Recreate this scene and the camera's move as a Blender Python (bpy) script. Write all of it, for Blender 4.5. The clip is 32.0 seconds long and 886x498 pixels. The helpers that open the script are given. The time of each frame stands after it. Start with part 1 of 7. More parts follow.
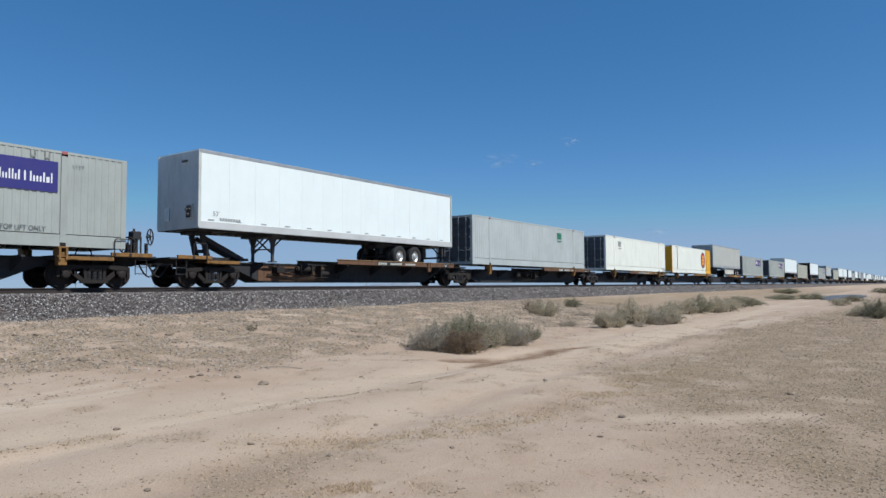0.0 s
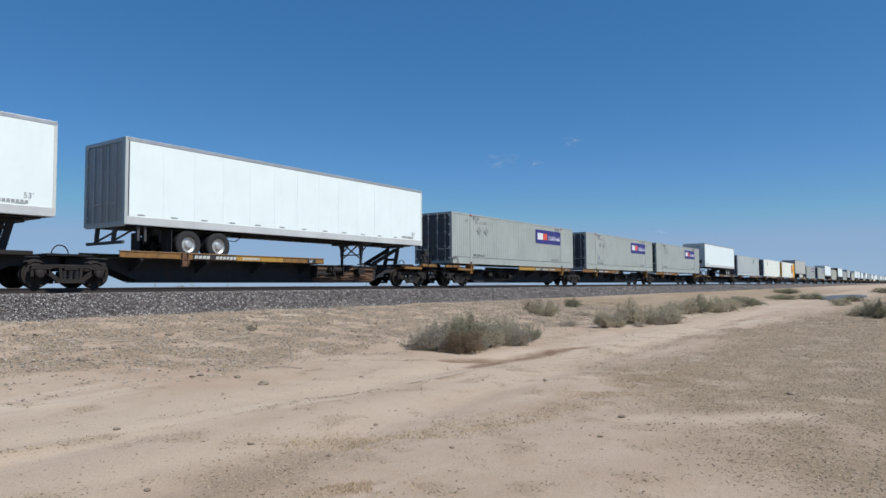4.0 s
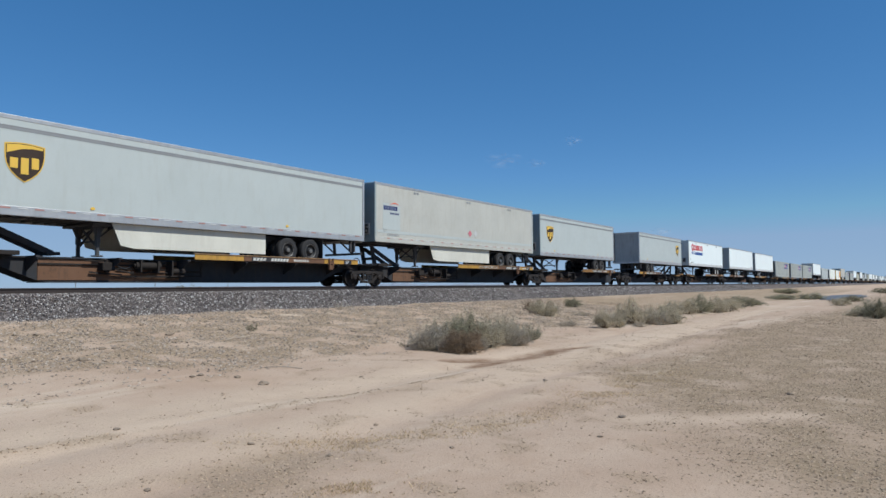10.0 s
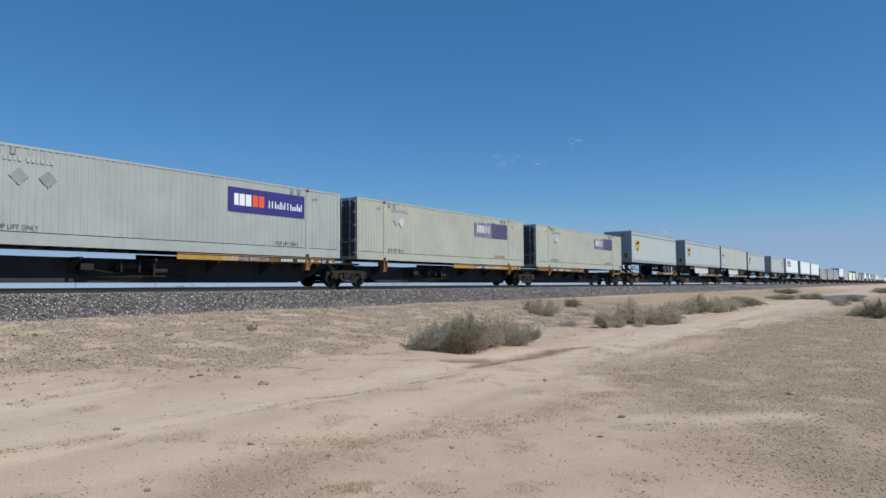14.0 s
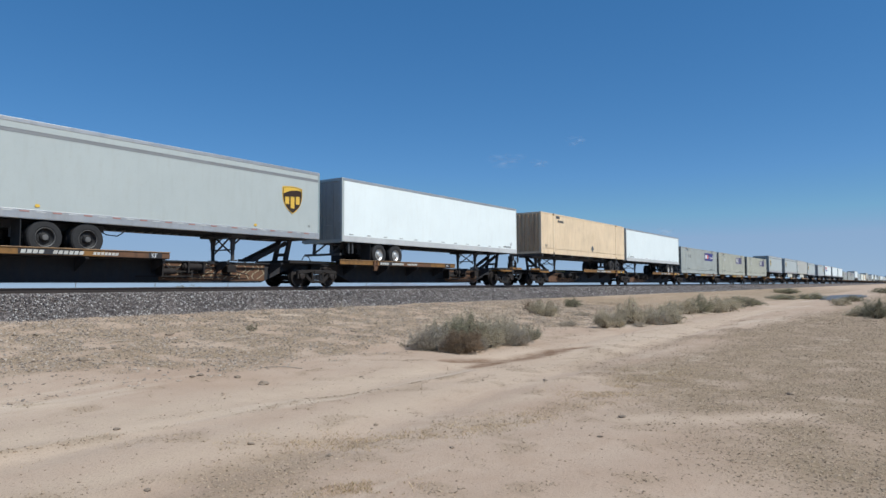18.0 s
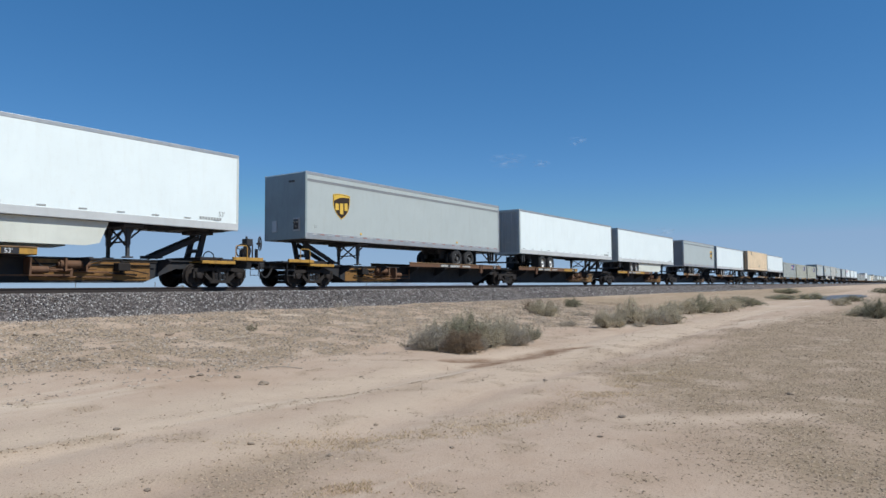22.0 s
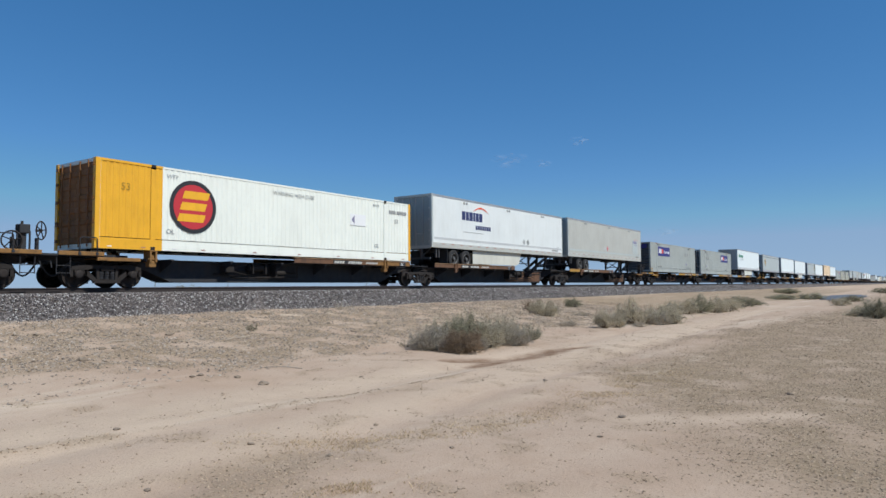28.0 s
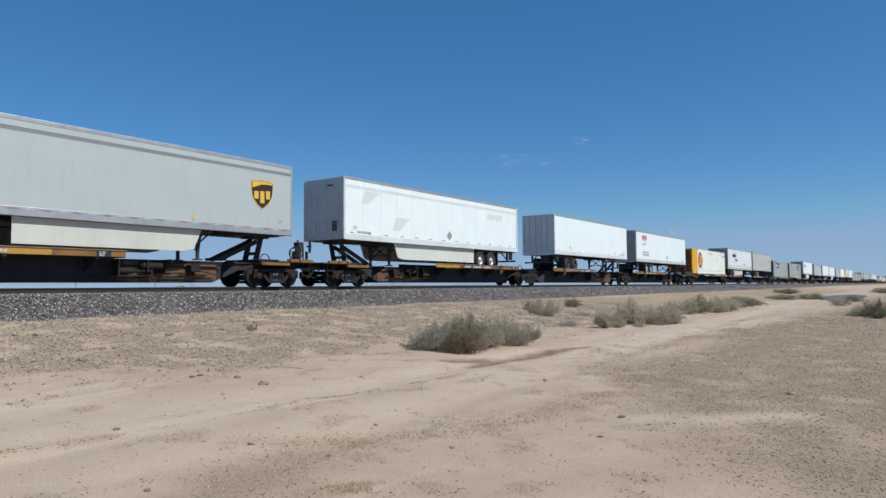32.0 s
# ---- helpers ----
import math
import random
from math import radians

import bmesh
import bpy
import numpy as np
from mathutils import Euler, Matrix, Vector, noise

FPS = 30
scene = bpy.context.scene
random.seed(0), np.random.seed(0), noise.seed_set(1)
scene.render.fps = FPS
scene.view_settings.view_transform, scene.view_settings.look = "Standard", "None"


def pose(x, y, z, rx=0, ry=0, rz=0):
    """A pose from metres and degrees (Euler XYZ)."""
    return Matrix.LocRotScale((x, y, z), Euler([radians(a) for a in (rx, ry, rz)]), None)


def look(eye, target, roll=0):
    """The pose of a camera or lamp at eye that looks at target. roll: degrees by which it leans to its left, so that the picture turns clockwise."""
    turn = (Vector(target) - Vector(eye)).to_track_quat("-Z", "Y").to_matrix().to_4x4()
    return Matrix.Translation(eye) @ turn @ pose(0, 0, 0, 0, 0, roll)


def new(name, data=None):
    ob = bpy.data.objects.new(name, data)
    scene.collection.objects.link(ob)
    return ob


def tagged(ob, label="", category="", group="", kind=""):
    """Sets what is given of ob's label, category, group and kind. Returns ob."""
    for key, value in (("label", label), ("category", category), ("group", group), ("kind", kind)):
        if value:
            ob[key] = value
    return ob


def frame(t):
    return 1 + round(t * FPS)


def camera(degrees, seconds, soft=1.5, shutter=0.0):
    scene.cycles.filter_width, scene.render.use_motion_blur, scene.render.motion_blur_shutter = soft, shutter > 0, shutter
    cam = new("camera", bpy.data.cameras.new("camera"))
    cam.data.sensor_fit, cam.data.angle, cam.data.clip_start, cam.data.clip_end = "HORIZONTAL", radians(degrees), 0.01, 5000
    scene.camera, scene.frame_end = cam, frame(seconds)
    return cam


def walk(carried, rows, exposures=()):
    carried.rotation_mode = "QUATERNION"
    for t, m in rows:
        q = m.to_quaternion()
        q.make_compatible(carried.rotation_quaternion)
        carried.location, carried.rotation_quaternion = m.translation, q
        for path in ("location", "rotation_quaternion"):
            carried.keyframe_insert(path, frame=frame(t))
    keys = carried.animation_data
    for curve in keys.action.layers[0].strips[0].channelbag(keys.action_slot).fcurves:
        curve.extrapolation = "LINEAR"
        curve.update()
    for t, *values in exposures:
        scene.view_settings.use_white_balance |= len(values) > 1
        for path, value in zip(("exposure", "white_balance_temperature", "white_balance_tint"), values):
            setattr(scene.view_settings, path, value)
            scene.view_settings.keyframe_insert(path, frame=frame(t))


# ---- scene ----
cam = camera(66.79, 32.0, soft=1.5)
EYE = (0.0, 0.0, 1.55)
YAW, PITCH = radians(35.122), radians(3.114)
AIM = look(EYE, (math.cos(YAW) * math.cos(PITCH), math.sin(YAW) * math.cos(PITCH), 1.55 + math.sin(PITCH)), -0.35)
walk(cam, [(0.0, AIM), (32.0, AIM)], exposures=[(0.0, 0.06, 6250, 6), (32.0, 0.06, 6250, 6)])

# ---- world, sun ----
SUN_WAY = Vector((0.08, -0.80, 0.98)).normalized()
world = bpy.data.worlds.new("world")
scene.world = world
world.use_nodes = True
wn = world.node_tree.nodes
sky = wn.new("ShaderNodeTexSky")
sky.sky_type, sky.sun_disc = "NISHITA", False
sky.sun_elevation = math.asin(SUN_WAY.z)
sky.sun_rotation = math.atan2(SUN_WAY.x, SUN_WAY.y)
sky.altitude, sky.air_density, sky.dust_density, sky.ozone_density = 300, 0.55, 0.0, 2.2
wn["Background"].inputs["Strength"].default_value = 0.15
deep = wn.new("ShaderNodeHueSaturation")
deep.inputs["Hue"].default_value = 0.504
deep.inputs["Saturation"].default_value = 1.66
deep.inputs["Value"].default_value = 1.47
even = wn.new("ShaderNodeGamma")
even.inputs["Gamma"].default_value = 0.59
world.node_tree.links.new(sky.outputs[0], even.inputs["Color"])
world.node_tree.links.new(even.outputs[0], deep.inputs["Color"])
haze = wn.new("ShaderNodeMix")
haze.data_type, haze.blend_type = "RGBA", "DARKEN"
haze.inputs[0].default_value = 0.85
haze.inputs[7].default_value = (1.75, 2.48, 3.7, 1.0)
world.node_tree.links.new(deep.outputs[0], haze.inputs[6])
world.node_tree.links.new(haze.outputs[2], wn["Background"].inputs[0])
lamp = bpy.data.lights.new("sun", "SUN")
lamp.energy, lamp.angle, lamp.color = 4.1, radians(0.53), (1.0, 0.96, 0.89)
sun = new("sun", lamp)
sun.matrix_world = look(SUN_WAY * 50, (0, 0, 0))

# ---- numbers of the plan ----
# the way that the train has gone towards +x at each full second
GONE = [0.0, 17.77, 35.49, 53.46, 71.17, 88.81, 106.4, 123.89, 141.83, 159.24, 176.61, 194.46, 211.9, 229.42, 246.53, 263.71, 281.04, 298.58, 316.33, 333.85, 351.12, 368.84, 386.04, 403.66, 421.01, 438.05, 455.29, 472.62, 490.04, 507.35, 524.47, 541.97, 559.2]
TRACK_Y, RAIL_Z = 22.41, 1.55
HALF = 1.30             # half the width of the loads
END = 32.0

# ---- materials ----


def node_mat(name):
    m = bpy.data.materials.new(name)
    m.use_nodes = True
    return m, m.node_tree.nodes, m.node_tree.links, m.node_tree.nodes["Principled BSDF"]


def rgba(c):
    return (c[0], c[1], c[2], 1.0)


def coords(n, l, stretch=(1, 1, 1), world_space=False):
    """Surface coordinates, shifted from object to object."""
    tc = n.new("ShaderNodeTexCoord")
    mp = n.new("ShaderNodeMapping")
    mp.inputs["Scale"].default_value = stretch
    l.new(tc.outputs["Object"], mp.inputs[0])
    if not world_space:
        oi = n.new("ShaderNodeObjectInfo")
        mul = n.new("ShaderNodeMath")
        mul.operation = "MULTIPLY"
        mul.inputs[1].default_value = 37.0
        l.new(oi.outputs["Random"], mul.inputs[0])
        l.new(mul.outputs[0], mp.inputs["Location"])
    return mp.outputs[0]


def noise_tex(n, l, vec, scale, detail=4.0, rough=0.6):
    t = n.new("ShaderNodeTexNoise")
    t.inputs["Scale"].default_value, t.inputs["Detail"].default_value, t.inputs["Roughness"].default_value = scale, detail, rough
    l.new(vec, t.inputs["Vector"])
    return t.outputs["Fac"]


def ramp(n, l, fac, a, b, ca=(0, 0, 0), cb=(1, 1, 1)):
    r = n.new("ShaderNodeValToRGB")
    r.color_ramp.elements[0].position, r.color_ramp.elements[1].position = a, b
    r.color_ramp.elements[0].color, r.color_ramp.elements[1].color = rgba(ca), rgba(cb)
    l.new(fac, r.inputs[0])
    return r.outputs[0]


def mixed(n, l, fac, a, b, kind="MIX"):
    m = n.new("ShaderNodeMix")
    m.data_type, m.blend_type = "RGBA", kind
    for sock, v in ((m.inputs[0], fac), (m.inputs[6], a), (m.inputs[7], b)):
        if isinstance(v, (int, float)):
            sock.default_value = v
        elif isinstance(v, tuple):
            sock.default_value = rgba(v)
        else:
            l.new(v, sock)
    return m.outputs[2]


def paint(name, col, rough=0.5, metal=0.0, dirt=(0.16, 0.11, 0.07), amount=0.35, streak=(1.5, 1.5, 0.25), grain=9.0, bump=0.0, bump_scale=60.0, lift=0.12):
    """Paint or metal with a cloudy tone, vertical streaks of dirt and fine grain."""
    m, n, l, p = node_mat(name)
    v = coords(n, l)
    vs = coords(n, l, streak)
    big = ramp(n, l, noise_tex(n, l, v, 0.7, 3), 0.3, 0.75)
    lo = tuple(max(0.0, c * (1 - lift)) for c in col)
    base = mixed(n, l, big, lo, tuple(min(1.0, c * (1 + lift * 0.5)) for c in col))
    f1 = ramp(n, l, noise_tex(n, l, vs, 3.0, 6, 0.65), 0.5, 0.82, (0, 0, 0), (amount,) * 3)
    base = mixed(n, l, f1, base, dirt)
    f2 = ramp(n, l, noise_tex(n, l, v, grain, 5, 0.7), 0.56, 0.74, (0, 0, 0), (amount * 0.7,) * 3)
    base = mixed(n, l, f2, base, dirt)
    l.new(base, p.inputs["Base Color"])
    rr = ramp(n, l, noise_tex(n, l, v, 4.0, 4), 0.2, 0.8, (max(0.03, rough - 0.12),) * 3, (min(1, rough + 0.15),) * 3)
    l.new(rr, p.inputs["Roughness"])
    p.inputs["Metallic"].default_value = metal
    if bump:
        b = n.new("ShaderNodeBump")
        b.inputs["Strength"].default_value, b.inputs["Distance"].default_value = bump, 0.01
        l.new(noise_tex(n, l, v, bump_scale, 3), b.inputs["Height"])
        l.new(b.outputs[0], p.inputs["Normal"])
    return m


MAT = {
    "grey_box": paint("light_grey_container_paint", (0.375, 0.40, 0.38), 0.55, amount=0.22),
    "buff_box": paint("yellowed_grey_container_paint", (0.42, 0.425, 0.36), 0.6, amount=0.25),
    "cream_box": paint("cream_container_paint", (0.80, 0.63, 0.43), 0.55, dirt=(0.25, 0.10, 0.04), amount=0.4),
    "white_box": paint("off_white_container_paint", (0.82, 0.835, 0.76), 0.45, amount=0.14, lift=0.05),
    "orange": paint("orange_yellow_paint", (0.80, 0.41, 0.02), 0.45, dirt=(0.25, 0.08, 0.01), amount=0.25),
    "old_orange": paint("grimy_orange_door_paint", (0.27, 0.11, 0.025), 0.65, dirt=(0.06, 0.03, 0.018), amount=0.9),
    "dark_door": paint("dark_door_paint", (0.055, 0.062, 0.07), 0.5, dirt=(0.12, 0.10, 0.08), amount=0.3),
    "van": paint("white_trailer_sheet", (0.81, 0.87, 0.865), 0.38, dirt=(0.50, 0.46, 0.38), amount=0.14, lift=0.04),
    "van_grey": paint("silver_grey_trailer_sheet", (0.45, 0.49, 0.48), 0.4, dirt=(0.30, 0.27, 0.22), amount=0.2, lift=0.05),
    "van_old": paint("weathered_white_trailer_sheet", (0.47, 0.47, 0.43), 0.5, dirt=(0.30, 0.25, 0.18), amount=0.35, lift=0.08),
    "van_pale": paint("chalky_white_trailer_sheet", (0.73, 0.755, 0.74), 0.42, dirt=(0.40, 0.36, 0.29), amount=0.2, lift=0.05),
    "dark_yellow": paint("sun_baked_yellow_lettering", (0.42, 0.24, 0.02), 0.6, amount=0.2),
    "sign_black": paint("black_sign_film", (0.022, 0.022, 0.026), 0.5, amount=0.1),
    "faded_navy": paint("faded_navy_film", (0.085, 0.08, 0.17), 0.55, amount=0.2),
    "alu": paint("dull_aluminium", (0.52, 0.52, 0.52), 0.42, 0.6, dirt=(0.2, 0.17, 0.13), amount=0.35),
    "door_grey": paint("grimy_grey_door_sheet", (0.40, 0.415, 0.40), 0.55, dirt=(0.16, 0.13, 0.10), amount=0.5),
    "casting_red": paint("dull_red_corner_paint", (0.40, 0.12, 0.12), 0.6, amount=0.4),
    "number_white": paint("worn_white_stencil", (0.55, 0.54, 0.50), 0.6, amount=0.5),
    "placard_grey": paint("faded_grey_placard", (0.27, 0.285, 0.28), 0.6, amount=0.3),
    "nose_white": paint("dusty_white_nose_sheet", (0.60, 0.62, 0.59), 0.5, dirt=(0.25, 0.21, 0.16), amount=0.45),
    "pale_box": paint("pale_blue_grey_container_paint", (0.46, 0.50, 0.50), 0.5, amount=0.2),
    "scrawl": paint("tan_spray_paint", (0.36, 0.29, 0.19), 0.7, amount=0.3),
    "cream_end": paint("rust_streaked_cream_end", (0.60, 0.43, 0.27), 0.6, dirt=(0.12, 0.06, 0.03), amount=0.9, streak=(2.5, 2.5, 0.15)),
    "band": paint("grey_band_paint", (0.24, 0.25, 0.26), 0.5, amount=0.2),
    "lip": paint("dusty_tan_steel_lip", (0.34, 0.21, 0.11), 0.8, dirt=(0.08, 0.05, 0.035), amount=0.8, grain=5.0),
    # Shade on the end faces is put into this darker grey; streaks are dirt.
    "shaded_end": paint("dull_grey_nose_sheet", (0.29, 0.35, 0.36), 0.5, dirt=(0.14, 0.13, 0.11), amount=0.3),
    "seam": paint("pale_joint_strip", (0.68, 0.71, 0.71), 0.5, amount=0.25),
    "under": paint("dark_underframe_steel", (0.055, 0.057, 0.063), 0.7, dirt=(0.13, 0.09, 0.06), amount=0.5),
    "skirt_white": paint("white_skirt_sheet", (0.68, 0.69, 0.62), 0.5, dirt=(0.40, 0.34, 0.26), amount=0.2),
    "ghost": paint("faint_grey_shadow_of_old_sign", (0.71, 0.75, 0.74), 0.45, amount=0.1),
    "skirt": paint("cream_white_skirt_sheet", (0.62, 0.61, 0.54), 0.5, dirt=(0.30, 0.25, 0.18), amount=0.3),
    "yellow": paint("weathered_yellow_steel_paint", (0.25, 0.125, 0.033), 0.7, dirt=(0.05, 0.028, 0.018), amount=0.95, grain=6.0, streak=(1.2, 1.2, 1.2)),
    "yellow_new": paint("bright_yellow_steel_paint", (0.46, 0.255, 0.045), 0.6, dirt=(0.10, 0.05, 0.025), amount=0.7),
    "sill": paint("rusty_brown_sill_steel", (0.15, 0.075, 0.04), 0.8, dirt=(0.035, 0.028, 0.025), amount=0.8, grain=4.0, bump=0.2),
    "black": paint("grimy_black_steel", (0.027, 0.028, 0.033), 0.8, dirt=(0.07, 0.042, 0.026), amount=0.5),
    "bogie": paint("rust_caked_cast_steel", (0.020, 0.015, 0.013), 0.9, dirt=(0.015, 0.012, 0.01), amount=0.7, bump=0.3),
    "wheel": paint("worn_wheel_steel", (0.026, 0.020, 0.018), 0.7, 0.3, dirt=(0.05, 0.03, 0.02), amount=0.6),
    "rubber": paint("dusty_tyre_rubber", (0.022, 0.022, 0.024), 0.85, dirt=(0.06, 0.052, 0.045), amount=0.25, grain=14),
    "rim": paint("polished_aluminium_rim", (0.60, 0.60, 0.59), 0.35, 0.55, dirt=(0.2, 0.17, 0.13), amount=0.3),
    "rim_dark": paint("dirty_steel_rim", (0.022, 0.022, 0.024), 0.6, 0.3, dirt=(0.06, 0.05, 0.04), amount=0.6),
    "rim_edge": paint("worn_steel_rim_edge", (0.16, 0.155, 0.15), 0.5, 0.3, dirt=(0.05, 0.045, 0.04), amount=0.6),
    "rail": paint("dark_rail_steel", (0.055, 0.042, 0.038), 0.65, 0.4, dirt=(0.03, 0.022, 0.018), amount=0.6),
    "wood": paint("creosoted_sleeper_wood", (0.09, 0.065, 0.05), 0.9, dirt=(0.2, 0.17, 0.14), amount=0.5),
    "red": paint("red_sign_paint", (0.50, 0.03, 0.04), 0.5, amount=0.1, lift=0.04),
    "soft_red": paint("sun_faded_red_paint", (0.55, 0.16, 0.20), 0.5, amount=0.1, lift=0.04),
    "blue": paint("blue_sign_paint", (0.03, 0.09, 0.32), 0.5, amount=0.1, lift=0.04),
    "navy": paint("navy_sign_paint", (0.03, 0.04, 0.13), 0.5, amount=0.1, lift=0.04),
    "purple": paint("purple_sign_film", (0.034, 0.032, 0.19), 0.45, amount=0.06, lift=0.05),
    "faded": paint("faded_lavender_film", (0.23, 0.22, 0.33), 0.6, amount=0.2),
    "white_sign": paint("white_sign_paint", (0.80, 0.80, 0.80), 0.5, amount=0.06, lift=0.03),
    "orange_sign": paint("orange_red_sign_paint", (0.75, 0.10, 0.03), 0.5, amount=0.06, lift=0.03),
    "green": paint("green_sign_paint", (0.03, 0.20, 0.12), 0.5, amount=0.08, lift=0.04),
    "brown_sign": paint("dark_brown_sign_film", (0.035, 0.018, 0.008), 0.45, amount=0.1, lift=0.04),
    "gold": paint("gold_sign_film", (0.72, 0.46, 0.07), 0.45, amount=0.1, lift=0.04),
    "ink": paint("dark_grey_lettering", (0.10, 0.11, 0.12), 0.6, amount=0.15),
    "pale_ink": paint("pale_grey_lettering", (0.33, 0.34, 0.34), 0.6, amount=0.2),
    "dull_red": paint("dull_red_strip", (0.42, 0.22, 0.19), 0.5, amount=0.3),
    "faint": paint("faint_grey_film", (0.40, 0.41, 0.40), 0.6, amount=0.2),
    "pale_film": paint("pale_notice_film", (0.54, 0.55, 0.55), 0.6, amount=0.15),
    "post": paint("galvanised_post", (0.22, 0.21, 0.20), 0.6, 0.3),
}

# ---- mesh helpers ----


def box(bm, x0, x1, y0, y1, z0, z1):
    vs = [bm.verts.new(c) for c in ((x0, y0, z0), (x1, y0, z0), (x1, y1, z0), (x0, y1, z0), (x0, y0, z1), (x1, y0, z1), (x1, y1, z1), (x0, y1, z1))]
    for f in ((3, 2, 1, 0), (4, 5, 6, 7), (0, 1, 5, 4), (1, 2, 6, 5), (2, 3, 7, 6), (3, 0, 4, 7)):
        bm.faces.new([vs[i] for i in f])


def soft_box(bm, x0, x1, y0, y1, z0, z1, r=0.02):
    """A box with rounded edges."""
    tmp = bmesh.new()
    box(tmp, min(x0, x1), max(x0, x1), y0, y1, z0, z1)
    bmesh.ops.bevel(tmp, geom=tmp.edges[:], offset=r, segments=2, affect="EDGES", profile=0.5)
    merge(bm, tmp)


def merge(bm, tmp):
    me = bpy.data.meshes.new("tmp")
    tmp.to_mesh(me)
    tmp.free()
    bm.from_mesh(me)
    bpy.data.meshes.remove(me)


def rod(bm, a, b, r, n=8, r2=None):
    """A round bar from a to b."""
    a, b = Vector(a), Vector(b)
    d = (b - a).normalized()
    u = d.orthogonal().normalized()
    w = d.cross(u)
    r2 = r if r2 is None else r2
    ra = [bm.verts.new(a + (u * math.cos(2 * math.pi * i / n) + w * math.sin(2 * math.pi * i / n)) * r) for i in range(n)]
    rb = [bm.verts.new(b + (u * math.cos(2 * math.pi * i / n) + w * math.sin(2 * math.pi * i / n)) * r2) for i in range(n)]
    for i in range(n):
        bm.faces.new((ra[i], ra[(i + 1) % n], rb[(i + 1) % n], rb[i]))
    bm.faces.new(ra[::-1])
    bm.faces.new(rb)


def tube(bm, pts, r, n=7):
    """A bent round pipe through the points."""
    pts = [Vector(p) for p in pts]
    rings = []
    for i, p in enumerate(pts):
        d = (pts[min(i + 1, len(pts) - 1)] - pts[max(i - 1, 0)]).normalized()
        u = d.cross(Vector((0.13, 0.97, 0.2))).normalized()
        w = d.cross(u)
        rings.append([bm.verts.new(p + (u * math.cos(2 * math.pi * k / n) + w * math.sin(2 * math.pi * k / n)) * r) for k in range(n)])
    for a, b in zip(rings, rings[1:]):
        for k in range(n):
            bm.faces.new((a[k], a[(k + 1) % n], b[(k + 1) % n], b[k]))
    bm.faces.new(rings[0][::-1])
    bm.faces.new(rings[-1])


def beam(bm, a, b, w, h):
    """A square bar from a to b, w wide across y and h deep."""
    a, b = Vector(a), Vector(b)
    d = (b - a).normalized()
    side = Vector((0, 1, 0)) if abs(d.y) < 0.9 else Vector((1, 0, 0))
    up = d.cross(side).normalized()
    side = up.cross(d).normalized()
    q = []
    for p in (a, b):
        q.append([bm.verts.new(p + side * (sx * w / 2) + up * (sz * h / 2)) for sx, sz in ((-1, -1), (1, -1), (1, 1), (-1, 1))])
    for i in range(4):
        bm.faces.new((q[0][i], q[0][(i + 1) % 4], q[1][(i + 1) % 4], q[1][i]))
    bm.faces.new(q[0][::-1])
    bm.faces.new(q[1])


def plate(bm, pts, y0, y1):
    """A flat outline in x and z, extruded across y."""
    a = [bm.verts.new((x, y0, z)) for x, z in pts]
    b = [bm.verts.new((x, y1, z)) for x, z in pts]
    n = len(pts)
    bm.faces.new(a)
    bm.faces.new(b[::-1])
    for i in range(n):
        bm.faces.new((a[i], b[i], b[(i + 1) % n], a[(i + 1) % n]))


def lathe(bm, prof, y_sign, cx, cy, cz, n=24, caps=(True, True)):
    """A profile of (radius, offset along y) turned about the y axis."""
    rings = []
    for r, o in prof:
        rings.append([bm.verts.new((cx + r * math.cos(2 * math.pi * i / n), cy + y_sign * o, cz + r * math.sin(2 * math.pi * i / n))) for i in range(n)])
    for a, b in zip(rings, rings[1:]):
        for i in range(n):
            bm.faces.new((a[i], a[(i + 1) % n], b[(i + 1) % n], b[i]))
    if caps[0]:
        bm.faces.new(rings[0])
    if caps[1]:
        bm.faces.new(rings[-1][::-1])


CACHE = {}


def mesh_of(key, build, material):
    """The mesh of a part, built once for each key."""
    full = (key, material)
    if full not in CACHE:
        bm = bmesh.new()
        build(bm)
        bmesh.ops.recalc_face_normals(bm, faces=bm.faces[:])
        me = bpy.data.meshes.new(str(key[0]) if isinstance(key, tuple) else str(key))
        bm.to_mesh(me)
        bm.free()
        me.materials.append(MAT[material])
        CACHE[full] = me
    return CACHE[full]


def part(name, bm, material, parent, label="", at=None):
    """One mesh object under a thing or a part. bm: a bmesh, a mesh, or (key, function that builds)."""
    if isinstance(bm, tuple):
        me = mesh_of(bm[0], bm[1], material)
    elif isinstance(bm, bpy.types.Mesh):
        me = bm
    else:
        bmesh.ops.recalc_face_normals(bm, faces=bm.faces[:])
        me = bpy.data.meshes.new(name)
        bm.to_mesh(me)
        bm.free()
        me.materials.append(MAT[material])
    ob = new(name, me)
    ob.parent = parent
    if at is not None:
        ob.location = at
    if label:
        tagged(ob, label)
    return ob


def smooth(me):
    for p in me.polygons:
        p.use_smooth = True


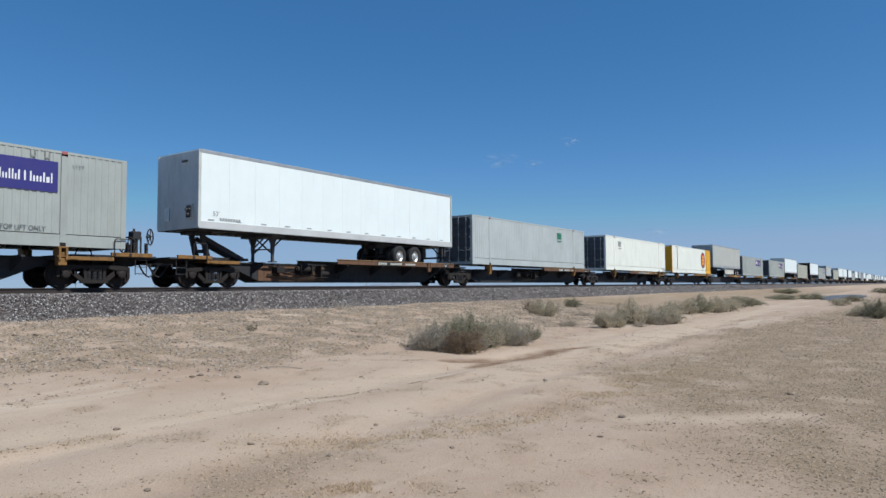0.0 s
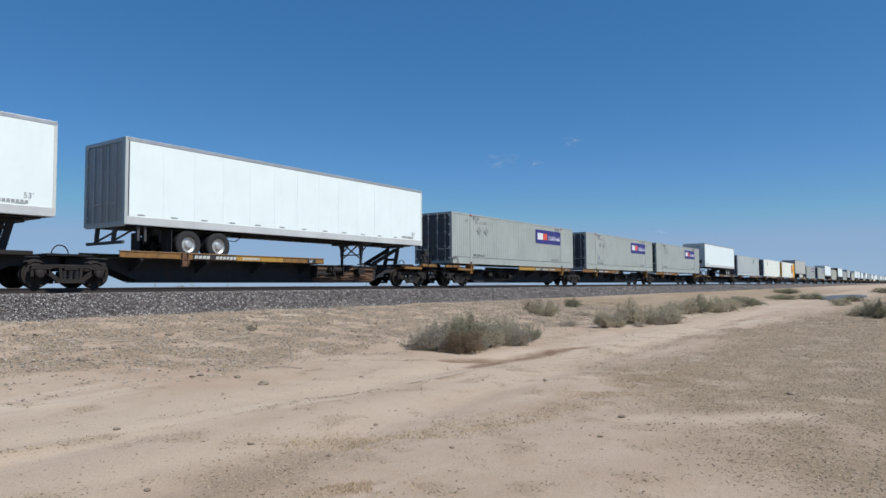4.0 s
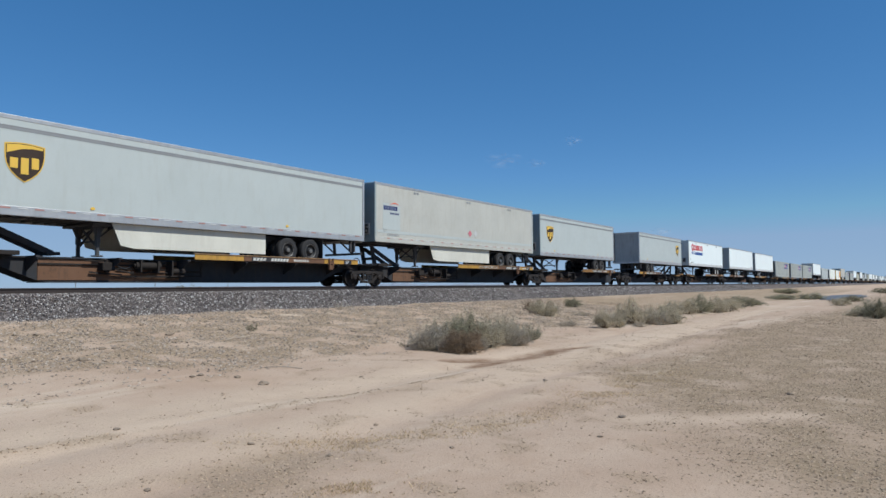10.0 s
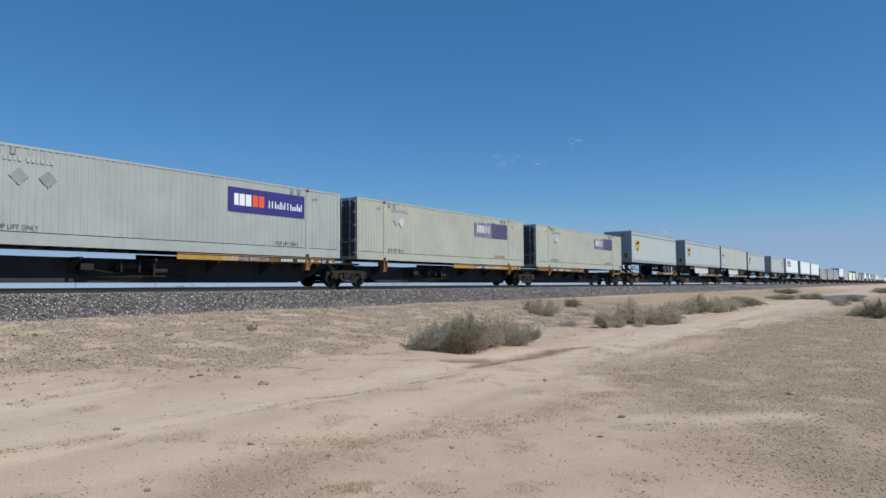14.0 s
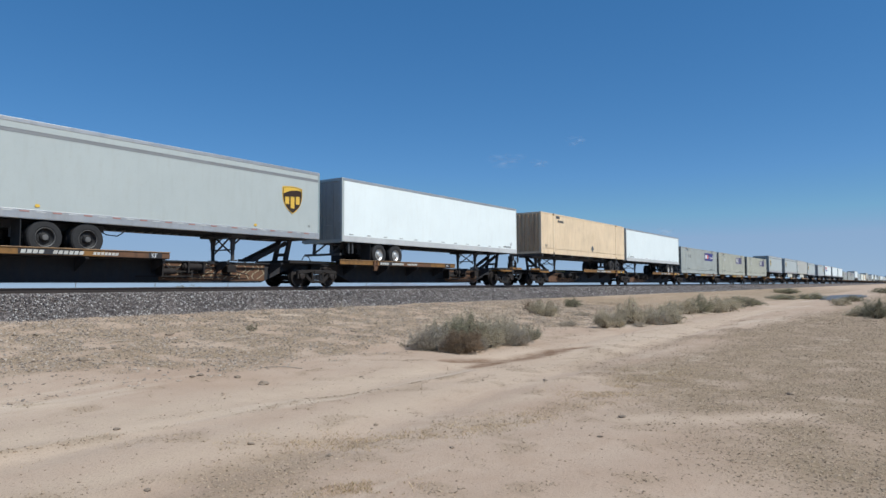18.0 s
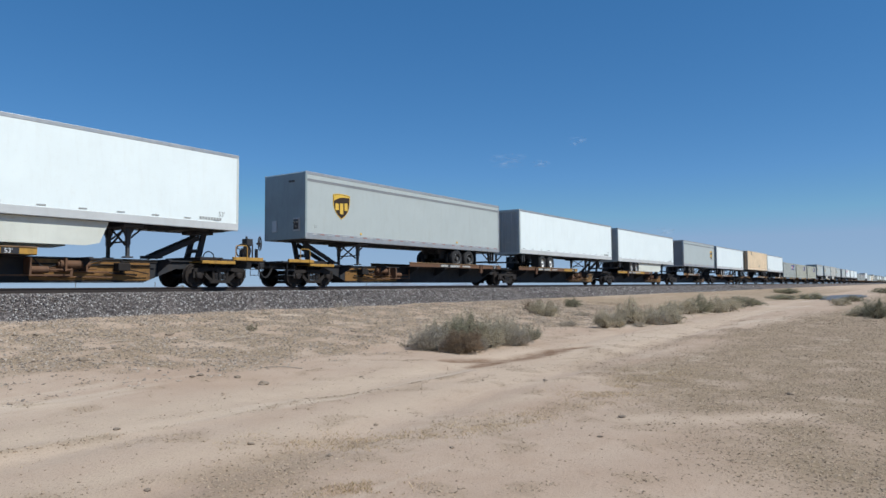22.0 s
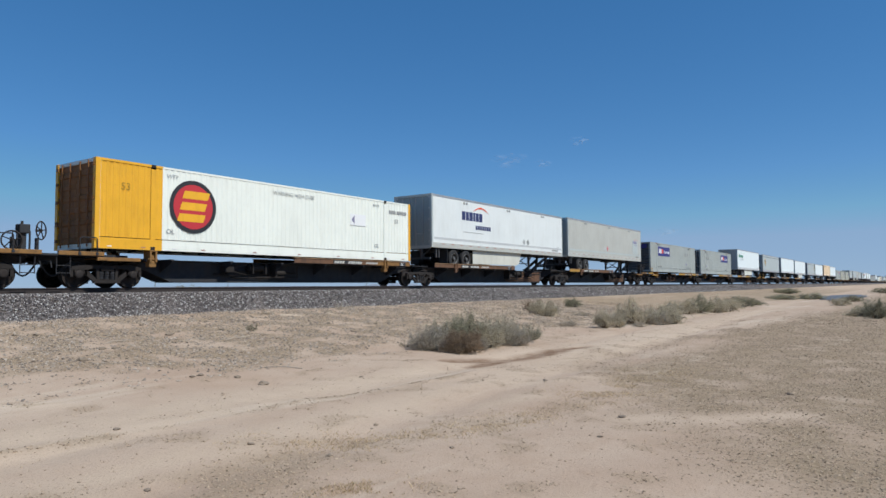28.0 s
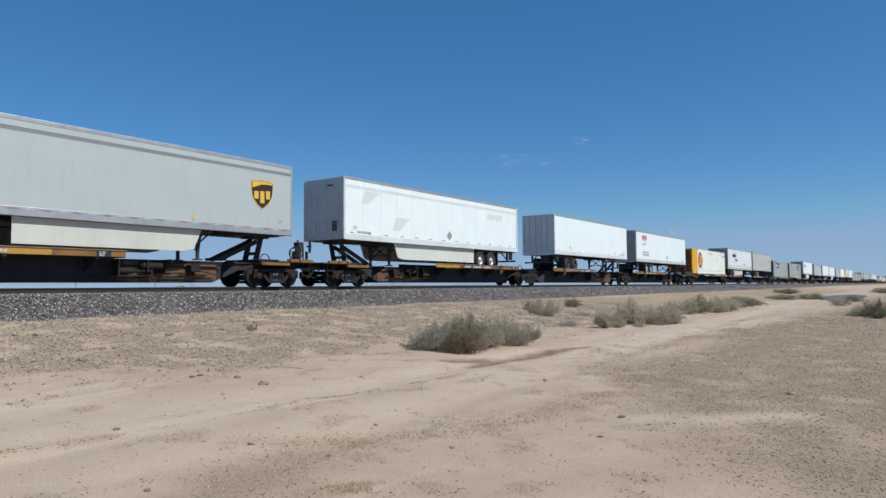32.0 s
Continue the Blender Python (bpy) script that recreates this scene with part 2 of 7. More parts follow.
def words(text, size, material, parent, x, z, y=-HALF - 0.006, name="lettering", squash=1.0):
    """Lettering on the near side, its lower left corner at x, z."""
    key = ("text", text, size, squash, material)
    if key not in CACHE:
        cu = bpy.data.curves.new("lettering", "FONT")
        cu.body, cu.size, cu.extrude = text, size, 0.001
        tmp = bpy.data.objects.new("lettering", cu)
        scene.collection.objects.link(tmp)
        bpy.context.view_layer.update()
        me = bpy.data.meshes.new_from_object(tmp.evaluated_get(bpy.context.evaluated_depsgraph_get()))
        bpy.data.objects.remove(tmp)
        me.transform(Matrix.Rotation(radians(90), 4, "X") @ Matrix.Diagonal((squash, 1, 1, 1)))
        me.materials.clear()
        me.materials.append(MAT[material])
        CACHE[key] = me
    return part(name, CACHE[key], material, parent, at=(x, y, z))


def bars(widths, z0, z1, x0, gap, material, parent, name, y=-HALF - 0.006, lean=0.0, label=""):
    """A row of plain blocks that stands for lettering. Large blocks are parts of their own."""
    x = x0
    if z1 - z0 > 0.3 and len(widths) > 1:
        for w in widths:
            if w > 0:
                key = ("block", round(w, 2), round(z1 - z0, 2), lean, y)
                part(name, (key, lambda bm: plate(bm, [(0, 0), (w, 0), (w + lean, z1 - z0), (lean, z1 - z0)], y, y + 0.005)), material, parent, label, (x, 0, z0))
            x += abs(w) + gap
        return None
    bm = bmesh.new()
    for w in widths:
        if w > 0:
            plate(bm, [(x, z0), (x + w, z0), (x + w + lean, z1), (x + lean, z1)], y, y + 0.005)
        x += abs(w) + gap
    ob = part(name, bm, material, parent, label)
    return tagged(ob, kind="stuff") if len(widths) > 1 else ob


def disc(bm, cx, cz, rx, rz, y0, y1, n=36):
    plate(bm, [(cx + rx * math.cos(2 * math.pi * i / n), cz + rz * math.sin(2 * math.pi * i / n)) for i in range(n)], y0, y1)


def empty(name, x, label, category, group=""):
    e = new(name)
    e.empty_display_size = 0.3
    e.location = (x, TRACK_Y, RAIL_Z)
    return tagged(e, label, category, group)


MOVERS = []     # (thing, its x at the start)

# ---- railway bogies ----
WHEELSETS = {-1: [], 1: []}
WHEEL_R = 0.42


def build_wheelset(bm):
    for s in (-1, 1):
        lathe(bm, [(0.10, -0.09), (0.12, 0.09), (0.20, 0.07), (0.34, 0.04), (0.37, 0.075), (0.42, 0.07), (0.425, -0.05), (0.45, -0.07), (0.45, -0.09), (0.37, -0.09), (0.33, -0.02), (0.2, 0.0), (0.12, -0.06)], s, 0, s * 0.76, 0, 28)
    rod(bm, (0, -1.06, 0), (0, 1.06, 0), 0.075, 12)
    for s in (-1, 1):
        for k in range(4):
            a = math.pi * k / 2
            rod(bm, (0.07 * math.cos(a), s * 1.05, 0.07 * math.sin(a)), (0.07 * math.cos(a), s * 1.08, 0.07 * math.sin(a)), 0.02, 6)


def build_side_frame(bm, s):
    """A cast side frame: an arched top chord, slanting arms down to the spring seat, pedestal jaws."""
    y0, y1 = (0.96, 1.10) if s > 0 else (-1.10, -0.96)
    plate(bm, [(-1.14, 0.56), (-1.14, 0.66), (-0.92, 0.70), (-0.44, 0.72), (0.44, 0.72), (0.92, 0.70), (1.14, 0.66), (1.14, 0.56), (0.66, 0.56), (0.42, 0.61), (-0.42, 0.61), (-0.66, 0.56)], y0, y1)
    for q in (-1, 1):
        plate(bm, [(q * 0.70, 0.60), (q * 0.80, 0.50), (q * 0.40, 0.17), (q * 0.27, 0.22)], y0 + 0.02, y1 - 0.02)
        plate(bm, [(q * 0.37, 0.66), (q * 0.27, 0.66), (q * 0.25, 0.24), (q * 0.33, 0.24)], y0 + 0.01, y1 - 0.01)
        box(bm, min(q * 1.07, q * 1.16), max(q * 1.07, q * 1.16), y0 + 0.02, y1 - 0.02, 0.34, 0.60)
        box(bm, min(q * 0.71, q * 0.64), max(q * 0.71, q * 0.64), y0 + 0.02, y1 - 0.02, 0.40, 0.58)
        box(bm, q * 0.89 - 0.15, q * 0.89 + 0.15, y0 + 0.01, y1 - 0.01, 0.48, 0.58)
    plate(bm, [(-0.44, 0.14), (0.44, 0.14), (0.38, 0.26), (-0.38, 0.26)], y0 - 0.01, y1 + 0.01)


def build_springs(bm, s):
    for x in (-0.18, 0.0, 0.18):
        for k in range(5):
            z = 0.27 + k * 0.052
            lathe2 = [(0.075 * math.cos(i * math.pi / 5), 0.075 * math.sin(i * math.pi / 5)) for i in range(10)]
            a = [bm.verts.new((x + px, s * 1.03 + py, z)) for px, py in lathe2]
            b = [bm.verts.new((x + px, s * 1.03 + py, z + 0.034)) for px, py in lathe2]
            bm.faces.new(a[::-1])
            bm.faces.new(b)
            for i in range(10):
                bm.faces.new((a[i], a[(i + 1) % 10], b[(i + 1) % 10], b[i]))


def build_bolster(bm):
    soft_box(bm, -0.22, 0.22, -1.12, 1.12, 0.53, 0.70, 0.03)
    rod(bm, (0, 0, 0.66), (0, 0, 0.86), 0.36, 20)
    for q in (-1, 1):
        beam(bm, (q * 0.42, -0.8, 0.36), (q * 0.42, 0.8, 0.36), 0.09, 0.12)
        for s in (-1, 1):
            box(bm, q * 0.47 - 0.04, q * 0.47 + 0.04, s * 0.76 - 0.06, s * 0.76 + 0.06, 0.26, 0.52)


def bogie(parent, x):
    b = part("bogie", ("bolster", build_bolster), "bogie", parent, "rusty cast-steel two-axle bogie", (x, 0, 0))
    for s in (-1, 1):
        part("side_frame", (("side_frame", s), lambda bm: build_side_frame(bm, s)), "bogie", b)
        part("spring_nest", (("springs", s), lambda bm: build_springs(bm, s)), "black", b)["kind"] = "stuff"
        for q in (-1, 1):
            part("bearing_cap", (("cap", s), lambda bm: lathe(bm, [(0.13, -0.08), (0.14, 0.03), (0.11, 0.06), (0.06, 0.07)], s, 0, s * 1.05, 0, 14)), "wheel", b, at=(q * 0.89, 0, WHEEL_R))
    for q in (-1, 1):
        w = part("wheelset", ("wheelset", build_wheelset), "wheel", b, "worn steel wheelset", (q * 0.89, 0, WHEEL_R))
        WHEELSETS[q].append(w)
    return b


# ---- spine cars ----


def build_sill(bm, a, b):
    """A fish-bellied box girder between two bogies."""
    pts = [(a + 0.1, 0.66), (a + 1.45, 0.66), (a + 2.6, 0.20), (b - 2.6, 0.20), (b - 1.45, 0.66), (b - 0.1, 0.66), (b - 0.1, 0.93), (a + 0.1, 0.93)]
    plate(bm, pts, -0.52, 0.52)


def build_outrigger(bm, s):
    plate(bm, [(-0.06, 0.91), (0.06, 0.91), (0.06, 0.965), (-0.06, 0.965)], s * 0.5, s * 1.28)
    q = [bm.verts.new(c) for c in ((-0.012, s * 0.52, 0.50), (-0.012, s * 0.52, 0.93), (-0.012, s * 1.25, 0.93), (-0.012, s * 1.25, 0.85), (0.012, s * 0.52, 0.50), (0.012, s * 0.52, 0.93), (0.012, s * 1.25, 0.93), (0.012, s * 1.25, 0.85))]
    bm.faces.new(q[:4])
    bm.faces.new(q[4:][::-1])
    for i in range(4):
        bm.faces.new((q[i], q[(i + 1) % 4], q[4 + (i + 1) % 4], q[4 + i]))


def build_hitch_post(bm, s):
    """The two leaning posts, the strut and the head that hold the kingpin."""
    for y in (-0.34, 0.34):
        plate(bm, [(-0.20, 1.03), (0.02, 1.03), (s * 0.16 + 0.10, 1.98), (s * 0.16 - 0.10, 1.98)] if s > 0 else [(-0.02, 1.03), (0.20, 1.03), (-0.06, 1.98), (-0.26, 1.98)], y - 0.05, y + 0.05)
        beam(bm, (-s * 1.75, y * 0.8, 1.08), (s * 0.02, y * 0.8, 1.86), 0.10, 0.17)
    box(bm, -0.12, 0.12, -0.36, 0.36, 1.30, 1.42)
    soft_box(bm, s * 0.16 - 0.42, s * 0.16 + 0.36, -0.46, 0.46, 1.98, 2.10, 0.03)
    box(bm, -s * 1.75 - 0.2, -s * 1.75 + 0.2, -0.4, 0.4, 1.03, 1.13)


def build_brake_wheel(bm):
    n = 22
    ring = []
    for i in range(n):
        a = 2 * math.pi * i / n
        ring.append([bm.verts.new(((0.27 + 0.024 * math.cos(t)) * math.cos(a), 0.024 * math.sin(t), (0.27 + 0.024 * math.cos(t)) * math.sin(a))) for t in (0, 1.57, 3.14, 4.71)])
    for i in range(n):
        for k in range(4):
            bm.faces.new((ring[i][k], ring[(i + 1) % n][k], ring[(i + 1) % n][(k + 1) % 4], ring[i][(k + 1) % 4]))
    for k in range(5):
        a = 2 * math.pi * k / 5 + 0.2
        rod(bm, (0, 0, 0), (0.27 * math.cos(a), 0, 0.27 * math.sin(a)), 0.018, 5)
    rod(bm, (0, -0.03, 0), (0, 0.14, 0), 0.035, 8)


def build_hose(bm, s):
    pts = [Vector((s * (0.05 + 0.75 * k / 8), 0, 0.78 - 0.42 * math.sin(math.pi * k / 8))) for k in range(9)]
    tube(bm, pts, 0.028)


def build_end_platform(bm, s):
    box(bm, -1.05, 1.05, -1.30, 1.30, 0.98, 1.04)
    beam(bm, (-0.6, 0, 0.86), (0.9, 0, 0.86), 0.62, 0.24)
    if s < 0:
        bmesh.ops.scale(bm, vec=(-1, 1, 1), verts=bm.verts[:])


def build_handrail(bm):
    tube(bm, [(-0.27, -1.35, 1.04), (-0.27, -1.35, 1.52), (-0.22, -1.35, 1.57), (0.22, -1.35, 1.57), (0.27, -1.35, 1.52), (0.27, -1.35, 1.04)], 0.018, 6)
    for x in (-0.27, 0.27):
        box(bm, x - 0.04, x + 0.04, -1.37, -1.33, 1.02, 1.10)


def build_ladder(bm):
    for x in (-0.2, 0.2):
        rod(bm, (x, -1.24, 0.42), (x, -1.24, 1.0), 0.014, 6)
    for z in (0.45, 0.68):
        rod(bm, (-0.2, -1.24, z), (0.2, -1.24, z), 0.014, 6)


def build_coupler(bm, s):
    beam(bm, (s * 0.9, 0, 0.86), (s * 1.75, 0, 0.86), 0.16, 0.16)
    soft_box(bm, min(s * 1.7, s * 2.02), max(s * 1.7, s * 2.02), -0.17, 0.17, 0.72, 1.0, 0.04)


def car_end(car, x, s, fresh, wheels):
    """The platform, rails, brake gear, coupler and hose at a car's outer end. s: the way it points."""
    col = "yellow_new" if fresh else "yellow"
    part("end_platform", (("end_platform", s), lambda bm: build_end_platform(bm, s)), "black", car, at=(x, 0, 0))
    part("edge_plate", (("end_edge",), lambda bm: soft_box(bm, -0.62, 0.78, -1.34, -1.24, 1.0, 1.13, 0.012)), col, car, at=(x + s * 0.12, 0, 0))
    part("step_plate", (("end_step",), lambda bm: (soft_box(bm, -0.72, 0.72, -1.36, -1.26, 0.85, 0.965, 0.012), box(bm, -0.7, 0.7, -1.27, -0.5, 0.90, 0.93), soft_box(bm, -0.66, -0.42, -1.375, -1.355, 0.87, 0.95, 0.006))), col, car, "low painted step beside the deck", (x - s * 1.15, 0, 0))
    part("handrail", (("handrail",), build_handrail), "yellow_new" if fresh else "black", car, "bent steel handrail", (x - s * 0.15, 0, 0))
    part("ladder", (("ladder",), build_ladder), "black", car, "two-rung steel step", (x + s * 0.55, 0, 0))
    part("coupler", (("coupler", s), lambda bm: build_coupler(bm, s)), "black", car, "cast steel knuckle coupler", (x, 0, 0))
    part("air_hose", (("hose", s), lambda bm: build_hose(bm, s)), "rubber", car, "black rubber brake hose", (x + s * 1.05, -0.75, 0))
    part("cut_lever", (("lever", s), lambda bm: (rod(bm, (s * 0.9, -1.2, 0.80), (s * 1.5, -0.2, 0.80), 0.016, 6), rod(bm, (s * 0.9, -1.2, 0.80), (s * 0.9, -1.28, 0.6), 0.016, 6))), "black", car, at=(x, 0, 0))
    if wheels:
        stand = part("brake_stand", (("brake_stand",), lambda bm: (soft_box(bm, -0.08, 0.08, -0.80, -0.56, 1.04, 1.86, 0.02), soft_box(bm, -0.3, -0.16, -0.82, -0.6, 1.04, 1.44, 0.02), rod(bm, (0.14, -0.85, 1.1), (0.14, -0.85, 1.7), 0.03, 8), soft_box(bm, -0.15, 0.15, -0.88, -0.56, 1.62, 1.90, 0.03), rod(bm, (0, -0.66, 1.8), (0, -0.66, 2.0), 0.04, 8), rod(bm, (-0.22, -0.88, 1.1), (-0.22, -0.88, 1.6), 0.025, 6), box(bm, -0.3, 0.3, -0.95, -0.45, 1.04, 1.1), box(bm, -0.38, -0.3, -0.9, -0.8, 1.04, 1.5), box(bm, 0.3, 0.38, -0.9, -0.8, 1.04, 1.5))), "black", car, "hand brake gear housing", (x + s * 0.62, 0, 0))
        for q in (-1, 1)[: wheels]:
            w = part("brake_wheel", (("brake_wheel",), build_brake_wheel), "bogie", stand, "spoked rusty hand brake wheel", (q * 0.40, -0.98, 1.72 if q > 0 else 1.40))
            w.rotation_euler = (0, 0, radians(q * 38))


def spine_car(a, b, runway, hitch, load, own_a, own_b, end_a, end_b, fresh=False, near=True, sill_col="sill", sign="", edge_tone="", scrawled=False):
    """One platform of a spine car between the bogie centres a < b (train metres). runway: (from, to) of the wheel runway;
    hitch: (x, way) or None; own_a, own_b: which bogies belong to it; end_a, end_b: outer ends."""
    mid = (a + b) / 2
    tone = "bright yellow" if fresh else "rusty yellow"
    car = empty("spine_car", mid, "%s steel spine car under a %s" % (tone, load), "rail car", "spine cars of the train")
    MOVERS.append((car, mid))
    la, lb = a - mid, b - mid
    col = "yellow_new" if fresh else "yellow"
    half = round((lb - la) / 2, 1)
    # The girder's black holds the shade below deck and load in its colour.
    part("center_sill", (("sill", half), lambda bm: build_sill(bm, -half, half)), "black", car, "deep grimy box girder, blackened for shade under the deck")
    part("top_flange", (("flange", half), lambda bm: box(bm, -half + 0.1, half - 0.1, -0.60, 0.60, 0.932, 0.965)), "black", car)
    part("bottom_flange", (("flange2", half), lambda bm: box(bm, -half + 2.7, half - 2.7, -0.58, 0.58, 0.168, 0.198)), "black", car)
    r0, r1 = runway[0] - mid, runway[1] - mid
    ln = round(r1 - r0, 1)
    rc = (r0 + r1) / 2
    for s in (-1, 1):
        part("runway", (("runway", ln, s), lambda bm: box(bm, -ln / 2, ln / 2, min(s * 0.45, s * 1.28), max(s * 0.45, s * 1.28), 0.967, 0.995)), "black", car, "steel wheel runway", (rc, 0, 0))
        if near:
            part("edge_lip", (("elip", ln, s), lambda bm: soft_box(bm, -ln / 2, ln / 2, min(s * 1.24, s * 1.345), max(s * 1.24, s * 1.345), 1.182, 1.21, 0.006)), "lip", car, at=(rc, 0, 0))
        if near or s < 0:
            n = max(2, round(ln / 2.4))
            w = ln / n
            for k in range(n):
                me = (("edge", round(w, 2), s), lambda bm: soft_box(bm, -w / 2 + 0.005, w / 2 - 0.005, min(s * 1.285, s * 1.315), max(s * 1.285, s * 1.315), 0.985, 1.18, 0.008))
                shade = edge_tone if edge_tone and random.random() < 0.8 else col if random.random() < 0.66 else ("yellow_new" if random.random() < 0.35 else "sill")
                part("edge_plate", me, shade, car, at=(rc - ln / 2 + (k + 0.5) * w, 0, 0))
    if near and hitch:
        o0, o1 = (r1 + 0.1, lb - 2.5) if hitch[1] > 0 else (la + 2.5, r0 - 0.1)
        if o1 - o0 > 0.8:
            ow = round(o1 - o0, 1)
            # Lighter sheet over the black girder paints the stretch that the sun reaches.
            part("side_sheet", (("osheet", ow), lambda bm: soft_box(bm, -ow / 2, ow / 2, -0.545, -0.523, 0.24, 0.90, 0.006)), sill_col, car, "sun-faded painted girder side, lighter as its sunlit stretch, with scrawls", ((o0 + o1) / 2, 0, 0))
            part("rib", (("orib", ow), lambda bm: box(bm, -ow / 2, ow / 2, -0.585, -0.546, 0.72, 0.77)), "bogie", car, at=((o0 + o1) / 2, 0, 0))
            if scrawled:
                bm = bmesh.new()
                for k in range(int(ow / 0.32)):
                    cx, ph = (o0 + o1) / 2 - ow / 2 + 0.25 + 0.32 * k, random.uniform(0, 6)
                    pts = [(cx + 0.14 * math.sin(ph + 1.4 * u) + 0.05 * u, 0.30 + 0.56 * u / 5) for u in range(6)]
                    plate(bm, pts + [(x + 0.05 + 0.02 * math.sin(ph + z * 9), z) for x, z in reversed(pts)], -0.551, -0.546)
                part("scrawl", bm, "scrawl", car, "looping tan spray-paint scrawl")["kind"] = "stuff"
    if near:
        for k in range(6):
            x = la + 2.2 + (lb - la - 4.4) * k / 5
            for s in (-1, 1):
                part("outrigger", (("outrigger", s), lambda bm: build_outrigger(bm, s)), "black", car, at=(x, 0, 0))
        away = rc + (1 if rc < 0 else -1) * (ln / 2 + 1.4)
        part("air_reservoir", (("tank",), lambda bm: (rod(bm, (-0.5, -0.72, 0.74), (0.4, -0.72, 0.74), 0.125, 16), rod(bm, (-0.55, -0.72, 0.74), (0.45, -0.72, 0.74), 0.07, 12), rod(bm, (-0.9, -0.66, 0.52), (1.1, -0.66, 0.50), 0.022, 6), rod(bm, (-1.1, -0.62, 0.62), (0.7, -0.66, 0.60), 0.018, 6), rod(bm, (-1.2, -0.60, 0.36), (1.3, -0.60, 0.34), 0.02, 6), box(bm, -0.4, -0.34, -0.9, -0.5, 0.52, 0.92), box(bm, 0.24, 0.3, -0.9, -0.5, 0.52, 0.92))), "sill" if fresh else "bogie", car, "dented steel air reservoir", (away, 0, 0))
        part("brake_valve", (("valve",), lambda bm: (soft_box(bm, -0.2, 0.22, -0.9, -0.56, 0.55, 0.82, 0.03), rod(bm, (0.0, -0.72, 0.5), (0.0, -0.72, 0.9), 0.06, 8), rod(bm, (-0.7, -0.7, 0.86), (1.3, -0.7, 0.86), 0.02, 6), rod(bm, (0.2, -0.8, 0.6), (1.0, -0.66, 0.46), 0.018, 6), beam(bm, (-0.5, -0.62, 0.5), (0.6, -0.62, 0.42), 0.03, 0.06))), "bogie", car, "brake valve and rods", (away + (1.5 if away > 0 else -1.5), 0, 0))
        part("brake_cylinder", (("bcyl",), lambda bm: (rod(bm, (-0.28, -0.74, 0.56), (0.26, -0.74, 0.56), 0.105, 14), rod(bm, (0.3, -0.76, 0.56), (0.95, -0.76, 0.56), 0.03, 8), beam(bm, (0.95, -0.76, 0.34), (0.95, -0.76, 0.84), 0.03, 0.08), beam(bm, (0.95, -0.76, 0.40), (-1.2, -0.72, 0.38), 0.03, 0.05), box(bm, -0.34, -0.28, -0.92, -0.5, 0.40, 0.92))), "bogie" if not fresh else "sill", car, "brake cylinder with levers", (away - (1.1 if away > 0 else -1.1), 0, 0))
        part("cable_loom", (("loom",), lambda bm: tube(bm, [(-1.2, -0.6, 0.90), (-1.0, -0.63, 0.68), (-0.8, -0.64, 0.63), (-0.5, -0.62, 0.74), (-0.3, -0.62, 0.56), (-0.1, -0.62, 0.48), (0.2, -0.62, 0.62), (0.5, -0.62, 0.80), (0.9, -0.6, 0.9)], 0.02)), "black", car, "sagging brake pipes", (away, 0, 0))
        part("train_pipe", (("pipe", half), lambda bm: rod(bm, (-half + 1.2, -0.58, 0.93), (half - 1.2, -0.58, 0.93), 0.025, 6)), "black", car)
    if hitch:
        x, s = hitch[0] - mid, hitch[1]
        part("hitch_stand", (("hitch", s), lambda bm: build_hitch_post(bm, s)), "black", car, "dark steel trailer hitch stand with diagonal strut", (x, 0, 0))
        part("hitch_base", (("hitch_base",), lambda bm: soft_box(bm, -0.5, 0.5, -1.1, 1.1, 0.967, 1.10, 0.02)), "bogie", car, at=(x, 0, 0))
    if "container" in load and "chassis" not in load:
        c = load_mid[0] - mid
        for q in (-1, 1):
            for s in (-1, 1):
                part("pedestal", (("pedestal", s), lambda bm: ([soft_box(bm, x - 0.035, x + 0.035, min(s * 0.98, s * 1.38), max(s * 0.98, s * 1.38), 0.84, 1.215, 0.012) for x in (-0.10, 0.10)], soft_box(bm, -0.15, 0.15, min(s * 1.02, s * 1.39), max(s * 1.02, s * 1.39), 1.205, 1.248, 0.01), soft_box(bm, -0.13, 0.13, min(s * 1.10, s * 1.33), max(s * 1.10, s * 1.33), 0.68, 0.90, 0.02), soft_box(bm, -0.12, 0.10, min(s * 1.1, s * 1.30), max(s * 1.1, s * 1.30), 0.97, 1.08, 0.02), rod(bm, (-0.17, s * 1.33, 0.95), (0.17, s * 1.33, 0.95), 0.025, 8))), "yellow", car, "steel container pedestal", (c + q * 6.1, 0, 0))
            part("cross_bearer", (("bearer",), lambda bm: box(bm, -0.16, 0.16, -1.2, 1.2, 0.86, 0.964)), "black", car, at=(c + q * 6.1, 0, 0))
    elif near:
        c = load_mid[0] - mid
        for q in (-1, 1):
            if r0 + 0.4 < c + q * 5.9 < r1 - 0.4:
                for s in (-1, 1):
                    part("folded_pedestal", (("folded", s), lambda bm: ([soft_box(bm, x - 0.03, x + 0.03, min(s * 1.302, s * 1.40), max(s * 1.302, s * 1.40), 0.80, 1.22, 0.012) for x in (-0.11, 0.11)], soft_box(bm, -0.13, 0.13, min(s * 1.27, s * 1.37), max(s * 1.27, s * 1.37), 0.72, 0.93, 0.02), soft_box(bm, -0.14, 0.14, min(s * 1.318, s * 1.36), max(s * 1.318, s * 1.36), 1.0, 1.12, 0.015), rod(bm, (-0.24, s * 1.36, 0.98), (0.24, s * 1.36, 0.98), 0.022, 8))), "sill", car, "folded rusty container pedestal", (c + q * 5.9, 0, 0))
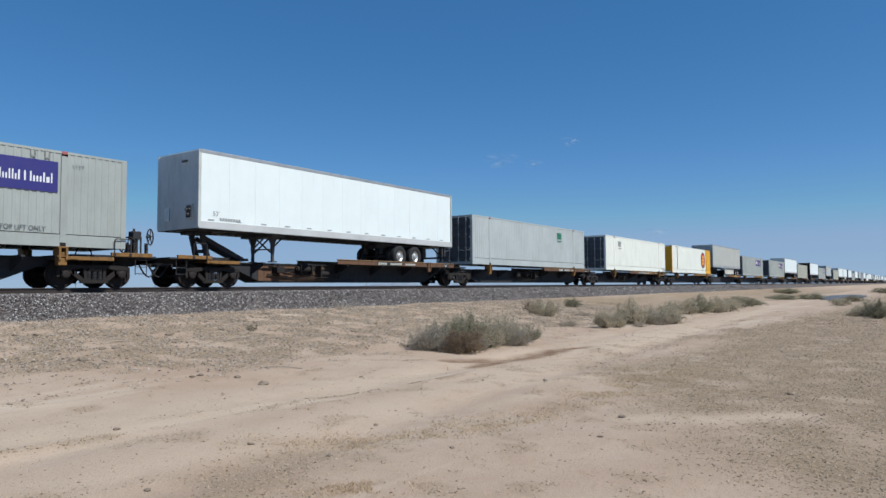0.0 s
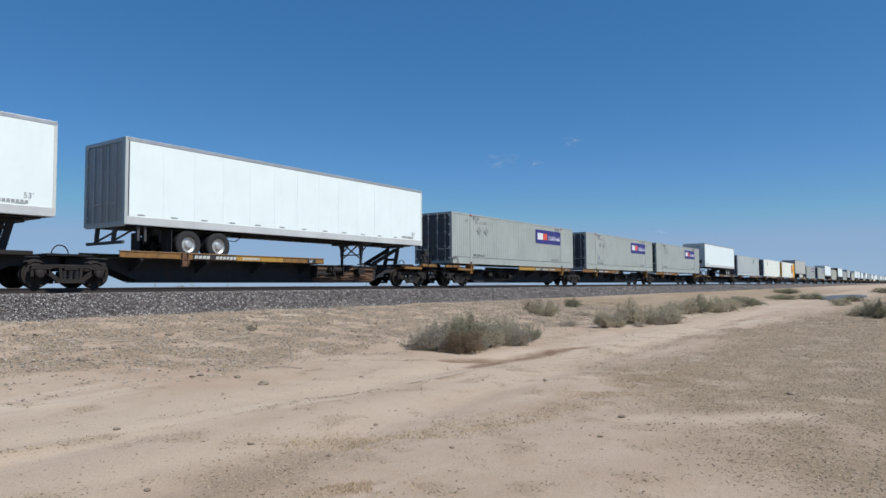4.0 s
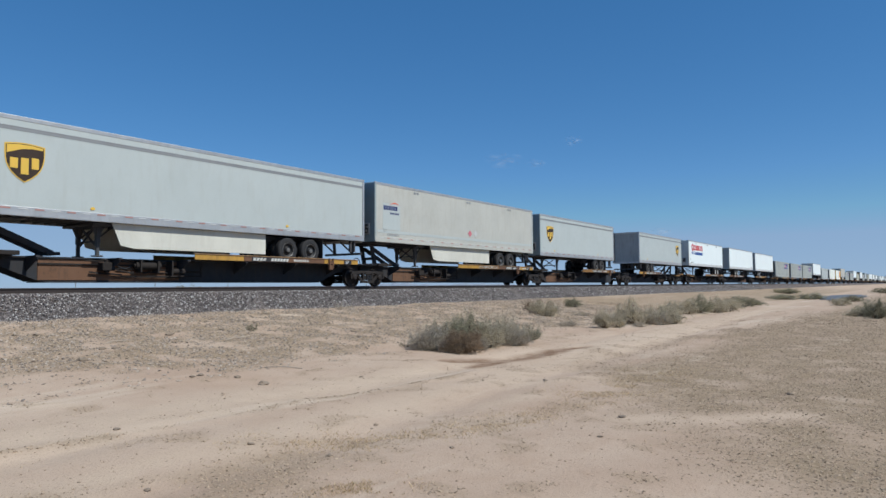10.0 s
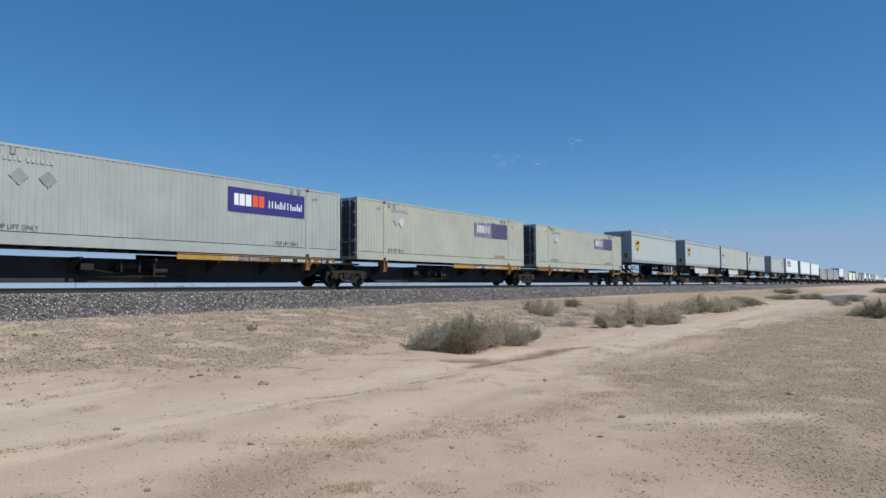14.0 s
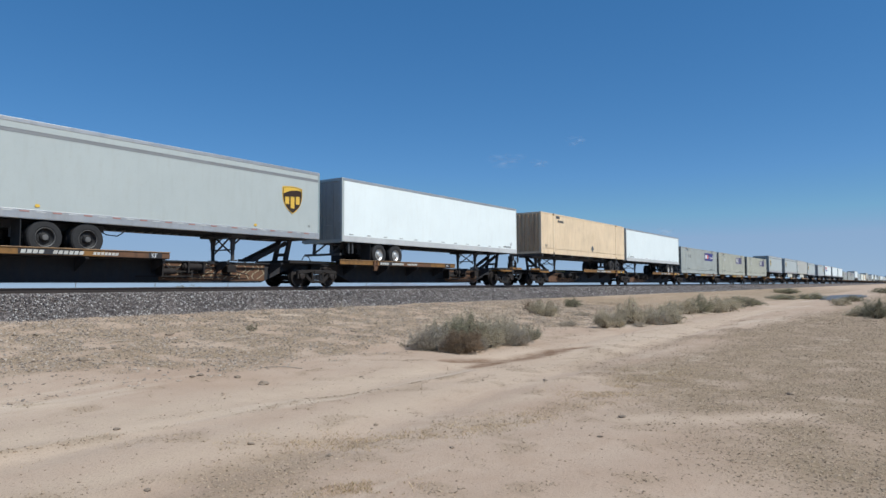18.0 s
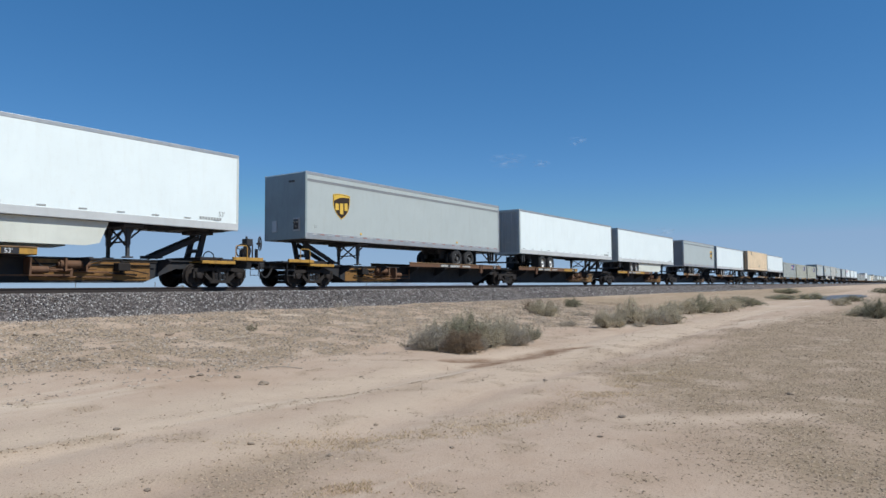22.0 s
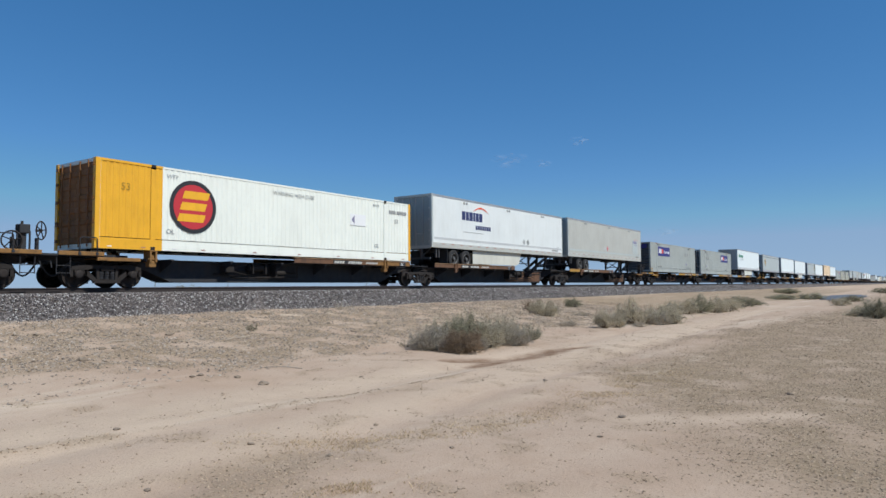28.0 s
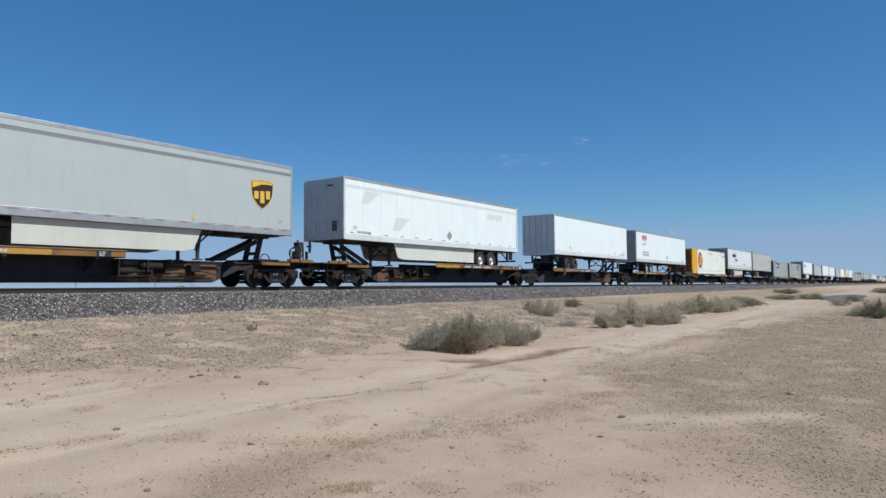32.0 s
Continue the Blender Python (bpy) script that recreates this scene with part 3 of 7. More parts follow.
    for own, x in ((own_a, la), (own_b, lb)):
        if own:
            bogie(car, x)
        if near:
            part("articulation", (("joint",), lambda bm: (soft_box(bm, -0.85, 0.85, -0.5, 0.5, 0.87, 1.03, 0.03), soft_box(bm, -0.7, 0.7, -1.05, 1.05, 0.97, 1.05, 0.02))), "black", car, at=(x, 0, 0)) if not (x == la and not own) else None
            part("hose_loop", (("hloop",), lambda bm: tube(bm, [(0.26 * math.cos(0.314 * k), -0.35, 1.05 + 0.30 * math.sin(0.314 * k)) for k in range(11)], 0.02)), "rubber", car, "arched brake hose", (x, 0, 0)) if own else None
    if near:
        if end_a:
            car_end(car, la - 0.9, -1, fresh, end_a - 1)
        if end_b:
            car_end(car, lb + 0.9, 1, fresh, end_b - 1)
        # painted marks on the runway's edge: blocks for numbers, words that can be read
        at_num = rc + 0.10 * ln if sign else rc - ln / 2 + 0.30 * ln
        part("number_plate", (("nplate",), lambda bm: box(bm, -0.06, 1.78, -1.321, -1.314, 1.0, 1.16)), "black", car, at=(at_num, 0, 0))
        bars([0.13] * 4 + [-0.2] + [0.12] * 6, 1.02, 1.13, at_num, 0.035, "number_white", car, "number_block", y=-1.322, lean=0.03)
        bars([0.09] * 7, 1.03, 1.12, at_num + 2.1, 0.03, "number_white", car, "number_block", y=-1.322, lean=0.02)
        if sign:
            words(sign, 0.20, "number_white", car, rc - 0.26 * ln, 1.01, -1.325)
        part("length_plate", (("fiftythree",), lambda bm: box(bm, -0.24, 0.24, -1.325, -1.318, 0.99, 1.17)), "black", car, at=(rc + 0.42 * ln, 0, 0))
        words("53'", 0.19, "white_sign", car, rc + 0.42 * ln - 0.16, 1.01, -1.328)
    return car


load_mid = [0.0]

# ---- containers ----
CL = 16.15
CZ0, CZ1 = 1.252, 4.15


def build_corrugated(bm, x0, x1, y, out, z0, z1, pitch=0.22, depth=0.015):
    """A pressed sheet with upright ribs along x; out: -1 for the near side."""
    n = max(1, round((x1 - x0) / pitch))
    p = (x1 - x0) / n
    prof = []
    for k in range(n):
        b = x0 + k * p
        prof += [(b, 0), (b + 0.30 * p, 0), (b + 0.42 * p, depth), (b + 0.88 * p, depth)]
    prof.append((x1, 0))
    lo = [bm.verts.new((x, y - out * d, z0)) for x, d in prof]
    hi = [bm.verts.new((x, y - out * d, z1)) for x, d in prof]
    for i in range(len(prof) - 1):
        bm.faces.new((lo[i], lo[i + 1], hi[i + 1], hi[i]))
    back = y - out * (depth + 0.02)
    c = [bm.verts.new(v) for v in ((x0, back, z0), (x1, back, z0), (x1, back, z1), (x0, back, z1))]
    bm.faces.new(c)


def build_box_frame(bm):
    """Bottom rails, top rails and end posts."""
    h = CL / 2
    for s in (-1, 1):
        y0, y1 = (-HALF, -HALF + 0.10) if s < 0 else (HALF - 0.10, HALF)
        box(bm, -h + 0.16, h - 0.16, y0 + 0.004, y1, CZ0, CZ0 + 0.20)
        box(bm, -h + 0.16, h - 0.16, y0 + 0.012, y1, CZ0 + 0.20, CZ0 + 0.36)
        box(bm, -h + 0.16, h - 0.16, y0 + 0.002, y1, CZ1 - 0.07, CZ1)
        for x in (-h, h - 0.16):
            box(bm, x, x + 0.16, y0, y1 + (0.06 if s < 0 else 0) - (0.0), CZ0, CZ1)
    for x in (-h + 0.02, h - 0.10):
        box(bm, x, x + 0.08, -HALF + 0.16, HALF - 0.10, CZ0, CZ0 + 0.16)
        box(bm, x, x + 0.08, -HALF + 0.16, HALF - 0.10, CZ1 - 0.12, CZ1 - 0.002)


def build_lift_post(bm, s):
    """The upright at a 40-foot lifting point."""
    if s:
        y0, y1 = (-HALF - 0.004, -HALF + 0.08) if s < 0 else (HALF - 0.08, HALF + 0.004)
        box(bm, -0.09, 0.09, y0, y1, CZ0 + 0.12, CZ1 - 0.14)


def build_casting(bm, s, top):
    y0, y1 = (-HALF - 0.012, -HALF + 0.16) if s < 0 else (HALF - 0.16, HALF + 0.012)
    z0, z1 = (CZ1 - 0.14, CZ1 + 0.012) if top else (CZ0 - 0.004, CZ0 + 0.12)
    soft_box(bm, -0.09, 0.09, y0, y1, z0 if not top else z1 - 0.10, z1, 0.015)


def build_door(bm, s, q):
    """One leaf of the end doors at x = q * CL / 2 with ribs; s: which side."""
    x = q * (CL / 2 - 0.05)
    y0, y1 = (-HALF + 0.17, -0.01) if s < 0 else (0.01, HALF - 0.11)
    pts = [(x - q * 0.05, CZ1 - 0.13), (x - q * 0.05, CZ0 + 0.17), (x, CZ0 + 0.17)]
    for k in range(6):
        z = CZ0 + 0.36 + k * 0.40
        pts += [(x, z), (x + q * 0.03, z + 0.03), (x + q * 0.03, z + 0.17), (x, z + 0.20)]
    plate(bm, pts + [(x, CZ1 - 0.13)], y0, y1)


def build_lock_rods(bm, s, q):
    x = q * (CL / 2 + 0.01)
    for y in (s * 0.32, s * 0.85):
        rod(bm, (x, y, CZ0 + 0.06), (x, y, CZ1 - 0.05), 0.022, 6)
        for z in (1.45, 2.2, 3.0, 3.8):
            box(bm, x - 0.02, x + 0.02, y - 0.07, y + 0.07, z, z + 0.05)
        beam(bm, (x, y, 2.1), (x, y + s * 0.42, 2.05), 0.03, 0.04)
    for z in (1.5, 2.1, 2.8, 3.4, 3.9):
        box(bm, x - 0.03, x + 0.02, s * (HALF - 0.15) - 0.07, s * (HALF - 0.15) + 0.07, z, z + 0.10)


def build_front_end(bm, q):
    """The closed end: a sheet with level ribs."""
    x = q * (CL / 2 - 0.06)
    pts = [(x - q * 0.03, CZ1 - 0.13), (x - q * 0.03, CZ0 + 0.17), (x, CZ0 + 0.17)]
    for k in range(9):
        z = CZ0 + 0.25 + k * 0.25
        pts += [(x, z), (x + q * 0.045, z + 0.04), (x + q * 0.045, z + 0.13), (x, z + 0.17)]
    plate(bm, pts + [(x, CZ1 - 0.13)], -HALF + 0.17, HALF - 0.11)


def build_front_end_upright(bm, q):
    """The closed end: a sheet with upright ribs."""
    x = q * (CL / 2 - 0.06)
    n = 7
    w = (2 * HALF - 0.28) / n
    prof = []
    for k in range(n):
        y = -HALF + 0.17 + k * w
        prof += [(x, y), (x, y + 0.35 * w), (x + q * 0.09, y + 0.5 * w), (x + q * 0.09, y + 0.85 * w)]
    prof.append((x, HALF - 0.11))
    lo = [bm.verts.new((a, y, CZ0 + 0.17)) for a, y in prof]
    hi = [bm.verts.new((a, y, CZ1 - 0.13)) for a, y in prof]
    for i in range(len(prof) - 1):
        bm.faces.new((lo[i], lo[i + 1], hi[i + 1], hi[i]))
    box(bm, min(x - q * 0.03, x - q * 0.01), max(x - q * 0.03, x - q * 0.01), -HALF + 0.17, HALF - 0.11, CZ0 + 0.17, CZ1 - 0.13)


def container(mid, col, label, doors=-1, dark=True, near=True, zones=(), end_col=None, lift=0.0):
    """A 53-foot container. doors: the end (-1 or 1) with doors; zones: ((from, to, material), ...) for painted stretches."""
    c = empty("container", mid, label, "container", "containers on the train")
    MOVERS.append((c, mid))
    h = CL / 2
    root = c
    part("frame", (("box_frame",), build_box_frame), col, root, "welded rails and corner posts")
    spans = zones or ((-h + 0.16, -6.2, col), (-6.0, 6.0, col), (6.2, h - 0.16, col))
    for s in (-1, 1):
        for x0, x1, m in (spans if s < 0 else ((-h + 0.16, h - 0.16, col),)):
            part("side_sheet", (("corr", round(x0, 2), round(x1, 2), s), lambda bm: build_corrugated(bm, x0, x1, s * (HALF - 0.008), s, CZ0 + 0.385, CZ1 - 0.055)), m, root, "ribbed steel side sheet" if s < 0 else "")
    part("roof", (("box_roof",), lambda bm: box(bm, -h + 0.05, h - 0.05, -HALF + 0.09, HALF - 0.09, CZ1 - 0.06, CZ1 - 0.012)), col, root)
    part("floor", (("box_floor",), lambda bm: [box(bm, -h + 0.3 + k * 0.74, -h + 0.36 + k * 0.74, -HALF + 0.1, HALF - 0.1, CZ0 + 0.04, CZ0 + 0.17) for k in range(21)] and box(bm, -h + 0.12, h - 0.12, -HALF + 0.1, HALF - 0.1, CZ0 + 0.17, CZ0 + 0.2)), "under", root)
    door_col = ("old_orange" if end_col == "orange" else end_col) or ("dark_door" if dark else col)
    if near:
        for x in (-6.1, 6.1):
            for s in (-1, 1):
                part("lift_post", (("lift_post", s), lambda bm: build_lift_post(bm, s)), next((m for x0, x1, m in zones if x < 0 and x1 < -6), col), root, at=(x, 0, 0))
                for top in (False, True):
                    part("corner_casting", (("casting", s, top), lambda bm: build_casting(bm, s, top)), "casting_red" if top and dark else "bogie", root, "cast steel lifting corner", (x, 0, 0))
        for s in (-1, 1):
            leaf = part("door", (("door", s, doors), lambda bm: build_door(bm, s, doors)), door_col, root, "ribbed container door leaf")
            part("lock_gear", (("rods", s, doors), lambda bm: build_lock_rods(bm, s, doors)), "old_orange" if end_col == "orange" else "alu", leaf, "lock rods and handles")
    else:
        part("door_end", (("door_end", doors), lambda bm: (build_door(bm, -1, doors), build_door(bm, 1, doors))), door_col, root)
    part("front_end", (("front_end", -doors, col == "cream_box"), lambda bm: (build_front_end_upright if col == "cream_box" else build_front_end)(bm, -doors)), "cream_end" if col == "cream_box" else end_col or ("dark_door" if dark and doors > 0 else col), root)
    if lift:
        for o in c.children:
            o.location.z += lift
    return c


def marks(c, x_num, peeled=False):
    """Stencilled marks of a grey container: number blocks, diamonds and lifting words."""
    words("TOP LIFT ONLY", 0.21, "ink", c, -5.85, 1.69, squash=0.85)
    words("TOP LIFT ONLY", 0.21, "ink", c, 4.35, 1.69, squash=0.85)
    words("WTP", 0.20, "pale_ink", c, -6.75, 3.66, squash=0.8)
    words("WTP", 0.20, "pale_ink", c, 6.35, 3.66, squash=0.8)
    bars([0.09] * 4 + [-0.06] + [0.09] * 6, 3.68, 3.82, x_num, 0.04, "faint", c, "number_block")
    for x, dz, dy in ((x_num + 0.15, 0.0, 0.0), (x_num + (0.53 if peeled else 0.95), -0.06 if peeled else 0.0, 0.007)):
        bm = bmesh.new()
        plate(bm, [(x, dz + 3.26), (x + 0.27, dz + 2.99), (x + 0.54, dz + 3.26), (x + 0.27, dz + 3.53)], -HALF - 0.010 - dy, -HALF - 0.003)
        d = part("hazard_diamond", bm, "faint", c, "faded diamond placard")
        bm = bmesh.new()
        plate(bm, [(x + 0.03, dz + 3.26), (x + 0.27, dz + 3.02), (x + 0.51, dz + 3.26), (x + 0.27, dz + 3.50)], -HALF - 0.013 - dy, -HALF - 0.009 - dy)
        part("placard_face", bm, "pale_film" if peeled and x > x_num + 0.5 else "faint" if peeled else "placard_grey", d)
    for x in (-5.75, -5.35, 5.2, 5.6):
        part("vent", (("vent",), lambda bm: (box(bm, -0.075, 0.075, -HALF - 0.02, -HALF + 0.004, -0.10, -0.06), box(bm, -0.075, -0.045, -HALF - 0.02, -HALF + 0.004, -0.06, 0.10), box(bm, 0.045, 0.075, -HALF - 0.02, -HALF + 0.004, -0.06, 0.10))), "placard_grey", c, at=(x, 0, 3.96))


def film_sign(c, x0, z0, z1, material, fade=False):
    """A long purple sign with plain white and orange blocks."""
    w = 3.86
    if not fade:
        part("sign_panel", (("sign", round(z1 - z0, 2)), lambda bm: box(bm, 0, w, -HALF - 0.010, -HALF - 0.001, 0, z1 - z0)), material, c, "purple printed sign panel", (x0, 0, z0))
    else:
        for k0, k1, tone in ((0, 13, "faded"), (13, 26, "faded_navy")):
            bm = bmesh.new()
            for k in range(k0, k1):
                a = x0 + k * w / 26
                wide = w / 26 * ((0.62 if k < 10 else 0.80) + 0.2 * random.random())
                top = z1 - (0.06 * random.random() if k > 9 else (0.05 + 0.18 * random.random()))
                box(bm, a, a + wide, -HALF - 0.009, -HALF - 0.001, z0 + 0.01 * random.random(), top)
            part("sign_panel", bm, tone, c, "peeled lavender sign film in strips")["kind"] = "stuff"
    yy = -HALF - 0.014
    bars([0.20, 0.25, 0.26], z0 + 0.25, z0 + 0.70, x0 + 0.27, 0.045, "pale_film" if fade else "white_sign", c, "sign_block", y=yy)
    bars([0.26, 0.26], z0 + 0.25, z0 + 0.70, x0 + 1.14, 0.05, "orange_sign" if not fade else "faint", c, "sign_block", y=yy)
    if not fade:
        bars([0.045, -0.03, 0.045, -0.03, 0.045, 0.04, 0.04, 0.04, 0.04, 0.04, 0.045, -0.03, 0.045, -0.03, 0.045, 0.05, 0.05, 0.05, 0.05, 0.09, 0.04], z0 + 0.27, z0 + 0.44, x0 + 1.94, 0.042, "white_sign", c, "sign_block", y=yy)
        bars([0.045, -0.03, 0.045, -0.03, 0.045, -0.04, -0.04, 0.04, 0.04, -0.04, 0.045, -0.03, 0.045, -0.03, 0.045, -0.05, -0.05, -0.05, 0.05, -0.09, 0.04], z0 + 0.44, z0 + 0.56, x0 + 1.94, 0.042, "white_sign", c, "sign_block", y=yy)


# ---- road trailers ----
TZ0, TZ1 = 2.12, 5.03


def build_tyre(bm):
    lathe(bm, [(0.28, -0.11), (0.34, -0.13), (0.46, -0.125), (0.50, -0.09), (0.508, 0.0), (0.50, 0.09), (0.46, 0.125), (0.34, 0.13), (0.28, 0.11), (0.28, -0.11)], 1, 0, 0, 0, 28, (False, False))


def build_rim(bm):
    lathe(bm, [(0.29, 0.115), (0.275, 0.06), (0.22, 0.02), (0.14, 0.035), (0.13, 0.09), (0.10, 0.12), (0.03, 0.125)], -1, 0, 0, 0, 22, (False, True))
    for k in range(10):
        a = 2 * math.pi * k / 10
        rod(bm, (0.18 * math.cos(a), -0.01, 0.18 * math.sin(a)), (0.18 * math.cos(a), -0.055, 0.18 * math.sin(a)), 0.017, 5)


def build_landing_leg(bm):
    box(bm, -0.065, 0.065, -0.065, 0.065, 1.45, TZ0)
    box(bm, -0.05, 0.05, -0.05, 0.05, 1.03, 1.46)
    plate(bm, [(-0.07, 1.70), (0.07, 1.70), (0.26, TZ0), (-0.26, TZ0)], -0.04, 0.04)
    beam(bm, (0, 0, 1.60), (0.62, 0, TZ0), 0.05, 0.05)


def build_leg_brace(bm):
    for a, b in (((0, -0.5, 1.42), (0, 0.5, TZ0 - 0.05)), ((0, 0.5, 1.42), (0, -0.5, TZ0 - 0.05)), ((0, -0.5, 1.55), (0, 0.5, 1.55))):
        beam(bm, a, b, 0.05, 0.05)
    soft_box(bm, -0.35, 0.35, -1.0, 1.0, TZ0 - 0.10, TZ0 - 0.002, 0.02)


def build_slider(bm, x0, x1):
    for y in (-0.5, 0.5):
        box(bm, x0, x1, y - 0.06, y + 0.06, TZ0 - 0.22, TZ0 - 0.002)
    for x in np.linspace(x0 + 0.3, x1 - 0.3, 4):
        box(bm, x - 0.05, x + 0.05, -0.5, 0.5, TZ0 - 0.2, TZ0 - 0.04)
        for y in (-0.5, 0.5):
            box(bm, x - 0.10, x + 0.10, y - 0.05, y + 0.05, 1.62, TZ0 - 0.2)


def build_bumper(bm, q):
    for y in (-0.55, 0.55):
        beam(bm, (q * -0.05, y, TZ0), (q * 0.0, y, 1.56), 0.10, 0.12)
        beam(bm, (q * -0.75, y, TZ0 - 0.05), (q * -0.02, y, 1.62), 0.05, 0.06)
    box(bm, -0.05, 0.05, -1.15, 1.15, 1.50, 1.60)


def build_tape(bm, L, odd, gap):
    k = 0
    x = -L / 2 + 0.4
    while x < L / 2 - 0.5:
        if (k % 2 == 1) == odd:
            if gap > 1:
                box(bm, x, x + 0.26, -HALF - 0.012, -HALF - 0.004, TZ0 + 0.33, TZ0 + 0.365)
            else:
                box(bm, x, x + 0.26, -HALF - 0.018, -HALF - 0.010, TZ0 + 0.20, TZ0 + 0.24)
        x += gap
        k += 1


def build_skirt(bm, x0, x1, q):
    """A side skirt, slanted at its fore end; q: the way of the nose."""
    pts = [(x0, 1.33), (x1 - 0.75, 1.33), (x1 - 0.3, 1.42), (x1, TZ0), (x0, TZ0)] if q > 0 else [(x0 + 0.3, 1.42), (x0 + 0.75, 1.33), (x1, 1.33), (x1, TZ0), (x0, TZ0)]
    plate(bm, pts, 0, 0.03)


def trailer(mid, L, q, col, label, style="plate", doors="swing", rim="rim", skirt=None, wheels_in=2.2, near=True, band=False, top_col="alu", tape=True, rail_col="alu", red_tape=False, door_col=None):
    """A box trailer. q: the way of its nose (1: +x). style: plate (panels with seams) or smooth. wheels_in: the tandem's middle from the tail."""
    t = empty("semi_trailer", mid, label, "trailer", "trailers on the train")
    MOVERS.append((t, mid))
    h = L / 2
    yn = -HALF
    lo, hi = TZ0 + 0.26, TZ1 - 0.10
    if style == "plate" and near:
        n = round((L - 0.2) / 1.22)
        w = (L - 0.2) / n
        me = (("panel", round(w, 3)), lambda bm: soft_box(bm, -w / 2 + 0.0015, w / 2 - 0.0015, yn + 0.006, yn + 0.03, lo - 0.01, hi + 0.01, 0.002))
        for k in range(n):
            part("side_panel", me, col, t, at=(-h + 0.1 + (k + 0.5) * w, 0, 0))
        part("side_liner", (("liner", L), lambda bm: box(bm, -h + 0.1, h - 0.1, yn + 0.031, yn + 0.05, lo - 0.02, hi + 0.02)), "seam", t)
    else:
        part("side_wall", (("wall", L), lambda bm: box(bm, -h + 0.08, h - 0.08, yn + 0.004, yn + 0.05, lo - 0.01, hi + 0.01)), col, t)
    part("side_wall", (("far_wall", L), lambda bm: box(bm, -h + 0.08, h - 0.08, HALF - 0.05, HALF - 0.004, lo - 0.01, hi + 0.01)), col, t)
    for s in (-1, 1):
        part("top_rail", (("toprail", L, s), lambda bm: soft_box(bm, -h, h, min(s * (HALF + 0.006), s * (HALF - 0.06)), max(s * (HALF + 0.006), s * (HALF - 0.06)), TZ1 - 0.13, TZ1, 0.012)), top_col, t)
        part("bottom_rail", (("botrail", L, s), lambda bm: (soft_box(bm, -h + 0.02, h - 0.02, min(s * (HALF + 0.010), s * (HALF - 0.05)), max(s * (HALF + 0.010), s * (HALF - 0.05)), TZ0, TZ0 + 0.28, 0.012), box(bm, -h + 0.02, h - 0.02, min(s * (HALF + 0.018), s * HALF), max(s * (HALF + 0.018), s * HALF), TZ0 + 0.02, TZ0 + 0.07))), rail_col, t)
    part("roof", (("roof", L), lambda bm: box(bm, -h + 0.02, h - 0.02, -HALF + 0.055, HALF - 0.055, TZ1 - 0.05, TZ1 - 0.008)), "van", t)
    # Grey and weathered vans get a nose colour darkened for its shaded side.
    part("nose_wall", (("nose", q, L), lambda bm: (box(bm, min(q * h, q * (h - 0.06)), max(q * h, q * (h - 0.06)), -HALF + 0.055, HALF - 0.055, TZ0 + 0.02, TZ1 - 0.055), soft_box(bm, min(q * (h + 0.015), q * (h - 0.10)), max(q * (h + 0.015), q * (h - 0.10)), -HALF - 0.004, -HALF + 0.07, TZ0 + 0.05, TZ1 - 0.02, 0.025), soft_box(bm, min(q * (h + 0.015), q * (h - 0.10)), max(q * (h + 0.015), q * (h - 0.10)), HALF - 0.07, HALF + 0.004, TZ0 + 0.05, TZ1 - 0.02, 0.025))), "shaded_end" if col in ("van_grey", "van_old") else "nose_white", t, "riveted nose wall")
    part("floor", (("floor", L), lambda bm: box(bm, -h + 0.05, h - 0.05, -HALF + 0.055, HALF - 0.055, TZ0 + 0.14, TZ0 + 0.2)), "under", t)
    if band:
        part("paint_band", (("band", L), lambda bm: (box(bm, -h + 0.1, h - 0.1, yn - 0.003, yn + 0.003, 4.60, 4.70), box(bm, -h + 0.1, h - 0.1, yn - 0.008, yn + 0.003, 4.70, 4.715))), "band", t, "grey painted line")
    tail = -q * h
    if near:
        part("floor_grid", (("cross", L), lambda bm: [box(bm, -h + 0.3 + k * 0.36, -h + 0.35 + k * 0.36, -HALF + 0.06, HALF - 0.06, TZ0 + 0.02, TZ0 + 0.14) for k in range(int((L - 0.6) / 0.36))]), "under", t, "row of floor crossmembers")["kind"] = "stuff"
        cb = part("connector_box", (("connector", q), lambda bm: (soft_box(bm, min(0, q * 0.05), max(0, q * 0.05), -0.98, -0.58, TZ0 + 0.36, TZ0 + 0.92, 0.015)),), "alu", t, "framed air and power connector plate", (q * h, 0, 0))
        part("inspection_plate", (("noseplate", q), lambda bm: soft_box(bm, min(0, q * 0.03), max(0, q * 0.03), 0.48, 0.78, TZ0 + 0.36, TZ0 + 0.86, 0.012)), "alu", t, "small pale plate", (q * h, 0, 0))
        part("coupling", (("glad", q), lambda bm: (soft_box(bm, min(q * 0.05, q * 0.08), max(q * 0.05, q * 0.08), -0.93, -0.63, TZ0 + 0.42, TZ0 + 0.86, 0.02), rod(bm, (q * 0.07, -0.86, TZ0 + 0.72), (q * 0.13, -0.86, TZ0 + 0.70), 0.05, 8), rod(bm, (q * 0.07, -0.70, TZ0 + 0.72), (q * 0.13, -0.70, TZ0 + 0.70), 0.05, 8), rod(bm, (q * 0.07, -0.78, TZ0 + 0.54), (q * 0.14, -0.78, TZ0 + 0.52), 0.06, 8))), "under", cb, "dark air couplings and power socket")
        part("marker_lamps", (("noselamp", q), lambda bm: (soft_box(bm, min(0, q * 0.05), max(0, q * 0.05), -0.62, -0.28, TZ1 - 0.42, TZ1 - 0.34, 0.015))), "under", t, "small lamp bracket", (q * h, 0, 0))
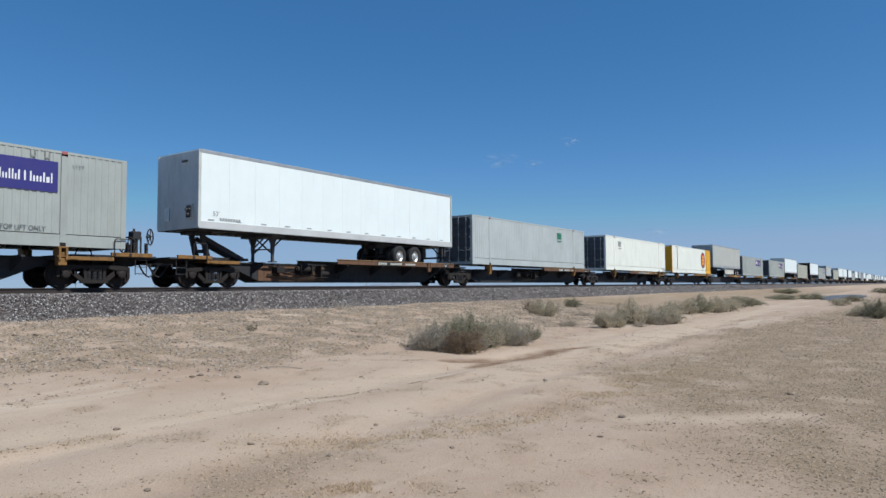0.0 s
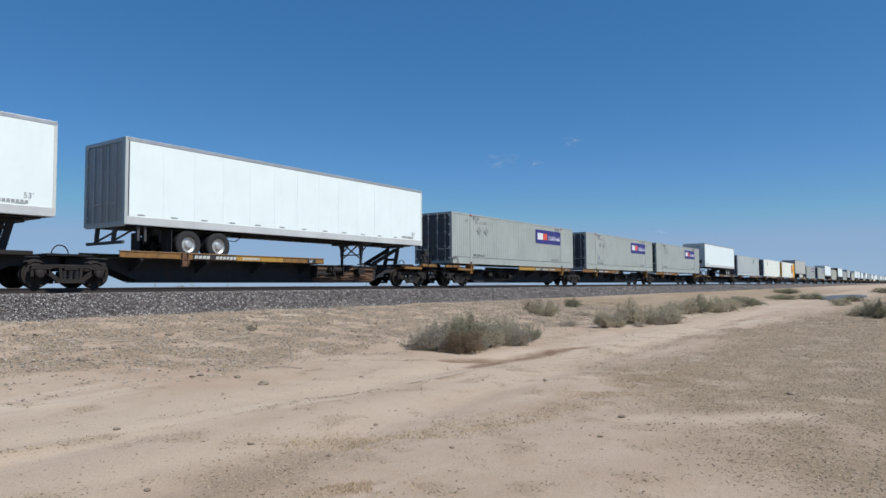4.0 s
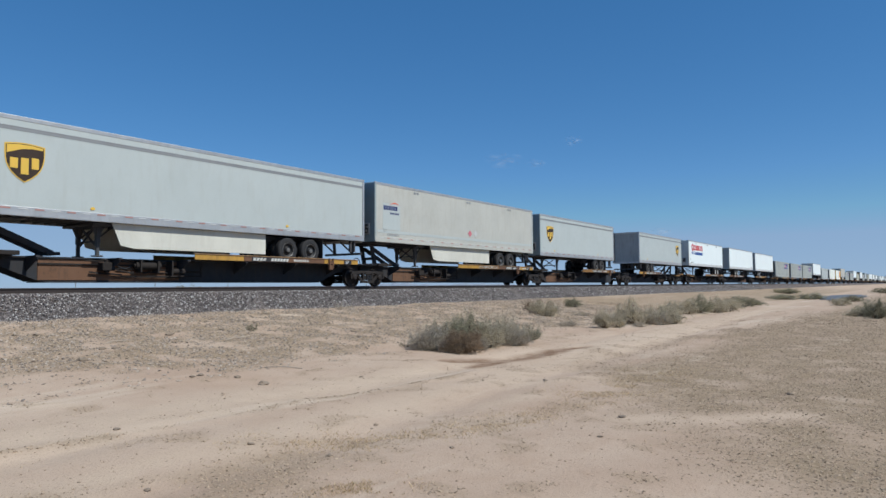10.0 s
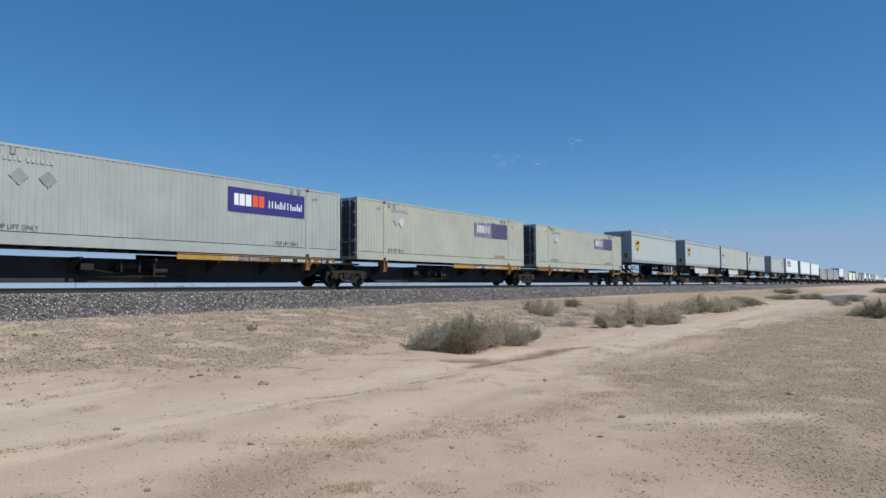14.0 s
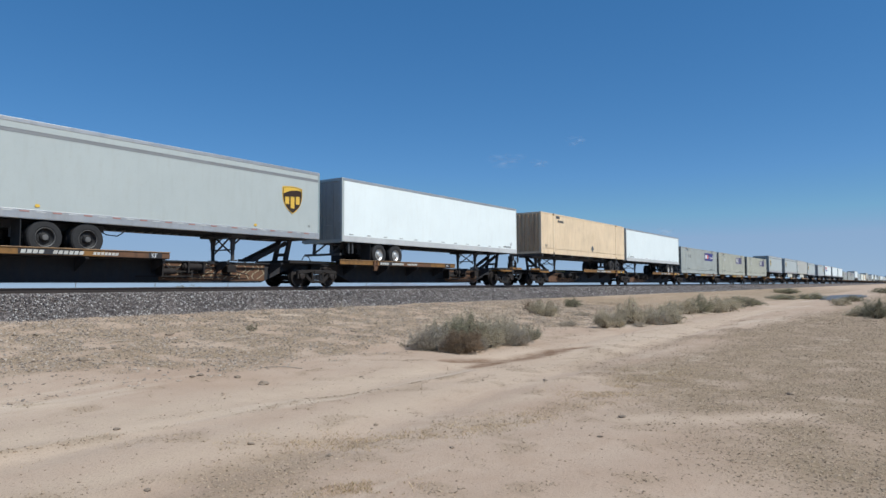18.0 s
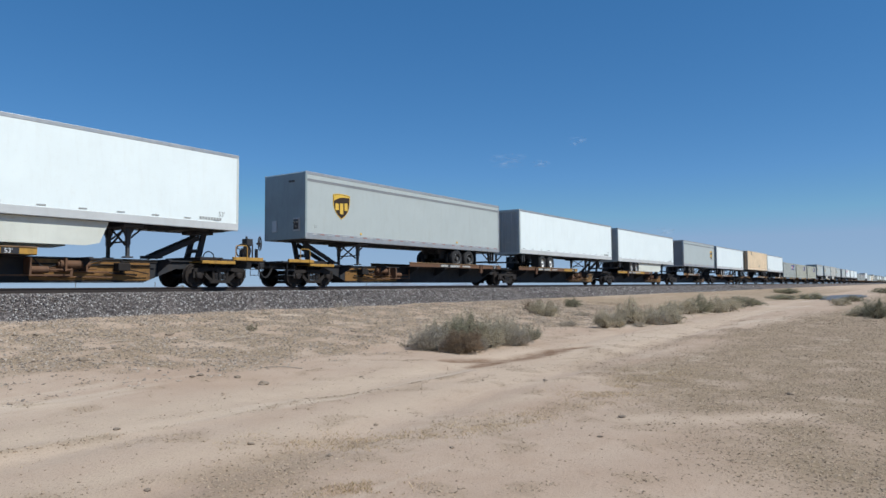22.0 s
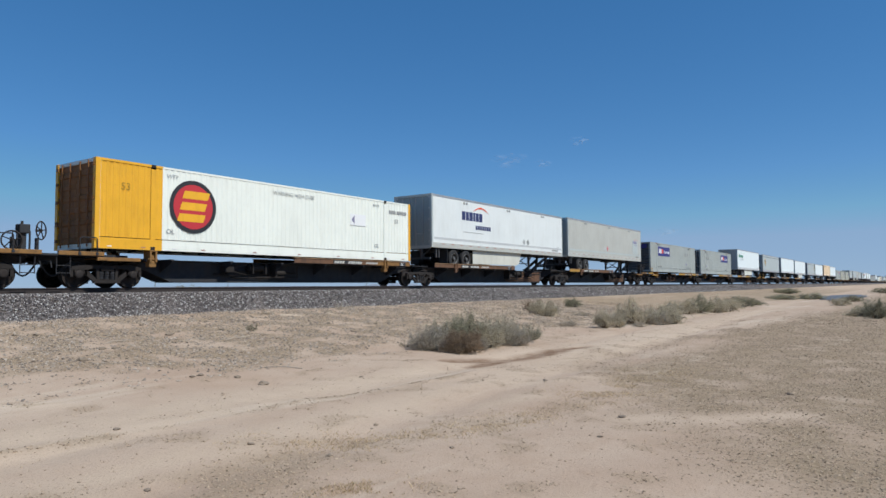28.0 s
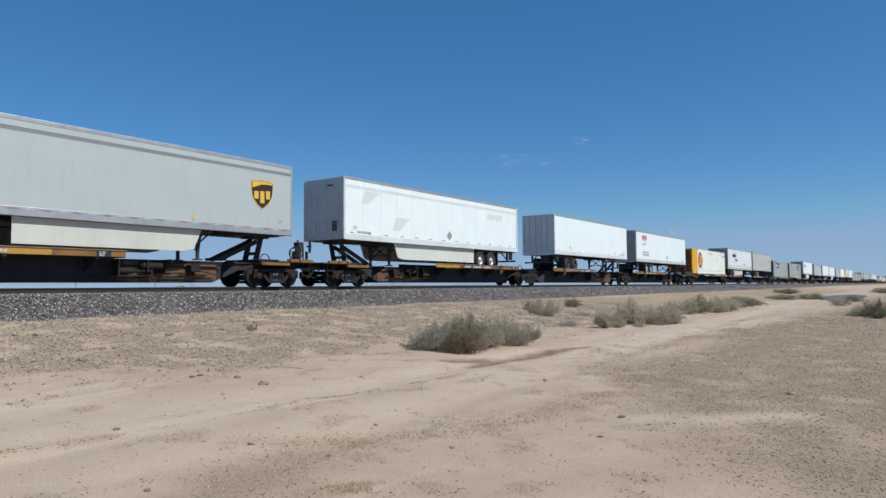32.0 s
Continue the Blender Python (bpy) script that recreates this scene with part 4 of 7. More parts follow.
        if doors == "swing":
            for s in (-1, 1):
                d = part("rear_door", (("rdoor", q, s), lambda bm: soft_box(bm, min(0, q * 0.06), max(0, q * 0.06), min(s * 0.012, s * 1.16), max(s * 0.012, s * 1.16), TZ0 + 0.12, TZ1 - 0.14, 0.01)), door_col or ("door_grey" if col == "van" else col), t, "swing door leaf", (tail, 0, 0))
                part("lock_rod", (("rrods", q, s), lambda bm: ([rod(bm, (-q * 0.03, s * y, TZ0 + 0.02), (-q * 0.03, s * y, TZ1 - 0.06), 0.02, 6) for y in (0.22, 0.70)], [box(bm, -0.045, 0.03, s * 1.12 - 0.05, s * 1.12 + 0.05, TZ0 + 0.3 + k * 0.6, TZ0 + 0.38 + k * 0.6) for k in range(5)], beam(bm, (-q * 0.05, s * 0.22, 2.9), (-q * 0.05, s * 0.66, 2.86), 0.03, 0.04))), "alu", d, "lock rods and hinges", (0, 0, 0))
        else:
            part("rear_door", (("roll", q), lambda bm: plate(bm, [(q * 0.09, TZ0 + 0.12), (q * 0.09, TZ1 - 0.14)] + [c for k in reversed(range(6)) for c in ((q * 0.03, TZ0 + 0.565 + k * 0.45), (q * 0.03, TZ0 + 0.14 + k * 0.45), (q * 0.045, TZ0 + 0.12 + k * 0.45))], -1.12, 1.12)), door_col or "band", t, "grey roll-up door in slats", (tail, 0, 0))
        part("rear_frame", (("rframe", q), lambda bm: (soft_box(bm, -0.06, 0.06, -HALF - 0.006, -1.16, TZ0, TZ1 + 0.004, 0.015), soft_box(bm, -0.06, 0.06, 1.16, HALF + 0.006, TZ0, TZ1 + 0.004, 0.015), box(bm, -0.05, 0.05, -1.16, 1.16, TZ1 - 0.13, TZ1 - 0.002), box(bm, -0.06, 0.06, -1.16, 1.16, TZ0 - 0.04, TZ0 + 0.12))), ("van_pale" if red_tape else "van_grey") if doors == "swing" else "alu", t, "rear door frame", (tail, 0, 0))
        part("bumper", (("bumper", q), lambda bm: build_bumper(bm, -q)), "under", t, "rear underride guard", (tail, 0, 0))
        kx = q * (h - 4.0)
        for y in (-0.62, 0.62):
            leg = part("landing_leg", (("leg",), build_landing_leg), "under", t, "cranked landing leg", (kx, y, 0))
            part("foot", (("foot",), lambda bm: soft_box(bm, -0.14, 0.14, -0.13, 0.13, 1.0, 1.05, 0.015)), "under", leg)
        part("leg_brace", (("legbrace",), build_leg_brace), "under", t, "crossed bracing", (kx, 0, 0))
        part("coupler_plate", (("kplate",), lambda bm: (box(bm, -0.9, 0.9, -0.6, 0.6, TZ0 - 0.012, TZ0 + 0.02), rod(bm, (0, 0, TZ0 - 0.09), (0, 0, TZ0), 0.03, 8))), "under", t, at=(q * (h - 1.0), 0, 0))
        if tape:
            for odd in (False, True):
                gap = 0.46 if style == "smooth" and col != "van" else 1.22
                tp = part("reflective_tape", (("tape", L, odd, gap), lambda bm: build_tape(bm, L, odd, gap)), ("dull_red" if odd else "pale_film") if gap < 1 else ("dull_red" if red_tape else "pale_ink"), t, "dull red reflective strips" if odd else "pale reflective strips")
                tp["kind"] = "stuff"
        for k in range(2):
            part("tail_bracket", (("bracket",), lambda bm: box(bm, -0.04, 0.04, -1.2, -1.1, 1.6, TZ0)), "under", t, at=(tail + q * (0.5 + 0.25 * k), 0, 0))
    tx = tail + q * wheels_in
    part("slider_frame", (("slider",), lambda bm: build_slider(bm, -1.5, 1.5)), "under", t, "tandem axle slider", (tx, 0, 0))
    for k in (-1, 1):
        part("axle", (("axle",), lambda bm: rod(bm, (0, -0.95, 1.505), (0, 0.95, 1.505), 0.065, 8)), "under", t, at=(tx + k * 0.63, 0, 0))
        for s in (-1, 1):
            for inner in (0, 1):
                y = s * (1.14 - 0.31 * inner)
                ty = part("tyre", (("tyre",), build_tyre), "rubber", t, "dusty dual tyre", (tx + k * 0.63, y, 1.505))
                if not inner and (near or s < 0):
                    r = part("rim", (("rim",), build_rim), rim, ty, "bright aluminium rim" if rim == "rim" else "dirty steel rim")
                    r.rotation_euler = (0, random.uniform(0, 6.2), 0 if s < 0 else math.pi)
                    if rim == "rim_dark" and near:
                        part("rim_ring", (("rimring",), lambda bm: (lathe(bm, [(0.295, 0.118), (0.285, 0.135), (0.272, 0.125), (0.268, 0.10)], -1, 0, 0, 0, 24, (False, False)), lathe(bm, [(0.085, 0.10), (0.085, 0.145), (0.03, 0.15)], -1, 0, 0, 0, 12, (False, True)))), "rim_edge", ty, "worn rim edge and hub cap").rotation_euler = r.rotation_euler
    if near:
        for s in (-1, 1):
            part("mud_flap", (("flap",), lambda bm: box(bm, -0.012, 0.012, -0.30, 0.30, 1.22, 2.0)), "rubber", t, "rubber mud flap", (tx - q * 1.32, s * 0.98, 0))
        part("air_line", (("airline",), lambda bm: tube(bm, [(0, -0.3, TZ0), (0.12, -0.33, 1.96), (0.3, -0.35, 1.86), (0.7, -0.3, 1.84), (0.88, -0.3, 1.95), (1.0, -0.3, TZ0)], 0.018)), "rubber", t, "sagging air line", (tx + q * 1.9 - 0.5, 0, 0))
    if skirt:
        x0, x1 = sorted((tx + q * skirt[0], tx + q * skirt[1]))
        for s in (-1, 1):
            part("side_skirt", (("skirt", round(x1 - x0, 1), q), lambda bm: build_skirt(bm, -round(x1 - x0, 1) / 2, round(x1 - x0, 1) / 2, q)), "skirt_white" if col == "van" else "skirt", t, "pale plastic side skirt", ((x0 + x1) / 2, s * 1.12 - 0.015, 0))
    return t


def shield(t, x, z):
    """A dark brown shield with a gold border, rounded top band and plain blocks."""
    def outline(k):
        w, pts = 0.55 * k, []
        for i in range(9):
            u = -1 + i / 4
            pts.append((u * w, 0.50 * k + 0.06 * k * (1 - u * u)))
        for i in range(1, 9):
            a = i / 8
            pts.append((w * (1 - a ** 3.6), 0.50 * k - 1.1 * k * a))
        for i in range(1, 8):
            a = 1 - i / 8
            pts.append((-w * (1 - a ** 3.6), 0.50 * k - 1.1 * k * a))
        return pts
    s = part("shield", (("shield", "b"), lambda bm: plate(bm, outline(1.0), -HALF - 0.009, -HALF - 0.003)), "gold", t, "brown and gold shield sign", (x, 0, z))
    part("shield_field", (("shield", "f"), lambda bm: plate(bm, outline(0.94), -HALF - 0.013, -HALF - 0.008)), "brown_sign", s)
    part("shield_band", (("shield", "t"), lambda bm: plate(bm, [(-0.49, 0.46), (-0.2, 0.505), (0.2, 0.505), (0.49, 0.46), (0.49, 0.40), (0.2, 0.41), (-0.1, 0.37), (-0.49, 0.22)], -HALF - 0.017, -HALF - 0.012)), "gold", s)
    for x, w, z0, z1 in ((-0.40, 0.21, -0.20, 0.10), (-0.11, 0.21, -0.36, 0.12), (0.18, 0.20, -0.18, 0.15)):
        part("shield_block", (("shield", x), lambda bm: soft_box(bm, x, x + w, -HALF - 0.022, -HALF - 0.016, z0, z1, 0.002)), "gold", s)


def placard(t, x, z, material="pale_ink", r=0.24):
    bm = bmesh.new()
    plate(bm, [(x - r, z), (x, z - r), (x + r, z), (x, z + r)], -HALF - 0.010, -HALF - 0.003)
    part("hazard_diamond", bm, material, t, "diamond placard")


def chassis(mid, q):
    """A skeletal container trailer under a container."""
    t = empty("container_chassis", mid, "dark steel skeletal container chassis with dusty tandem tyres", "trailer", "trailers on the train")
    MOVERS.append((t, mid))
    h = CL / 2
    tail = -q * h
    part("chassis_frame", (("chassis",), lambda bm: ([box(bm, -h + 0.1, h - 0.1, y - 0.07, y + 0.07, 1.93, 2.19) for y in (-0.45, 0.45)], [box(bm, x - 0.08, x + 0.08, -HALF, HALF, 2.03, 2.195) for x in (-h + 0.2, -6.1, -3.0, 0.0, 3.0, 6.1, h - 0.2)])), "under", t, "twin steel beams and bolsters")
    kx = q * (h - 3.4)
    for y in (-0.62, 0.62):
        leg = part("landing_leg", (("leg",), build_landing_leg), "under", t, "cranked landing leg", (kx, y, 0))
        part("foot", (("foot",), lambda bm: soft_box(bm, -0.14, 0.14, -0.13, 0.13, 1.0, 1.05, 0.015)), "under", leg)
    part("leg_brace", (("legbrace",), build_leg_brace), "under", t, "crossed bracing", (kx, 0, 0))
    tx = tail + q * 2.3
    part("slider_frame", (("slider",), lambda bm: build_slider(bm, -1.5, 1.5)), "under", t, "tandem axle slider", (tx, 0, 0))
    part("bumper", (("bumper", q), lambda bm: build_bumper(bm, -q)), "under", t, "rear underride guard", (tail, 0, 0))
    for k in (-1, 1):
        part("axle", (("axle",), lambda bm: rod(bm, (0, -0.95, 1.505), (0, 0.95, 1.505), 0.065, 8)), "under", t, at=(tx + k * 0.63, 0, 0))
        for s in (-1, 1):
            for inner in (0, 1):
                ty = part("tyre", (("tyre",), build_tyre), "rubber", t, "dusty dual tyre", (tx + k * 0.63, s * (1.14 - 0.31 * inner), 1.505))
                if not inner:
                    r = part("rim", (("rim",), build_rim), "rim_dark", ty, "dirty steel rim")
                    r.rotation_euler = (0, 0.4 * k, 0 if s < 0 else math.pi)
    return t


def arc_stroke(t, x0, x1, z, rise, thick, material, name="sign_arc"):
    """A thin swoosh, thickest in its middle."""
    n = 14
    up = [(x0 + (x1 - x0) * i / n, z + rise * math.sin(math.pi * i / n) + thick * math.sin(math.pi * i / n)) for i in range(n + 1)]
    lo = [(x0 + (x1 - x0) * i / n, z + rise * math.sin(math.pi * i / n)) for i in range(n - 1, 0, -1)]
    bm = bmesh.new()
    plate(bm, up + lo, -HALF - 0.010, -HALF - 0.004)
    return part(name, bm, material, t)


def round_emblem(c, x, z):
    """A black-ringed red disc with an orange block figure."""
    e = part("emblem", (("emblem", 0), lambda bm: disc(bm, 0, 0, 0.95, 0.95, -HALF - 0.010, -HALF - 0.003)), "sign_black", c, "round black, red and orange emblem", (x, 0, z))
    part("emblem_disc", (("emblem", 1), lambda bm: disc(bm, 0, 0, 0.80, 0.80, -HALF - 0.014, -HALF - 0.009)), "red", e)
    part("emblem_figure", (("emblem", 2), lambda bm: [plate(bm, [(x0, z0), (x1, z0), (x1 + 0.1, z1), (x0 + 0.1, z1)], -HALF - 0.020, -HALF - 0.013) for x0, x1, z0, z1 in ((-0.66, 0.40, -0.54, -0.26), (-0.56, 0.46, -0.13, 0.15), (-0.46, 0.58, 0.28, 0.56))]), "orange", e)


GREY_BOX = "light grey ribbed steel container with a purple sign"
PEELED = "light grey ribbed steel container with a peeling lavender side sign"
H = CL / 2


def sign_box(mid, col="grey_box", label=GREY_BOX, fade=False, back=False, near=True, noted=False):
    c = container(mid, col, label, doors=1 if back else -1, near=near)
    film_sign(c, -5.72 if back else 2.05, 2.87, 3.80, "purple", fade)
    if near:
        marks(c, 3.6 if back else -5.6, fade)
        if back:
            bars([1.9], 3.55, 3.95, -0.95, 0, "purple", c, "end_sign", y=0.0).matrix_basis = Matrix.Translation((-H - 0.02, 0.0, 0.0)) @ Matrix.Rotation(radians(-90), 4, "Z")
        if noted:
            x = 3.9 if back else -5.8
            bm = bmesh.new()
            plate(bm, [(x, 2.0), (x + 1.3, 2.0), (x + 1.3, 2.45), (x, 2.45)], -HALF - 0.007, -HALF - 0.002)
            p = part("notice_panel", bm, "grey_box", c, "faint notice with a blue peak")
            bm = bmesh.new()
            plate(bm, [(x + 0.06, 2.08), (x + 0.6, 2.08), (x + 0.32, 2.40)], -HALF - 0.010, -HALF - 0.006)
            part("notice_peak", bm, "faded", p)
            for k in range(3):
                bars([0.55 - 0.08 * k], 2.10 + 0.10 * k, 2.15 + 0.10 * k, x + 0.68, 0, "pale_ink", p, "notice_line")
    return c


def emblem_box(mid, q, near=True):
    """The white and orange container; q: 1 where its orange stretch lies at the -x end."""
    zones = ((-H + 0.16, -6.2, "orange"), (-6.0, -5.76, "orange"), (-5.76, 6.0, "white_box"), (6.2, H - 0.16, "white_box"))
    if q < 0:
        zones = tuple((-b, -a, m) for a, b, m in reversed(zones))
    c = container(mid, "white_box", "white ribbed container with an orange end and round emblem", doors=-q, dark=False, near=near, zones=zones, end_col="orange")
    round_emblem(c, -4.55 * q, 2.86)
    for x in (-H - 0.006, H - 0.155):
        for y in (-HALF + 0.081, HALF - 0.081):
            part("end_post", (("epost",), lambda bm: soft_box(bm, 0, 0.161, -0.089, 0.089, CZ0 - 0.002, CZ1 + 0.006, 0.01)), "orange", c, "orange corner post", (x, y, 0))
    a = sorted((-q * (H - 0.16), -q * 5.76))
    part("bottom_stripe", (("ostripe",), lambda bm: box(bm, 0, 2.155, -HALF - 0.006, -HALF - 0.001, CZ0, CZ0 + 0.36)), "orange", c, at=(a[0], 0, 0))
    part("top_stripe", (("ostripe2",), lambda bm: box(bm, 0, 2.155, -HALF - 0.006, -HALF - 0.001, CZ1 - 0.075, CZ1 + 0.004)), "orange", c, at=(a[0], 0, 0))
    if near:
        words("53", 0.34, "dark_yellow", c, -7.25 if q > 0 else 6.8, 3.2)
        words("53", 0.30, "pale_ink", c, 6.8, 3.1)
        words("WTP", 0.20, "pale_ink", c, -5.60, 3.78)
        words("WTP", 0.20, "pale_ink", c, 5.2, 3.78)
        words("OL", 0.24, "pale_ink", c, -5.60, 1.85)
        words("OL", 0.24, "pale_ink", c, 5.3, 1.85)
        words("WARNING HIGH CUBE", 0.22, "pale_ink", c, -0.9, 3.72)
        bars([0.1] * 4 + [-0.05] + [0.1] * 6, 3.55, 3.72, 6.4, 0.03, "pale_ink", c, "number_block")
        bm = bmesh.new()
        plate(bm, [(3.62, 2.80), (4.66, 2.80), (4.66, 3.32), (3.62, 3.32)], -HALF - 0.008, -HALF - 0.002)
        p = part("notice_panel", bm, "white_sign", c, "white notice with a small blue half diamond")
        bm = bmesh.new()
        plate(bm, [(3.70, 3.06), (3.90, 2.86), (3.90, 3.26)], -HALF - 0.012, -HALF - 0.007)
        part("half_diamond", bm, "faded", p)
        for k in range(14):
            part("reflector", (("refl",), lambda bm: box(bm, -0.08, 0.08, -HALF - 0.011, -HALF - 0.005, 1.315, 1.35)), "dull_red" if k % 2 else "white_sign", c, at=(-7.6 + k * 1.16, 0, 0))
    return c


WHITE_VAN = "plain white sheet-metal box trailer standing on a spine car"
GREY_VAN = "silver-grey box trailer with a brown and gold shield on its side"


def settle(t, drop):
    """Lowers a trailer's box on its wheels."""
    for o in t.children:
        if drop and not o.name.startswith(("tyre", "axle", "mud_flap") + (("landing_leg",) if drop > 0 else ())):
            o.location.z -= drop


def shield_van(mid, L, q, at, skirt=None, near=True, drop=0.0, door_col=None):
    t = trailer(mid, L, q, "van_grey", GREY_VAN, "smooth", "roll", "rim_dark", skirt, 3.15 if L < 15 else 3.95, near, band=True, door_col=door_col)
    shield(t, at, 3.70)
    if near:
        for x in (-4.6, 3.4):
            part("side_lamp", (("slamp",), lambda bm: disc(bm, 0, 2.52, 0.075, 0.05, -HALF - 0.014, -HALF - 0.004, 14)), "gold", t, "amber side marker", (x, 0, 0))
        words("53" if L > 15 else "45", 0.16, "pale_ink", t, q * (L / 2 - 0.6) - 0.1, 2.62)
    settle(t, drop)
    return t


def white_van(mid, L, q, label=WHITE_VAN, col="van", style="plate", **kw):
    t = trailer(mid, L, q, col, label, style, rail_col=("seam" if kw.get("red_tape") else "pale_film") if col == "van" else "van_old", **kw)
    if kw.get("near", True):
        if "large red" not in label:
            words("53'", 0.24, "pale_ink", t, q * (L / 2 - 0.75) - 0.15, 2.62)
        bars([0.09] * 8, 2.46, 2.56, q * (L / 2 - 1.3) - 0.4, 0.03, "pale_ink", t, "number_block")
        for x in (-4.95, -4.7, 0.05, 0.3, 4.8, 5.05) if "large" in label or "navy" in label else ():
            part("roof_vent", (("rvent",), lambda bm: disc(bm, 0, 4.78, 0.09, 0.07, -HALF - 0.012, -HALF - 0.003, 12)), "band", t, at=(x, 0, 0))
    return t


# ---- the loads, from the head of the train to its tail ----
LOADS = {}


def far_load(i, mid):
    """The loads far ahead, where only colour and outline tell them apart."""
    kind = "CTcTCVcTTTCTVCTcTTVCTTcTVTTCTT"[i % 30]
    if kind == "C":
        return "container", sign_box(mid, near=False), 0
    if kind == "c":
        return "container", container(mid, "white_box" if i % 2 else "buff_box", "pale ribbed steel container with a dark door end", near=False), 0
    if kind == "V":
        return "trailer", shield_van(mid, 13.72, -1, -5.2, near=False), -1
    return "trailer", white_van(mid, CL, -1 if i % 3 else 1, near=False, skirt=(1.6, 6.5) if i % 4 == 0 else None), -1 if i % 3 else 1


# bogie centres of each spine car and the loads' middles, metres along the train
PACKS = [
    ((-540.68, -558.25), ("AL",)),
    ((-482.45, -500.31, -518.74, -536.3), ("AI", "AJ", "AK")),
    ((-427.98, -444.57, -461.78, -478.54), ("AF", "AG", "AH")),
    ((-370.23, -388.33, -406.43, -423.96), ("AC", "AD", "AE")),
    ((-279.24, -295.51, -313.04, -331.15, -348.59, -365.45), ("X", "Y", "Z", "AA", "AB")),
    ((-190.35, -206.52, -223.69, -240.69, -257.58, -274.41), ("R", "S", "T", "V", "W")),
    ((-102.33, -117.65, -135.16, -152.51, -169.5, -186.21), ("M", "N", "O", "P", "Q")),
    ((-43.61, -60.81, -80.03, -97.31), ("L", "K", "J")),
    ((11.1, -5.67, -23.56, -39.29), ("B1", "B2", "B3")),
    ((68.38, 51.2, 31.95, 15.51), ("F2", "F1", "A0")),
    ((125.05, 107.28, 89.6, 72.61), ("F5", "F4", "F3")),
]
MIDS = {"A0": 22.76, "B1": 3.89, "B2": -13.53, "B3": -32.22, "L": -51.13, "K": -69.49, "J": -89.79, "M": -107.75, "N": -128.1, "O": -144.17,
        "P": -161.14, "Q": -179.76, "R": -197.41, "S": -215.35, "T": -232.63, "V": -249.72, "W": -266.42, "X": -286.09, "Y": -302.49, "Z": -321.43, "AA": -339.19,
        "AB": -358.08, "AC": -377.69, "AD": -398.18, "AE": -416.81, "AF": -435.72, "AG": -452.93, "AH": -471.02, "AI": -489.98, "AJ": -507.9, "AK": -528.9, "AL": -548.14, "F1": 41.08, "F2": 61.71, "F3": 80.27, "F4": 97.85, "F5": 115.72}


